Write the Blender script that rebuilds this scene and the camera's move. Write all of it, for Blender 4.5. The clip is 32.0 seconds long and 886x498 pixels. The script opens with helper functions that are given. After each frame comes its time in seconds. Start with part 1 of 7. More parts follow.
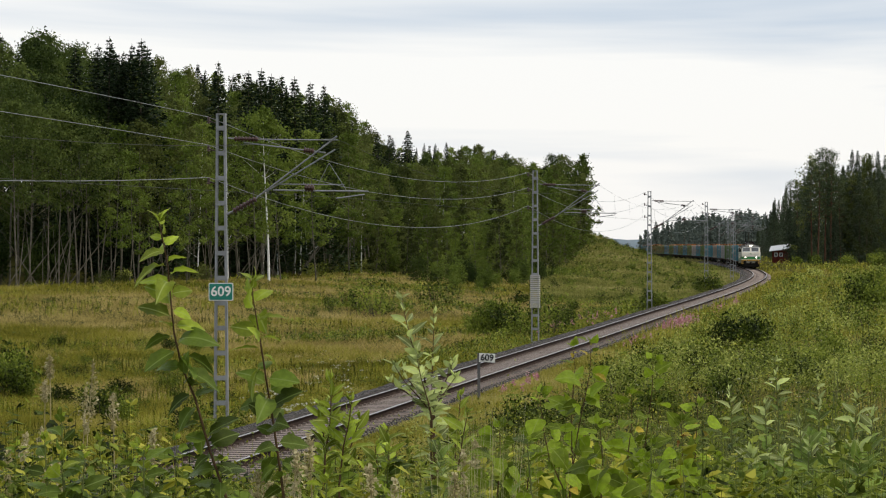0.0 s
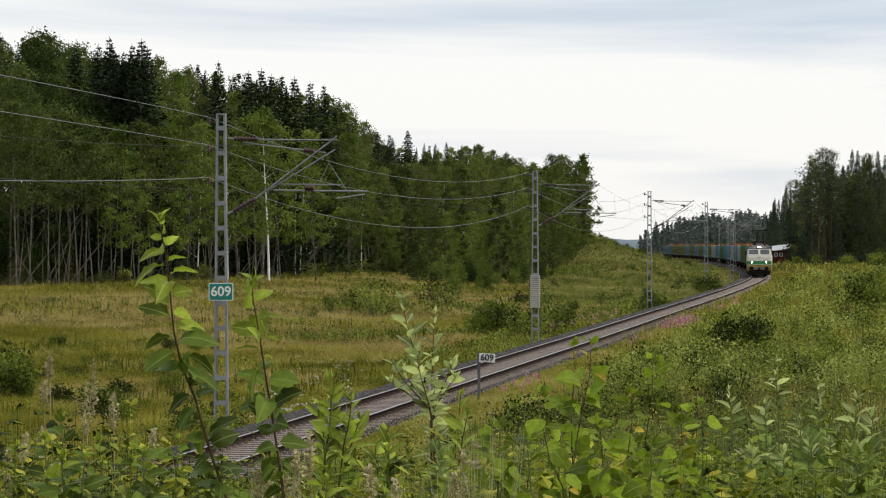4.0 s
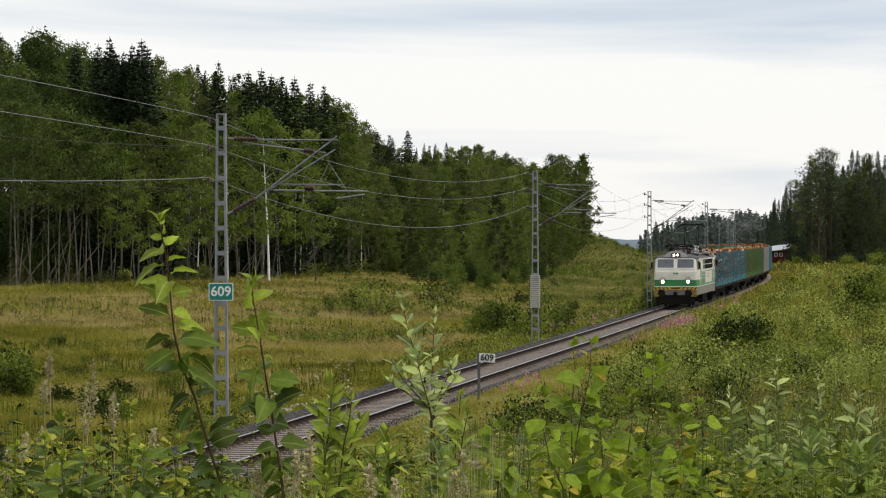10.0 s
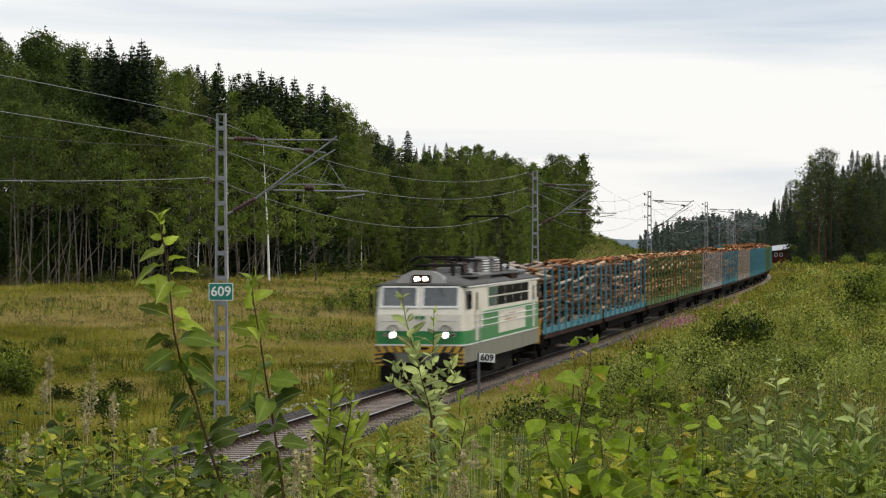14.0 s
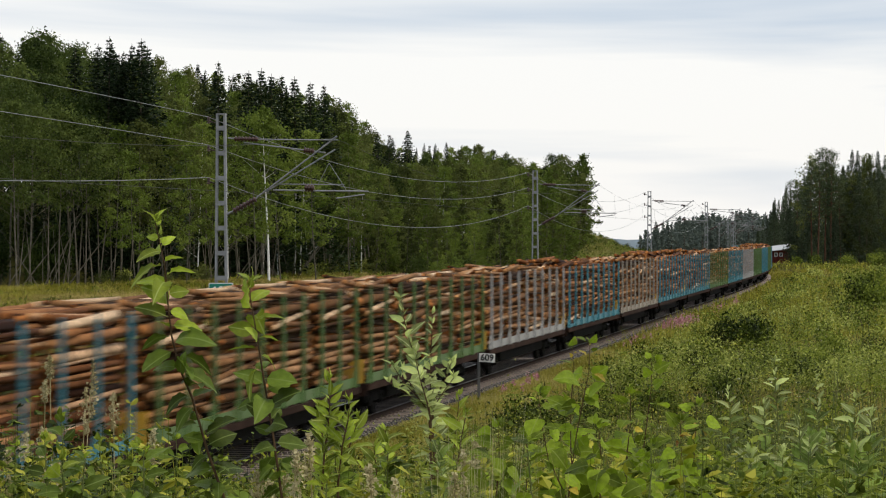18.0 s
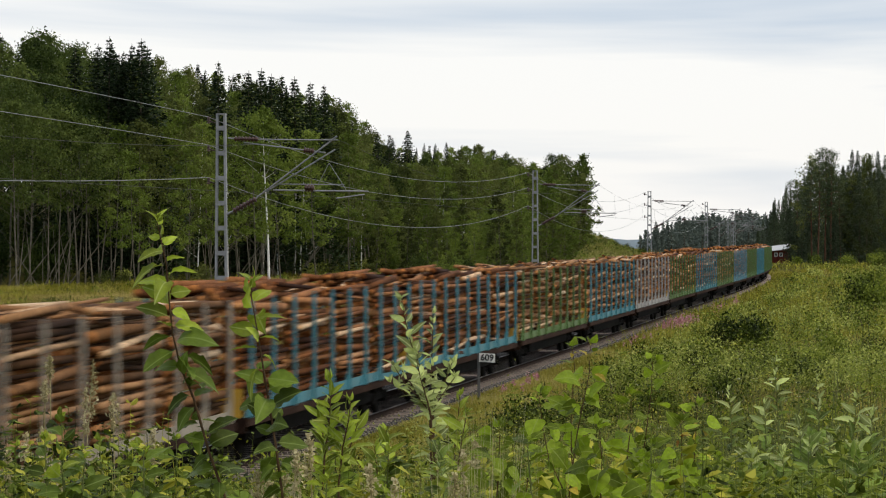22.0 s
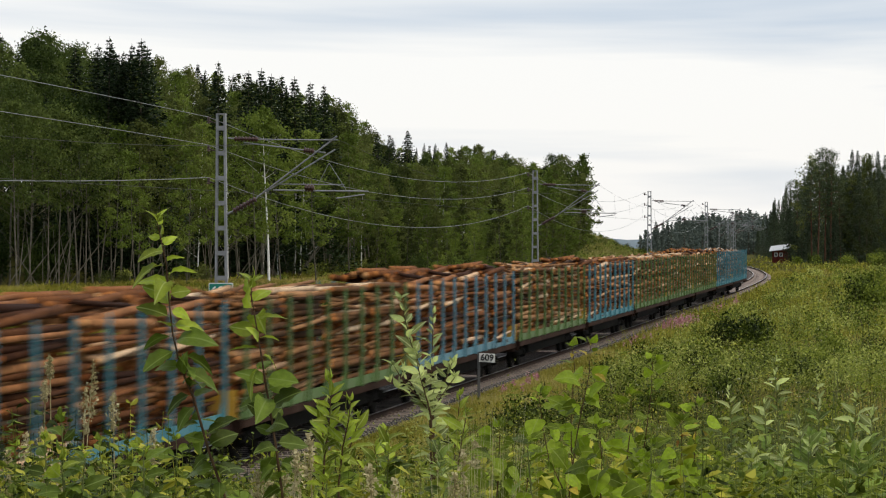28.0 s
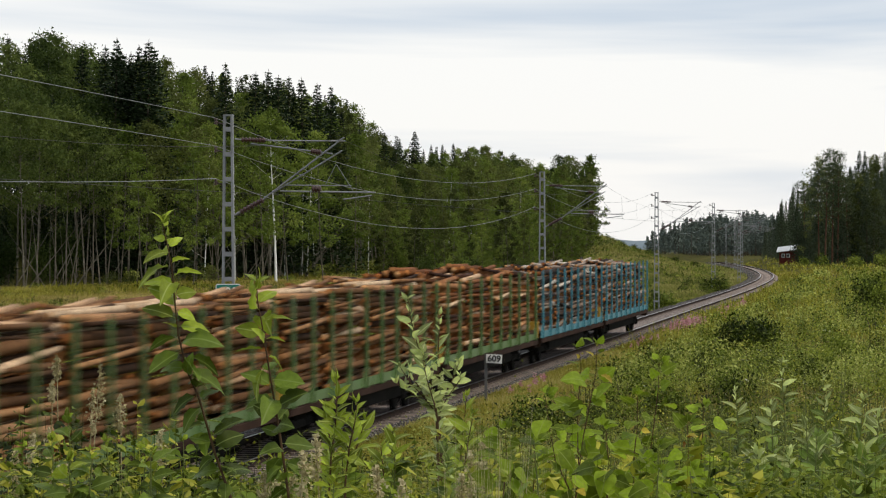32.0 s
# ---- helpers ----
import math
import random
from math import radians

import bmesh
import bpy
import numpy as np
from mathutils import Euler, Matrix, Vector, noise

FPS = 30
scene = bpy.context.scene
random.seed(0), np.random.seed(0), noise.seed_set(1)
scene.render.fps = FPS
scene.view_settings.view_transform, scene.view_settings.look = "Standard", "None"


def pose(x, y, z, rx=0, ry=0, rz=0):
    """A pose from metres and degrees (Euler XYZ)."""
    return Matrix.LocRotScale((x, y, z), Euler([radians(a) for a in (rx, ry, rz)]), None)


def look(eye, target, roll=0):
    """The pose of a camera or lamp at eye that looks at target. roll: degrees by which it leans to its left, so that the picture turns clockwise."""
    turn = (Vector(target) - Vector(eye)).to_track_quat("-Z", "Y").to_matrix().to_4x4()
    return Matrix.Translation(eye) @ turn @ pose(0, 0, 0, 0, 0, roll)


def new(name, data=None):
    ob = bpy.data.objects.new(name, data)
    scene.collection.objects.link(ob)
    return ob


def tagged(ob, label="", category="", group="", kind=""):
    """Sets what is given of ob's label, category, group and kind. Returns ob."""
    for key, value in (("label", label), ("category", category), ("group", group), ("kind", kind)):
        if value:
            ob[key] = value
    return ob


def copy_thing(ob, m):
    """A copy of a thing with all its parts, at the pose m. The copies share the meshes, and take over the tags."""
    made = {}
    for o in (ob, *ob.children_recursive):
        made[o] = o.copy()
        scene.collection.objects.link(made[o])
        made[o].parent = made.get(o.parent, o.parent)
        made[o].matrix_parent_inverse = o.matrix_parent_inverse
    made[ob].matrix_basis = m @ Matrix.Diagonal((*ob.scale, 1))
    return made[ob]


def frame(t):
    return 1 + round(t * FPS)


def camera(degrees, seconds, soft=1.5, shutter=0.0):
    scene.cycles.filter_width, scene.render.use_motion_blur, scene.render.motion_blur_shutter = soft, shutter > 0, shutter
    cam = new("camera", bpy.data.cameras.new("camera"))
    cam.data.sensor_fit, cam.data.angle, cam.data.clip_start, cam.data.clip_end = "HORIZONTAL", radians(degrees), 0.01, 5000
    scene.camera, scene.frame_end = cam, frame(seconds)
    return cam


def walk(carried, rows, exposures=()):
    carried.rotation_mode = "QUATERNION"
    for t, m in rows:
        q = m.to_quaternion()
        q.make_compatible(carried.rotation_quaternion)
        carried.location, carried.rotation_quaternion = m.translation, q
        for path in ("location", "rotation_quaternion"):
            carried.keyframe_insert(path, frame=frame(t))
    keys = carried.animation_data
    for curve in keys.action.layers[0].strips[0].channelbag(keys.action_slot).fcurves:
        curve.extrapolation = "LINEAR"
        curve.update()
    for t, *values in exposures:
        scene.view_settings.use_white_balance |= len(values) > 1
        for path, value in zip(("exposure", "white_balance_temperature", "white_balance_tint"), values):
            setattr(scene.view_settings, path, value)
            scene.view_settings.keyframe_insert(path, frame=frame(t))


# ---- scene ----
cam = camera(17.44, 32.0, 1.15, 0.8)
EYE = (0.0, 0.0, 4.36)
PITCH = 90 - 0.094
walk(cam, [(0.0, pose(*EYE, PITCH, 0, 0)), (30.6, pose(*EYE, PITCH, 0, 0)), (31.0, pose(*EYE, PITCH, 0, 0.005)),
           (31.5, pose(*EYE, PITCH - 0.026, 0, 0.04)), (32.0, pose(*EYE, PITCH + 0.02, 0, 0.14))])

# ---- overcast daylight ----
SUN_EL, SUN_AZ = 58.0, 115.0
world = bpy.data.worlds.new("sky")
scene.world = world
world.use_nodes = True
wn, wl = world.node_tree.nodes, world.node_tree.links
wn.clear()
w_out = wn.new("ShaderNodeOutputWorld")
w_bg = wn.new("ShaderNodeBackground")
w_sky = wn.new("ShaderNodeTexSky")
w_sky.sky_type, w_sky.sun_disc = "NISHITA", False
w_sky.sun_elevation, w_sky.sun_rotation = radians(SUN_EL), radians(SUN_AZ)
w_tc = wn.new("ShaderNodeTexCoord")
w_map = wn.new("ShaderNodeMapping")
w_map.inputs["Scale"].default_value = (3.4, 3.4, 30.0)
w_map.inputs["Rotation"].default_value = (0, radians(3.0), 0)
w_no = wn.new("ShaderNodeTexNoise")
w_no.inputs["Scale"].default_value, w_no.inputs["Detail"].default_value, w_no.inputs["Roughness"].default_value = 1.0, 5.0, 0.5
w_no.inputs["Distortion"].default_value = 0.4
w_ramp = wn.new("ShaderNodeValToRGB")
w_ramp.color_ramp.elements[0].position, w_ramp.color_ramp.elements[0].color = 0.37, (0.60, 0.675, 0.78, 1)
w_ramp.color_ramp.elements[1].position, w_ramp.color_ramp.elements[1].color = 0.60, (1.0, 0.985, 0.965, 1)
w_mul = wn.new("ShaderNodeMix")
w_mul.data_type, w_mul.blend_type = "RGBA", "ADD"
w_mul.inputs[0].default_value = 0.018
wl.new(w_tc.outputs["Generated"], w_map.inputs["Vector"])
wl.new(w_map.outputs["Vector"], w_no.inputs["Vector"])
# thinner, brighter cloud low over the horizon
w_sep, w_el, w_add = wn.new("ShaderNodeSeparateXYZ"), wn.new("ShaderNodeMapRange"), wn.new("ShaderNodeMath")
wl.new(w_tc.outputs["Generated"], w_sep.inputs[0])
wl.new(w_sep.outputs["Z"], w_el.inputs["Value"])
for w_k, w_v in (("From Min", 0.0), ("From Max", 0.11), ("To Min", 0.15), ("To Max", -0.08)):
    w_el.inputs[w_k].default_value = w_v
w_add.operation = "ADD"
wl.new(w_no.outputs["Fac"], w_add.inputs[0])
wl.new(w_el.outputs[0], w_add.inputs[1])
wl.new(w_add.outputs[0], w_ramp.inputs["Fac"])
wl.new(w_ramp.outputs["Color"], w_mul.inputs[6])
wl.new(w_sky.outputs["Color"], w_mul.inputs[7])
wl.new(w_mul.outputs[2], w_bg.inputs["Color"])
w_bg.inputs["Strength"].default_value = 0.9
wl.new(w_bg.outputs["Background"], w_out.inputs["Surface"])

sun = new("sun", bpy.data.lights.new("sun", "SUN"))
sun.data.energy, sun.data.angle, sun.data.color = 2.5, radians(16), (1.0, 0.905, 0.76)
sun.matrix_world = look((0, 0, 0), (-math.sin(radians(SUN_AZ)) * math.cos(radians(SUN_EL)),
                                    -math.cos(radians(SUN_AZ)) * math.cos(radians(SUN_EL)), -math.sin(radians(SUN_EL))))


# ---- materials ----
def material(name, build):
    m = bpy.data.materials.new(name)
    m.use_nodes = True
    build(m.node_tree.nodes, m.node_tree.links, m.node_tree.nodes["Principled BSDF"])
    return m


def noise_node(n, l, scale, detail=4.0, coords="Object"):
    tc, no = n.new("ShaderNodeTexCoord"), n.new("ShaderNodeTexNoise")
    no.inputs["Scale"].default_value, no.inputs["Detail"].default_value = scale, detail
    l.new(tc.outputs[coords], no.inputs["Vector"])
    return no


def ramp_node(n, l, src, stops):
    r = n.new("ShaderNodeValToRGB")
    while len(r.color_ramp.elements) < len(stops):
        r.color_ramp.elements.new(0.5)
    for e, (p, c) in zip(r.color_ramp.elements, stops):
        e.position, e.color = p, (*c, 1)
    l.new(src, r.inputs["Fac"])
    return r


def mix_node(n, l, a, b, fac, blend="MIX"):
    m = n.new("ShaderNodeMix")
    m.data_type, m.blend_type = "RGBA", blend
    for sock, v in ((m.inputs[0], fac), (m.inputs[6], a), (m.inputs[7], b)):
        if isinstance(v, bpy.types.NodeSocket):
            l.new(v, sock)
        elif isinstance(v, tuple):
            sock.default_value = (*v, 1)
        else:
            sock.default_value = v
    return m.outputs[2]


def surface(name, stops, scale=3.0, fine=40.0, rough=0.8, metal=0.0, bump=0.3, dist=0.01, dirt=None, coords="Object"):
    """A worn surface: a colour ramp over a coarse noise, speckled by a fine one, with relief."""
    def build(n, l, p):
        a, b = noise_node(n, l, scale, 5, coords), noise_node(n, l, fine, 3, coords)
        mixed = n.new("ShaderNodeMath")
        mixed.operation = "MULTIPLY_ADD"
        l.new(b.outputs["Fac"], mixed.inputs[0])
        mixed.inputs[1].default_value = 0.45
        l.new(a.outputs["Fac"], mixed.inputs[2])
        sub = n.new("ShaderNodeMath")
        sub.operation = "SUBTRACT"
        l.new(mixed.outputs[0], sub.inputs[0])
        sub.inputs[1].default_value = 0.22
        col = ramp_node(n, l, sub.outputs[0], stops).outputs["Color"]
        if dirt:
            d = noise_node(n, l, scale * 0.6 + 0.7, 6, coords)
            dr = ramp_node(n, l, d.outputs["Fac"], [(0.48, (0, 0, 0)), (0.7, (1, 1, 1))])
            col = mix_node(n, l, col, dirt, dr.outputs["Color"])
        l.new(col, p.inputs["Base Color"])
        p.inputs["Roughness"].default_value, p.inputs["Metallic"].default_value = rough, metal
        p.inputs["Specular IOR Level"].default_value = 0.5 if rough < 0.6 else 0.04
        bn = n.new("ShaderNodeBump")
        bn.inputs["Strength"].default_value, bn.inputs["Distance"].default_value = bump, dist
        l.new(b.outputs["Fac"], bn.inputs["Height"])
        l.new(bn.outputs["Normal"], p.inputs["Normal"])
    return material(name, build)


def foliage(name, dark, mid, light, scale=0.6, trans=0.35, rough=0.55, own=0.30, vary=0.4, sheen=0.06, patchy=1.0):
    """Leaves: colour by place (coarse and fine) and by piece; some light goes through."""
    def build(n, l, p):
        tc = n.new("ShaderNodeTexCoord")
        a, b = n.new("ShaderNodeTexNoise"), n.new("ShaderNodeTexNoise")
        geo, info = n.new("ShaderNodeNewGeometry"), n.new("ShaderNodeObjectInfo")
        for no, sc in ((a, scale), (b, scale * 9)):
            no.inputs["Scale"].default_value, no.inputs["Detail"].default_value = sc, 3
            l.new(geo.outputs["Position"], no.inputs["Vector"])
        add = n.new("ShaderNodeMath")
        add.operation = "MULTIPLY_ADD"
        l.new(b.outputs["Fac"], add.inputs[0])
        add.inputs[1].default_value = 0.7
        big = n.new("ShaderNodeMath")
        big.operation = "MULTIPLY_ADD"
        l.new(a.outputs["Fac"], big.inputs[0])
        big.inputs[1].default_value, big.inputs[2].default_value = patchy, 0.5 - 0.5 * patchy
        l.new(big.outputs[0], add.inputs[2])
        rnd = n.new("ShaderNodeMath")
        rnd.operation = "MULTIPLY_ADD"
        l.new(info.outputs["Random"], rnd.inputs[0])
        rnd.inputs[1].default_value = own
        l.new(add.outputs[0], rnd.inputs[2])
        sub = n.new("ShaderNodeMath")
        sub.operation = "SUBTRACT"
        l.new(rnd.outputs[0], sub.inputs[0])
        sub.inputs[1].default_value = 0.55 + own * 0.5 - 0.15
        leaf = n.new("ShaderNodeMath")
        leaf.operation = "MULTIPLY_ADD"
        l.new(geo.outputs["Random Per Island"], leaf.inputs[0])
        leaf.inputs[1].default_value = vary
        l.new(sub.outputs[0], leaf.inputs[2])
        sub2 = n.new("ShaderNodeMath")
        sub2.operation = "SUBTRACT"
        l.new(leaf.outputs[0], sub2.inputs[0])
        sub2.inputs[1].default_value = vary * 0.43
        col = ramp_node(n, l, sub2.outputs[0], [(0.2, dark), (0.5, mid), (0.85, light)]).outputs["Color"]
        l.new(col, p.inputs["Base Color"])
        p.inputs["Roughness"].default_value = rough
        p.inputs["Specular IOR Level"].default_value = sheen
        tr = n.new("ShaderNodeBsdfTranslucent")
        l.new(col, tr.inputs["Color"])
        ms = n.new("ShaderNodeMixShader")
        ms.inputs[0].default_value = trans
        l.new(p.outputs[0], ms.inputs[1])
        l.new(tr.outputs[0], ms.inputs[2])
        l.new(ms.outputs[0], n["Material Output"].inputs["Surface"])
    return material(name, build)


def paint(name, rgb, rough=0.45, dirt=(0.12, 0.09, 0.06), metal=0.0, amount=0.35, scale=1.5):
    def build(n, l, p):
        a, b = noise_node(n, l, scale, 6), noise_node(n, l, scale * 14, 4)
        r1 = ramp_node(n, l, a.outputs["Fac"], [(0.42, (0, 0, 0)), (0.8, (amount,) * 3)])
        c = mix_node(n, l, rgb, dirt, r1.outputs["Color"])
        r2 = ramp_node(n, l, b.outputs["Fac"], [(0.3, (0.82,) * 3), (0.7, (1, 1, 1))])
        l.new(mix_node(n, l, c, r2.outputs["Color"], 1.0, "MULTIPLY"), p.inputs["Base Color"])
        p.inputs["Roughness"].default_value, p.inputs["Metallic"].default_value = rough, metal
    return material(name, build)


def glow(name, rgb, power):
    def build(n, l, p):
        p.inputs["Base Color"].default_value = (*rgb, 1)
        p.inputs["Emission Color"].default_value, p.inputs["Emission Strength"].default_value = (*rgb, 1), power
    return material(name, build)


M_GROUND = surface("soil_and_moss", [(0.2, (0.022, 0.022, 0.006)), (0.5, (0.055, 0.055, 0.012)), (0.8, (0.11, 0.09, 0.024))], 0.15, 6.0, 0.95, bump=0.6, dist=0.1)
M_BALLAST = surface("ballast_stone", [(0.34, (0.008, 0.0075, 0.007)), (0.52, (0.05, 0.046, 0.042)), (0.7, (0.29, 0.27, 0.25))], 13.0, 34.0, 0.9, bump=1.0, dist=0.05)
M_BED = surface("trodden_ballast", [(0.2, (0.02, 0.017, 0.015)), (0.5, (0.062, 0.053, 0.048)), (0.85, (0.17, 0.148, 0.135))], 5.0, 24.0, 0.9, bump=1.0, dist=0.05)
M_SLEEPER = surface("weathered_concrete", [(0.2, (0.15, 0.115, 0.098)), (0.5, (0.25, 0.205, 0.18)), (0.8, (0.36, 0.31, 0.28))], 2.0, 25.0, 0.85, bump=0.3)
M_RAILSIDE = surface("rusty_rail_steel", [(0.2, (0.02, 0.014, 0.011)), (0.6, (0.04, 0.027, 0.021)), (0.9, (0.075, 0.048, 0.035))], 3.0, 30.0, 0.85, 0.0)
M_RAILTOP = surface("polished_rail_steel", [(0.2, (0.30, 0.29, 0.285)), (0.8, (0.48, 0.465, 0.45))], 3.0, 30.0, 0.34, 0.85, bump=0.05)
M_GALV = surface("galvanised_steel", [(0.2, (0.17, 0.175, 0.18)), (0.5, (0.25, 0.255, 0.26)), (0.85, (0.33, 0.335, 0.34))], 2.0, 22.0, 0.5, 0.35, bump=0.1)
M_CERAMIC = surface("brown_porcelain", [(0.2, (0.028, 0.010, 0.008)), (0.8, (0.06, 0.022, 0.016))], 3.0, 20.0, 0.4, bump=0.05)
M_THINWIRE = surface("dark_copper_wire", [(0.2, (0.05, 0.05, 0.045)), (0.8, (0.10, 0.10, 0.09))], 3.0, 20.0, 0.6, 0.3, bump=0.05)
M_WIRE = surface("oxidised_copper_wire", [(0.2, (0.16, 0.17, 0.17)), (0.8, (0.30, 0.31, 0.31))], 3.0, 20.0, 0.5, 0.4, bump=0.05)
M_DARK = surface("sooty_iron", [(0.2, (0.006, 0.0055, 0.005)), (0.5, (0.013, 0.012, 0.011)), (0.85, (0.03, 0.026, 0.023))], 2.0, 24.0, 0.85, 0.0)
M_RUST = surface("rust_brown_sill", [(0.2, (0.014, 0.009, 0.007)), (0.5, (0.032, 0.018, 0.013)), (0.85, (0.07, 0.04, 0.03))], 1.2, 18.0, 0.8)
M_BARK = surface("grey_brown_bark", [(0.2, (0.03, 0.024, 0.018)), (0.5, (0.075, 0.06, 0.046)), (0.85, (0.14, 0.12, 0.095))], 3.0, 24.0, 0.9, dist=0.03)
M_ASPEN = surface("pale_aspen_bark", [(0.2, (0.05, 0.043, 0.032)), (0.5, (0.12, 0.107, 0.082)), (0.85, (0.24, 0.225, 0.185))], 1.6, 18.0, 0.85, dist=0.02)
M_PINE_BARK = surface("orange_pine_bark", [(0.2, (0.05, 0.03, 0.02)), (0.5, (0.10, 0.055, 0.036)), (0.85, (0.17, 0.09, 0.055))], 2.0, 18.0, 0.9, dist=0.03)
M_BIRCH = surface("white_birch_bark", [(0.27, (0.05, 0.045, 0.04)), (0.34, (0.66, 0.65, 0.62)), (0.85, (0.84, 0.83, 0.80))], 5.0, 14.0, 0.7, dist=0.01)
M_DECID = foliage("deciduous_leaves", (0.020, 0.034, 0.007), (0.06, 0.086, 0.019), (0.135, 0.17, 0.04), 0.12, 0.42, own=0.5, vary=0.14)
M_OLIVE = foliage("olive_leaves", (0.036, 0.046, 0.012), (0.102, 0.122, 0.03), (0.19, 0.21, 0.058), 0.12, 0.42, own=0.45, vary=0.14)
M_BIRCHLEAF = foliage("birch_leaves", (0.06, 0.09, 0.014), (0.14, 0.19, 0.032), (0.25, 0.30, 0.058), 0.25, 0.45, vary=0.14)
M_SPRUCE = foliage("spruce_needles", (0.008, 0.015, 0.006), (0.016, 0.028, 0.010), (0.034, 0.052, 0.018), 0.15, 0.12)
# distance haze is put into this needle colour, paler and greyer than the spruces above
M_SPRUCE_FAR = foliage("haze_paled_spruce_needles", (0.036, 0.05, 0.028), (0.062, 0.083, 0.044), (0.10, 0.125, 0.064), 0.15, 0.25, vary=0.12)
M_PINE = foliage("pine_needles", (0.038, 0.054, 0.026), (0.066, 0.088, 0.04), (0.105, 0.13, 0.058), 0.2, 0.25, vary=0.15)
M_SHRUB = foliage("willow_shrub_leaves", (0.028, 0.038, 0.006), (0.18, 0.21, 0.032), (0.43, 0.465, 0.12), 0.4, 0.4, 0.5, vary=0.38, sheen=0.09, patchy=1.8)
M_HERB = foliage("meadow_herbs", (0.038, 0.044, 0.004), (0.23, 0.25, 0.02), (0.52, 0.50, 0.08), 0.3, 0.4, 0.5, vary=0.38, sheen=0.07, patchy=1.8)
M_GRASS = foliage("dry_hay_grass", (0.26, 0.21, 0.06), (0.46, 0.36, 0.125), (0.64, 0.50, 0.24), 0.12, 0.5, 0.7, vary=0.15)
M_BUSH = foliage("sallow_bush_leaves", (0.014, 0.023, 0.004), (0.098, 0.135, 0.016), (0.28, 0.33, 0.048), 0.5, 0.4, 0.5, vary=0.42, sheen=0.09, patchy=1.6)
M_GREENGRASS = foliage("green_grass", (0.12, 0.115, 0.014), (0.30, 0.275, 0.04), (0.55, 0.46, 0.17), 0.16, 0.42, 0.7, vary=0.2, patchy=1.4)
M_BANK = foliage("rough_bank_grass", (0.075, 0.088, 0.016), (0.235, 0.24, 0.06), (0.44, 0.38, 0.15), 0.1, 0.4, 0.7, vary=0.2, patchy=1.5)
M_FIREWEED = foliage("fireweed_flowers", (0.32, 0.13, 0.15), (0.50, 0.22, 0.26), (0.64, 0.38, 0.40), 1.0)
M_WHITEFLOWER = foliage("white_umbels", (0.5, 0.5, 0.42), (0.66, 0.66, 0.58), (0.78, 0.78, 0.72), 1.0)
# leaves washed towards grey-green: the air's haze is part of the colour
M_FARWOOD = foliage("haze_tinted_far_wood", (0.10, 0.125, 0.105), (0.125, 0.15, 0.125), (0.155, 0.18, 0.145), 0.02, 0.2, vary=0.08)
# the ridge's blue is distance haze, painted as base colour
M_FARHILL = surface("haze_blue_far_ridge", [(0.2, (0.17, 0.22, 0.26)), (0.8, (0.23, 0.28, 0.32))], 0.02, 0.2, 1.0)


# ---- mesh helpers ----
def mesh_np(name, verts, faces, mats, slots=None, smooth=False):
    """A mesh from arrays: verts (n, 3), faces (m, 3) or (m, 4)."""
    me = bpy.data.meshes.new(name)
    verts, faces = np.asarray(verts, "f"), np.asarray(faces, "i")
    k = faces.shape[1]
    me.vertices.add(len(verts))
    me.vertices.foreach_set("co", verts.ravel())
    me.loops.add(faces.size)
    me.loops.foreach_set("vertex_index", faces.ravel())
    me.polygons.add(len(faces))
    me.polygons.foreach_set("loop_start", np.arange(0, faces.size, k, dtype="i"))
    for m in mats if isinstance(mats, (list, tuple)) else [mats]:
        me.materials.append(m)
    if slots is not None:
        me.polygons.foreach_set("material_index", np.asarray(slots, "i"))
    if smooth:
        me.polygons.foreach_set("use_smooth", np.ones(len(faces), bool))
    me.update(calc_edges=True)
    return me


def part(name, bm, mat, parent=None, label="", smooth=False):
    me = bpy.data.meshes.new(name)
    bm.normal_update()
    bm.to_mesh(me)
    bm.free()
    for m in mat if isinstance(mat, (list, tuple)) else [mat]:
        me.materials.append(m)
    if smooth:
        me.polygons.foreach_set("use_smooth", [True] * len(me.polygons))
    ob = new(name, me)
    ob.parent = parent
    if label:
        ob["label"] = label
    return ob


def thing(name, m, label, category, group="", kind=""):
    ob = new(name)
    ob.matrix_basis = m
    return tagged(ob, label, category, group, kind)


def child(name, me, parent, m=None, label=""):
    ob = new(name, me)
    ob.parent = parent
    if m is not None:
        ob.matrix_basis = m
    if label:
        ob["label"] = label
    return ob


def box(bm, x0, x1, y0, y1, z0, z1, bevel=0.0, m=None):
    vs = [bm.verts.new(v) for v in ((x0, y0, z0), (x1, y0, z0), (x1, y1, z0), (x0, y1, z0), (x0, y0, z1), (x1, y0, z1), (x1, y1, z1), (x0, y1, z1))]
    fs = [bm.faces.new([vs[i] for i in q]) for q in ((0, 3, 2, 1), (4, 5, 6, 7), (0, 1, 5, 4), (1, 2, 6, 5), (2, 3, 7, 6), (3, 0, 4, 7))]
    if bevel:
        r = bmesh.ops.bevel(bm, geom=list({e for f in fs for e in f.edges}), offset=bevel, segments=2, affect="EDGES")
        vs = list({v for f in r["faces"] for v in f.verts} | {v for v in vs if v.is_valid})
    if m is not None:
        for v in vs:
            v.co = m @ v.co
    return vs


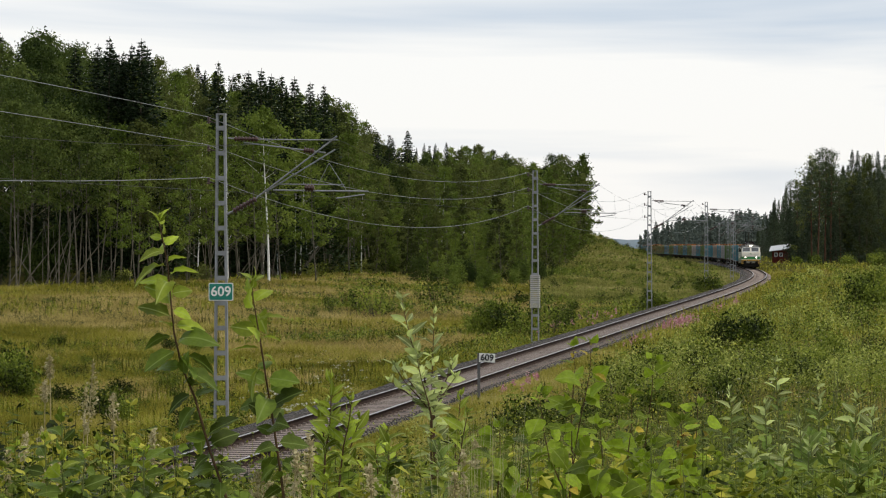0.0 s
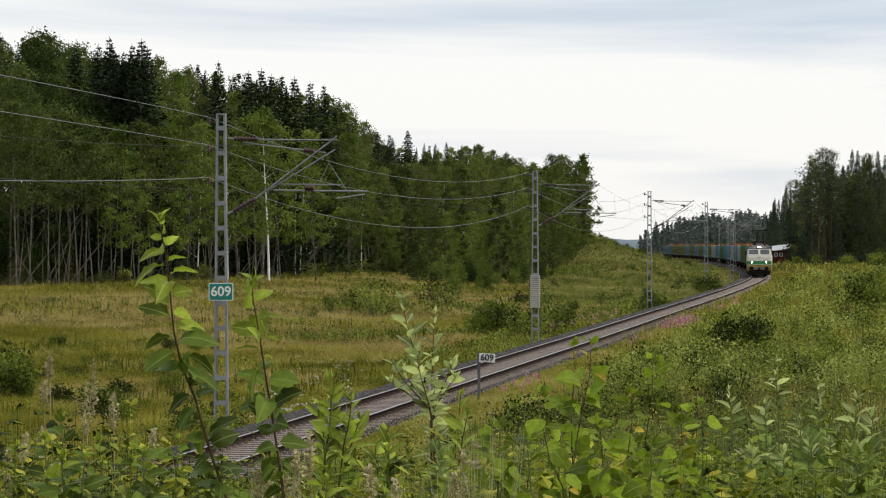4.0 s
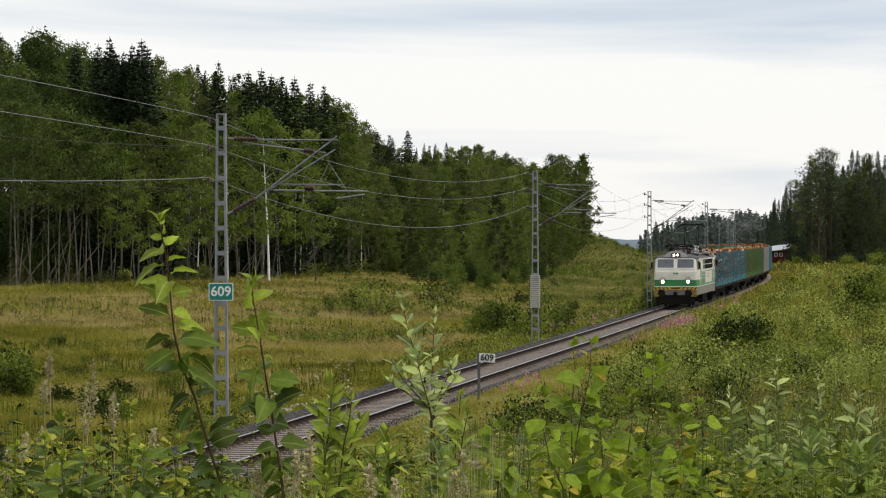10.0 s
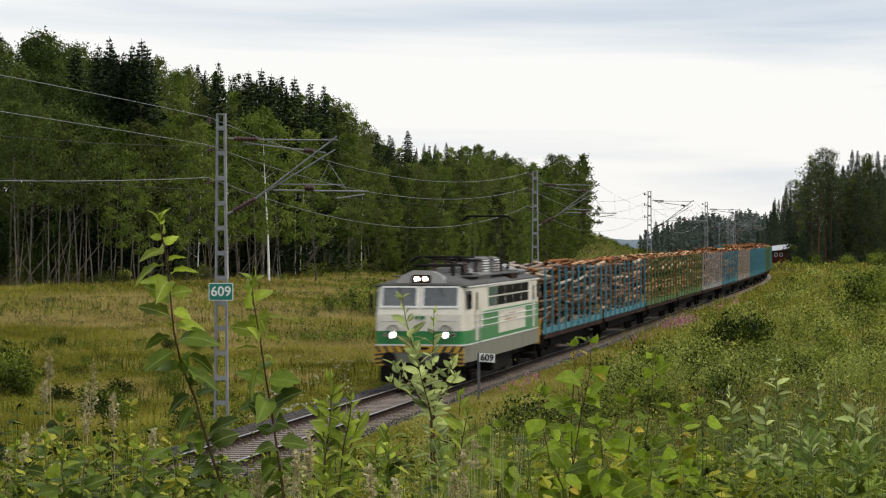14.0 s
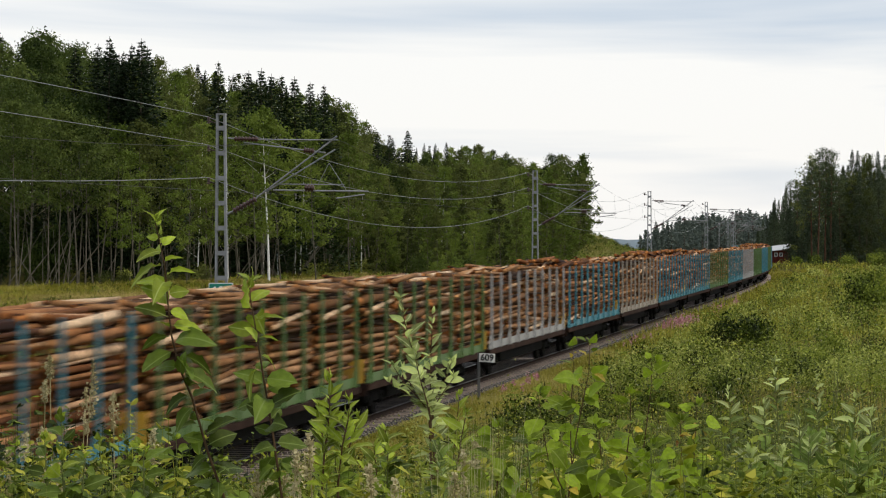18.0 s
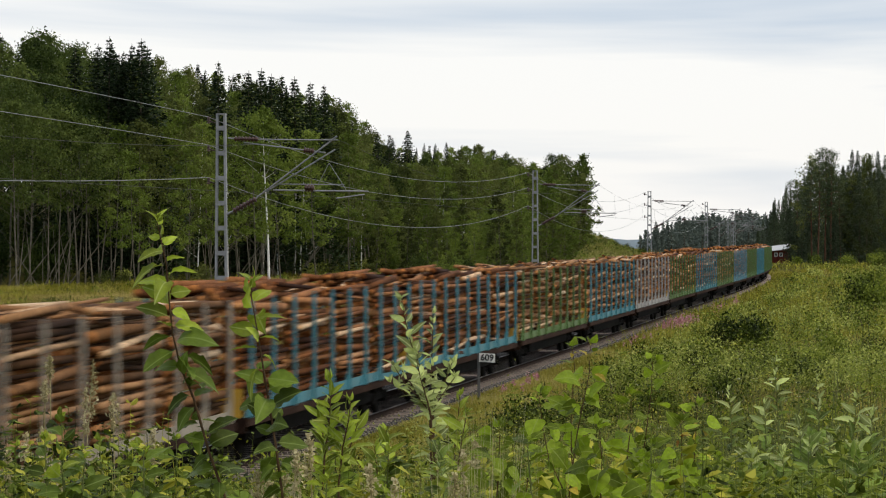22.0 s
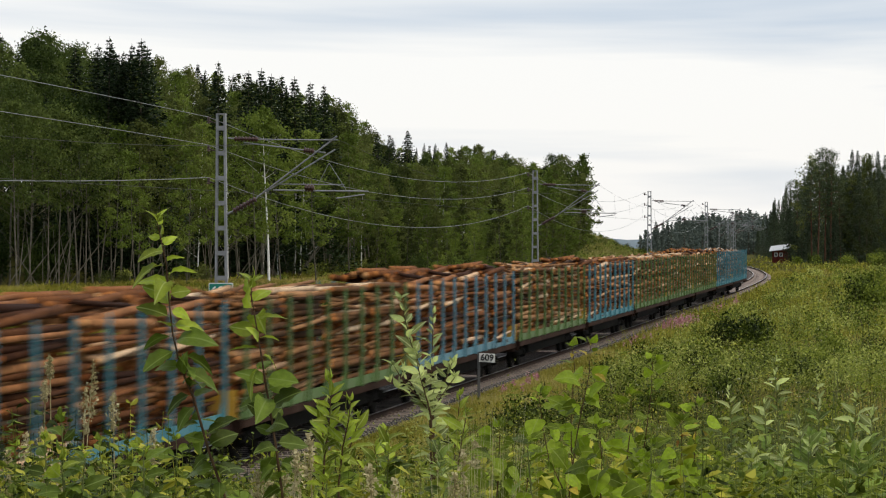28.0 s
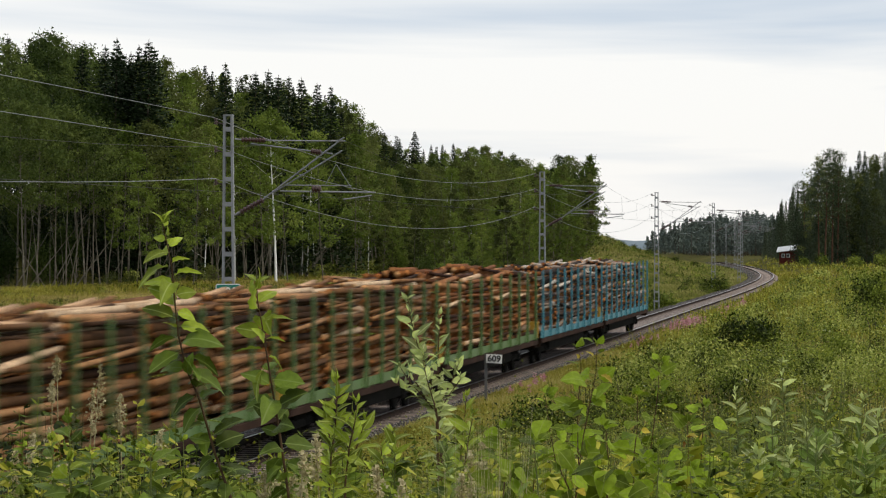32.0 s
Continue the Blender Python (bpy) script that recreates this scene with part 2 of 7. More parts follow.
def tube(bm, a, b, r0, r1=None, seg=8, cap=True):
    a, b = Vector(a), Vector(b)
    r1 = r0 if r1 is None else r1
    q = (b - a).to_track_quat("Z", "Y")
    rings = []
    for p, r in ((a, r0), (b, r1)):
        rings.append([bm.verts.new(p + q @ Vector((r * math.cos(2 * math.pi * i / seg), r * math.sin(2 * math.pi * i / seg), 0))) for i in range(seg)])
    for i in range(seg):
        j = (i + 1) % seg
        bm.faces.new((rings[0][i], rings[0][j], rings[1][j], rings[1][i]))
    if cap:
        bm.faces.new(rings[0][::-1])
        bm.faces.new(rings[1])
    return rings[0] + rings[1]


def wire(name, pts, r, mat, parent=None, label="", seg=5, taper=0.0):
    """A thin round wire through points."""
    pts = [Vector(p) for p in pts]
    bm, rings = bmesh.new(), []
    for i, p in enumerate(pts):
        d = (pts[min(i + 1, len(pts) - 1)] - pts[max(i - 1, 0)]).normalized()
        q = d.to_track_quat("Z", "Y")
        rr = r * (1 - taper * i / (len(pts) - 1))
        rings.append([bm.verts.new(p + q @ Vector((rr * math.cos(2 * math.pi * k / seg), rr * math.sin(2 * math.pi * k / seg), 0))) for k in range(seg)])
    for a, b in zip(rings, rings[1:]):
        for k in range(seg):
            bm.faces.new((a[k], a[(k + 1) % seg], b[(k + 1) % seg], b[k]))
    bm.faces.new(rings[0][::-1])
    bm.faces.new(rings[-1])
    return part(name, bm, mat, parent, label)


# ---- the line of the track: distance s along it, from near the camera to far ----
S_NODES = [-600, -90, -30, 30, 80, 130, 180, 220, 260, 300, 350, 900]
K_NODES = [0, 0, 0.0003, -0.00022, 0.0001, -0.00023, -0.00022, -0.00054, -0.00059, -0.00021, -0.00017, -0.00017]
TS = np.arange(-600, 901, 1.0)
_k = np.interp(TS, S_NODES, K_NODES)
_i0 = 600
TH = np.cumsum(_k)
TH = 0.16319 + TH - TH[_i0]
TX, TY = np.cumsum(np.sin(TH)), np.cumsum(np.cos(TH))
TX, TY = 1.52927 + TX - TX[_i0], 102.99241 + TY - TY[_i0]
TZ = np.where(TS > 330, 0.725 - 0.0004 * (TS - 330), 0.00308 * TS - 0.055 * (np.maximum(TS, -60) / 100 - 1) ** 2)
TZ = np.where(TS < -60, TZ[540], TZ)


def track_at(s, lat=0.0, z=0.0):
    th = np.interp(s, TS, TH)
    return Vector((np.interp(s, TS, TX) + lat * math.cos(th), np.interp(s, TS, TY) - lat * math.sin(th), np.interp(s, TS, TZ) + z))


def heading(s):
    return float(np.interp(s, TS, TH))


def track_pose(s, lat=0.0, z=0.0):
    """Local +Y runs along the track away from the camera, +X to its right."""
    return Matrix.Translation(track_at(s, lat, z)) @ Matrix.Rotation(-heading(s), 4, "Z")


# ---- the lie of the land ----
def smooth(a, b, x):
    t = np.clip((x - a) / (b - a), 0, 1)
    return t * t * (3 - 2 * t)


def lateral(x, y):
    """Signed distance from the track's centre line, right positive."""
    return (x - np.interp(y, TY, TX)) * np.cos(np.interp(y, TY, TH))


def wobble(x, y, sc, seed):
    """Cheap smooth noise in -1..1."""
    return (np.sin(x * sc + seed) * np.cos(y * sc * 0.83 + seed * 2.1) + 0.6 * np.sin(x * sc * 2.3 - y * sc * 1.7 + seed * 3.7)
            + 0.4 * np.sin(x * sc * 4.9 + y * sc * 4.1 + seed)) / 2.0


EDGE_X = [-400, -60, -34, -14, -5, 8, 26, 34, 60]
EDGE_Y = [200, 214, 226, 300, 360, 430, 520, 560, 900]


def ground_z(x, y):
    x, y = np.asarray(x, float), np.asarray(y, float)
    q = lateral(x, y)
    zt = np.interp(y, TY, TZ)
    # left: a level meadow, rising to the edge of the wood and up a wooded hill
    behind = y - np.interp(x, EDGE_X, EDGE_Y)
    left = zt - 1.0 + 1.5 * smooth(90, 240, y) * smooth(-8, -40, q) + 0.25 * wobble(x, y, 0.13, 1.0)
    left = left + 9.0 * smooth(0, 110, behind) * smooth(80, -30, x) * smooth(900, 500, y)
    bank = smooth(330, 520, y) * smooth(1500, 1000, y)
    left = left + bank * 3.6 * smooth(-5, -24, q) * smooth(200, 60, behind)
    # right: a slope that falls from the camera to the line, then rough level ground
    fall = np.interp(y + 0.0 * x, [-60, 0, 8, 20, 42, 62, 100, 200, 430, 700], [3.2, 2.75, 2.55, 1.75, 0.75, 0.05, -0.15, 0.1, 1.0, 1.2])
    right = np.maximum(fall, zt - 0.9) + 0.18 * wobble(x, y, 0.21, 4.0)
    z = np.where(q < 0, left, right)
    near = np.clip((np.abs(q) - np.where(q < 0, 2.9, 1.6)) / np.where(q < 0, 5.0, 7.0), 0, 1)
    near = near * near * (3 - 2 * near)
    bed = zt - np.where(q < 0, 0.72, 0.36) - 0.45 * smooth(1.55, 1.1, np.abs(q))
    z = bed * (1 - near) + z * near
    far = smooth(1100, 2200, np.hypot(x, y))
    return z * (1 - far) + 0.6 * far


def gz(x, y):
    return float(ground_z(x, y))


def ground():
    def axis(fine_a, fine_b, step, outer):
        core = np.arange(fine_a, fine_b + step, step)
        grow = np.cumsum(step * 1.25 ** np.arange(1, 60))
        lo, hi = fine_a - grow[grow < outer], fine_b + grow[grow < outer]
        return np.concatenate([lo[::-1], core, hi])
    xs, ys = axis(-45, 62, 0.9, 6000), axis(-4, 480, 1.6, 6000)
    X, Y = np.meshgrid(xs, ys)
    Z = ground_z(X, Y)
    n, m = len(xs), len(ys)
    idx = np.arange(n * m).reshape(m, n)
    f = np.stack([idx[:-1, :-1], idx[:-1, 1:], idx[1:, 1:], idx[1:, :-1]], -1).reshape(-1, 4)
    ob = new("ground", mesh_np("ground", np.stack([X, Y, Z], -1).reshape(-1, 3), f, M_GROUND, smooth=True))
    tagged(ob, "rough meadow soil sloping down to a railway line", "ground", kind="structure")


ground()


# ---- permanent way ----
def sweep(profile, s0, s1, step):
    """Quads of an open profile [(lat, z)...] swept along the track."""
    ss = np.arange(s0, s1 + 0.01, step)
    th, x, y, z = (np.interp(ss, TS, a) for a in (TH, TX, TY, TZ))
    p = np.array(profile)
    V = np.stack([x[:, None] + p[None, :, 0] * np.cos(th)[:, None], y[:, None] - p[None, :, 0] * np.sin(th)[:, None],
                  z[:, None] + p[None, :, 1]], -1).reshape(-1, 3)
    k = len(profile)
    idx = np.arange(len(V)).reshape(len(ss), k)
    F = np.stack([idx[:-1, :-1], idx[:-1, 1:], idx[1:, 1:], idx[1:, :-1]], -1).reshape(-1, 4)
    return V, F


def railway_track():
    tr = tagged(new("railway_track"), "single railway track on concrete sleepers and grey ballast", "railway track", kind="structure")
    prof = [(-3.1, -1.15), (-2.6, -0.6), (-2.3, -0.24), (-1.6, -0.165), (-0.92, -0.18), (-0.7, -0.196), (0.7, -0.196), (0.92, -0.18), (1.28, -0.178), (1.42, -0.36), (1.6, -0.6), (1.8, -1.0)]
    V, F = sweep(prof, -130, 560, 0.5)
    rng = np.random.default_rng(4)
    V = V + rng.normal(0, 1, V.shape) * np.tile(np.where(np.abs([p[0] for p in prof]) < 1.3, 0.003, 0.014), len(V) // len(prof))[:, None]
    kk = np.arange(len(F)) % (len(prof) - 1)
    child("ballast_bed", mesh_np("ballast_bed", V, F, [M_BALLAST, M_BED], ((kk >= 3) & (kk <= 7)).astype(int)), tr, label="grey crushed-stone ballast bed")
    rail = [(-0.07, -0.172), (-0.07, -0.16), (-0.012, -0.135), (-0.012, -0.045), (-0.036, -0.035), (-0.036, -0.004), (-0.03, 0.0), (0.03, 0.0), (0.036, -0.004), (0.036, -0.035), (0.012, -0.045), (0.012, -0.135), (0.07, -0.16), (0.07, -0.172)]
    slots_1 = np.array([0] * 5 + [1, 1, 1] + [0] * 5)
    for lat in (-0.797, 0.797):
        V, F = sweep([(lat + a, b) for a, b in rail], -130, 560, 1.0)
        child("rail", mesh_np("rail", V, F, [M_RAILSIDE, M_RAILTOP], np.tile(slots_1, len(F) // 13)), tr, label="steel rail with a bright worn head")
    bm = bmesh.new()
    for x0, x1, t0, t1 in ((-1.3, -0.45, -0.172, -0.19), (-0.45, 0.45, -0.19, -0.19), (0.45, 1.3, -0.19, -0.172)):
        vs = box(bm, x0, x1, -0.14, 0.14, -0.3, -0.172)
        for v in vs[4:]:
            v.co.z = t0 if v.co.x < (x0 + x1) / 2 else t1
            v.co.y *= 0.85
    for lat in (-0.797, 0.797):
        for o in (-0.12, 0.12):
            box(bm, lat + o - 0.04, lat + o + 0.04, -0.05, 0.05, -0.18, -0.135)
    first = part("sleeper", bm, M_SLEEPER, tr)
    first.matrix_basis = track_pose(-62)
    me = first.data
    for i in range(1, 300):
        child("sleeper", me, tr, track_pose(-62 + i * 0.61))
    base = np.array([v.co for v in me.vertices])
    quads = np.array([list(p.vertices) for p in me.polygons])
    V, F = [], []
    for i in range(300, 980):
        mm = np.array(track_pose(-62 + i * 0.61))
        F.append(quads + len(V) * len(base))
        V.append(base @ mm[:3, :3].T + mm[:3, 3])
    tagged(child("sleeper_row", mesh_np("sleeper_row", np.concatenate(V), np.concatenate(F), M_SLEEPER), tr), kind="stuff")


railway_track()


# ---- overhead line ----
def insulator(bm, a, b, r=0.07, sheds=6):
    """One turned piece: a core with flared sheds."""
    a, b = Vector(a), Vector(b)
    q = (b - a).to_track_quat("Z", "Y")
    prof = [(0.0, 0.4)]
    for i in range(sheds):
        prof += [((i + 0.2) / sheds, 0.55), ((i + 0.3) / sheds, 1.0), ((i + 0.75) / sheds, 0.8), ((i + 0.8) / sheds, 0.55)]
    prof.append((1.0, 0.4))
    seg, rings = 10, []
    for t, k in prof:
        c = a.lerp(b, t)
        rings.append([bm.verts.new(c + q @ Vector((r * k * math.cos(2 * math.pi * j / seg), r * k * math.sin(2 * math.pi * j / seg), 0))) for j in range(seg)])
    for u, v in zip(rings, rings[1:]):
        for j in range(seg):
            bm.faces.new((u[j], u[(j + 1) % seg], v[(j + 1) % seg], v[j]))
    bm.faces.new(rings[0][::-1])
    bm.faces.new(rings[-1])


def mast_proto(guard):
    """Lattice mast with its cantilever; origin on the track's centre line at rail level, mast 3 m to the left."""
    mast = thing("catenary_mast", Matrix.Identity(4), "galvanised steel lattice mast carrying an overhead line bracket", "catenary mast", "masts along the line")
    mx = -3.0
    wide = lambda z: 0.195 - 0.075 * (z + 1.3) / 9.05
    for side in (-1, 1):
        bm = bmesh.new()
        vs = box(bm, -0.008, 0.008, -0.06, 0.06, -1.3, 7.75)
        for y in (-0.06, 0.052):
            vs += box(bm, *sorted((0, -side * 0.05)), y, y + 0.008, -1.3, 7.75)
        for v in vs:
            v.co.x += mx + side * wide(v.co.z)
        part("upright", bm, M_GALV, mast)
    for i in range(13):
        z = -0.6 + i * 0.66
        for y in (-0.072, 0.062):
            bm = bmesh.new()
            box(bm, mx - wide(z) - 0.005, mx + wide(z) + 0.005, y, y + 0.01, z, z + 0.12)
            part("batten_plate", bm, M_GALV, mast)
    bm = bmesh.new()
    box(bm, mx - 0.135, mx + 0.135, -0.08, 0.08, 7.73, 7.77, 0.008)
    part("cap_plate", bm, M_GALV, mast)
    bm = bmesh.new()
    box(bm, mx - 0.4, mx + 0.4, -0.4, 0.4, -1.6, -0.85, 0.03)
    part("footing", bm, M_SLEEPER, mast, "weathered concrete mast footing")
    # cantilever
    bm = bmesh.new()
    tube(bm, (mx + 1.0, 0, 7.08), (0.15, 0, 7.05), 0.017)
    part("top_tie", bm, M_GALV, mast)
    bm = bmesh.new()
    insulator(bm, (mx + 0.35, 0, 7.1), (mx + 1.0, 0, 7.08), 0.075, 7)
    part("insulator", bm, M_CERAMIC, mast, "brown porcelain insulator")
    bm = bmesh.new()
    tube(bm, (mx + 0.18, 0, 7.12), (mx + 0.4, 0, 7.1), 0.02)
    tube(bm, (mx + 0.6, 0.03, 7.0), (-0.2, 0.03, 6.72), 0.02)
    part("stay_tube", bm, M_GALV, mast)
    bm = bmesh.new()
    insulator(bm, (-0.78, 0.03, 6.79), (-0.5, 0.03, 6.755), 0.085, 4)
    part("insulator", bm, M_CERAMIC, mast, "brown porcelain insulator")
    bm = bmesh.new()
    tube(bm, (mx + 0.9, 0, 5.5), (0.12, 0, 7.15), 0.022)
    tube(bm, (mx + 1.2, 0.06, 5.7), (0.05, 0.06, 6.8), 0.02)
    tube(bm, (mx + 0.15, 0, 5.1), (mx + 0.35, 0, 5.2), 0.03)
    part("strut_tube", bm, M_GALV, mast)
    bm = bmesh.new()
    insulator(bm, (mx + 0.33, 0, 5.19), (mx + 0.95, 0, 5.52), 0.085, 7)
    part("insulator", bm, M_CERAMIC, mast, "brown porcelain insulator")
    bm = bmesh.new()
    tube(bm, (-1.6, 0.02, 5.74), (0.95, 0.02, 5.7), 0.021)
    tube(bm, (-1.5, 0.05, 5.9), (0.3, 0.05, 5.88), 0.014)
    part("registration_tube", bm, M_GALV, mast)
    bm = bmesh.new()
    insulator(bm, (-0.75, 0.02, 5.8), (-0.5, 0.02, 5.79), 0.11, 3)
    part("insulator", bm, M_CERAMIC, mast, "brown porcelain insulator")
    bm = bmesh.new()
    tube(bm, (0.1, 0.0, 5.52), (0.85, 0, 5.62), 0.018)
    part("steady_arm", bm, M_GALV, mast)
    bm = bmesh.new()
    tube(bm, (-0.1, 0.03, 6.45), (0.35, 0.03, 5.75), 0.008, seg=5)
    tube(bm, (-0.1, 0.03, 6.45), (-0.4, 0.03, 5.88), 0.008, seg=5)
    part("hanger", bm, M_GALV, mast)
    # line insulators on the field side
    for z, drop in ((7.62, 0.1), (6.88, 0.1), (6.02, 0.05)):
        bm = bmesh.new()
        tube(bm, (mx - 0.16, 0, z - 0.1), (mx - 0.34, 0, z - 0.05), 0.018)
        insulator(bm, (mx - 0.34, 0, z - 0.12), (mx - 0.34, 0, z + 0.06), 0.055, 3)
        part("line_insulator", bm, M_CERAMIC, mast, "small brown line insulator on a steel arm")
    if guard:
        for i in range(17):
            bm = bmesh.new()
            z = 1.15 + i * 0.094
            box(bm, mx - 0.23, mx + 0.23, -0.17, 0.17, z, z + 0.062, 0.01)
            part("guard_slat", bm, M_GUARD, mast, "pale grey slat of a climbing guard")
    return mast


M_GUARD = paint("pale_guard_paint", (0.52, 0.50, 0.46), 0.6)
MAST_S = [-27.5, 36.5, 100.5, 164.5, 228.5, 292.5, 356.5, 420.5]
MAST_LIFT = [0.26, 0.22, 0.06, 0, 0, 0, 0, 0, 0]
_m = mast_proto(False)
_m.matrix_basis = track_pose(MAST_S[0], 0.0, MAST_LIFT[1])
_g = mast_proto(True)
_g.matrix_basis = track_pose(MAST_S[1], 0.0, MAST_LIFT[2])
tagged(_g, "galvanised lattice mast with a pale slatted climbing guard")
for _s in MAST_S[2:]:
    copy_thing(_m, track_pose(_s))


def span_points(s0, s1, lat0, lat1, z0, z1, sag, n=14):
    out = []
    for i in range(n + 1):
        t = i / n
        out.append(track_at(s0 + (s1 - s0) * t, lat0 + (lat1 - lat0) * t, z0 + (z1 - z0) * t - 4 * sag * t * (1 - t)))
    return out


def overhead_wires():
    ends = [-91.5] + MAST_S
    for lat, z, sags, name, r, label in ((-3.34, 7.68, (-0.18, 1.0), "return_wire", 0.0085, "thin grey line wire sagging between masts"),
                                         (-3.34, 6.94, (-0.18, 0.95), "return_wire", 0.0085, "thin grey line wire sagging between masts"),
                                         (-3.34, 6.08, (0.5, 1.2), "feeder_wire", 0.009, "thin grey feeder wire sagging low between masts"),
                                         (0.05, 7.1, (0.9, 0.9), "messenger_wire", 0.0045, "thin messenger wire over the track"),
                                         (0.1, 5.55, (0.04, 0.04), "contact_wire", 0.0045, "thin copper contact wire over the track")):
        pts = []
        for i, (a, b) in enumerate(zip(ends, ends[1:])):
            seg = span_points(a, b, lat, lat, z + MAST_LIFT[i], z + MAST_LIFT[i + 1], sags[0] if i == 0 else sags[1])
            pts += seg if i == 0 else seg[1:]
        tagged(wire(name, pts, r, M_WIRE if r > 0.008 else M_THINWIRE), label, "wire")
    for a, b in zip(ends, ends[1:]):
        for k in range(1, 8):
            t = k / 8
            top = 7.1 - 3.6 * t * (1 - t)
            s = a + (b - a) * t
            if s < 170:
                tagged(wire("dropper_wire", [track_at(s, 0.05, top), track_at(s, 0.1, 5.53)], 0.003, M_THINWIRE, seg=4), "thin dropper wire between messenger and contact wire", "wire", "droppers")


overhead_wires()


# ---- kilometre signs ----
M_SIGNGREEN = paint("sign_green_enamel", (0.0, 0.185, 0.135), 0.35, amount=0.1)
M_SIGNWHITE = paint("sign_white_enamel", (0.78, 0.78, 0.75), 0.4, amount=0.15)
M_SIGNBLACK = paint("sign_black_paint", (0.012, 0.012, 0.012), 0.4, amount=0.1)


def lettering(text, size, mat, parent, m, bold=0.0):
    cu = bpy.data.curves.new("numerals", "FONT")
    cu.body, cu.size, cu.align_x, cu.align_y, cu.extrude, cu.offset = text, size, "CENTER", "CENTER", 0.003, bold
    cu.materials.append(mat)
    tmp = new("numerals", cu)
    me = bpy.data.meshes.new_from_object(tmp.evaluated_get(bpy.context.evaluated_depsgraph_get()))
    bpy.data.objects.remove(tmp)
    return child("numerals", me, parent, m, "painted numerals 609")


def rounded_plate(bm, w, h, d, r, seg=5):
    ring = []
    for cx, cz, a0 in ((w - r, h - r, 0), (-w + r, h - r, 90), (-w + r, -h + r, 180), (w - r, -h + r, 270)):
        for i in range(seg + 1):
            a = radians(a0 + 90 * i / seg)
            ring.append((cx + r * math.cos(a), cz + r * math.sin(a)))
    f = [bm.verts.new((x, -d, z)) for x, z in ring]
    b = [bm.verts.new((x, 0, z)) for x, z in ring]
    bm.faces.new(f)
    bm.faces.new(b[::-1])
    n = len(ring)
    for i in range(n):
        bm.faces.new((f[i], b[i], b[(i + 1) % n], f[(i + 1) % n]))


def km_signs():
    upright = Matrix.Rotation(radians(90), 4, "X")
    p = track_at(MAST_S[0], -3.0, 3.28)
    sg = thing("kilometre_sign", Matrix.Translation(p + Vector((0, -0.1, 0))), "green enamel kilometre sign with white border, on a mast", "sign")
    bm = bmesh.new()
    rounded_plate(bm, 0.325, 0.235, 0.012, 0.04)
    part("border", bm, M_SIGNWHITE, sg)
    bm = bmesh.new()
    rounded_plate(bm, 0.302, 0.212, 0.017, 0.03)
    part("plate", bm, M_SIGNGREEN, sg)
    lettering("609", 0.36, M_SIGNWHITE, sg, Matrix.Translation((0, -0.02, 0)) @ upright, 0.006)
    x, y = 1.10, 88.6
    base = gz(x, y)
    sp = thing("kilometre_post", Matrix.Translation((x, y, base)), "white kilometre plate, black numerals, on a trackside post", "sign")
    top = 0.90 - base
    bm = bmesh.new()
    box(bm, -0.045, 0.045, -0.045, 0.045, -0.3, top + 0.12, 0.008)
    part("post", bm, M_GUARD2, sp)
    bm = bmesh.new()
    rounded_plate(bm, 0.245, 0.135, 0.012, 0.012)
    part("plate", bm, M_SIGNWHITE, sp).matrix_basis = pose(0.25, -0.10, top - 0.02, 0, 3, 0)
    lettering("609", 0.27, M_SIGNBLACK, sp, pose(0.25, -0.125, top - 0.02, 0, 3, 0) @ upright, 0.006)


M_GUARD2 = paint("grey_post_paint", (0.10, 0.10, 0.10), 0.6)
km_signs()


# ---- rolling stock: local +Y to the rear of the train, z from rail level ----
M_CREAM = paint("cream_engine_paint", (0.76, 0.72, 0.61), 0.4, (0.34, 0.29, 0.22), amount=0.35)
M_LOCOGREEN = paint("green_engine_paint", (0.018, 0.215, 0.042), 0.4, (0.03, 0.09, 0.03), amount=0.3)
M_DARKGREEN = paint("dark_green_panel_paint", (0.012, 0.06, 0.022), 0.5, amount=0.4)
M_FADED = paint("faded_brown_marking", (0.42, 0.28, 0.17), 0.5, (0.6, 0.5, 0.38), amount=0.8, scale=4.0)
M_SKIRT = paint("grey_skirt_paint", (0.20, 0.195, 0.145), 0.55, (0.09, 0.075, 0.055), amount=0.5)
M_ROOF = paint("grey_roof_paint", (0.075, 0.073, 0.068), 0.75, (0.025, 0.022, 0.02), amount=0.7)
M_YELLOW = paint("warning_yellow", (0.62, 0.36, 0.03), 0.5, amount=0.4)
M_GLASS = surface("dark_cab_glass", [(0.2, (0.075, 0.08, 0.085)), (0.8, (0.14, 0.147, 0.15))], 0.8, 6.0, 0.08, bump=0.0)
M_VOID = surface("dark_louvre", [(0.2, (0.008, 0.008, 0.007)), (0.8, (0.02, 0.018, 0.015))], 2.0, 12.0, 0.9)
M_LAMP = glow("headlamp_glow", (1.0, 0.9, 0.72), 9.0)
M_TAIL = paint("red_lamp_glass", (0.16, 0.012, 0.01), 0.2, amount=0.1)
M_RIM = paint("lamp_rim_chrome", (0.55, 0.55, 0.55), 0.3, metal=0.6)


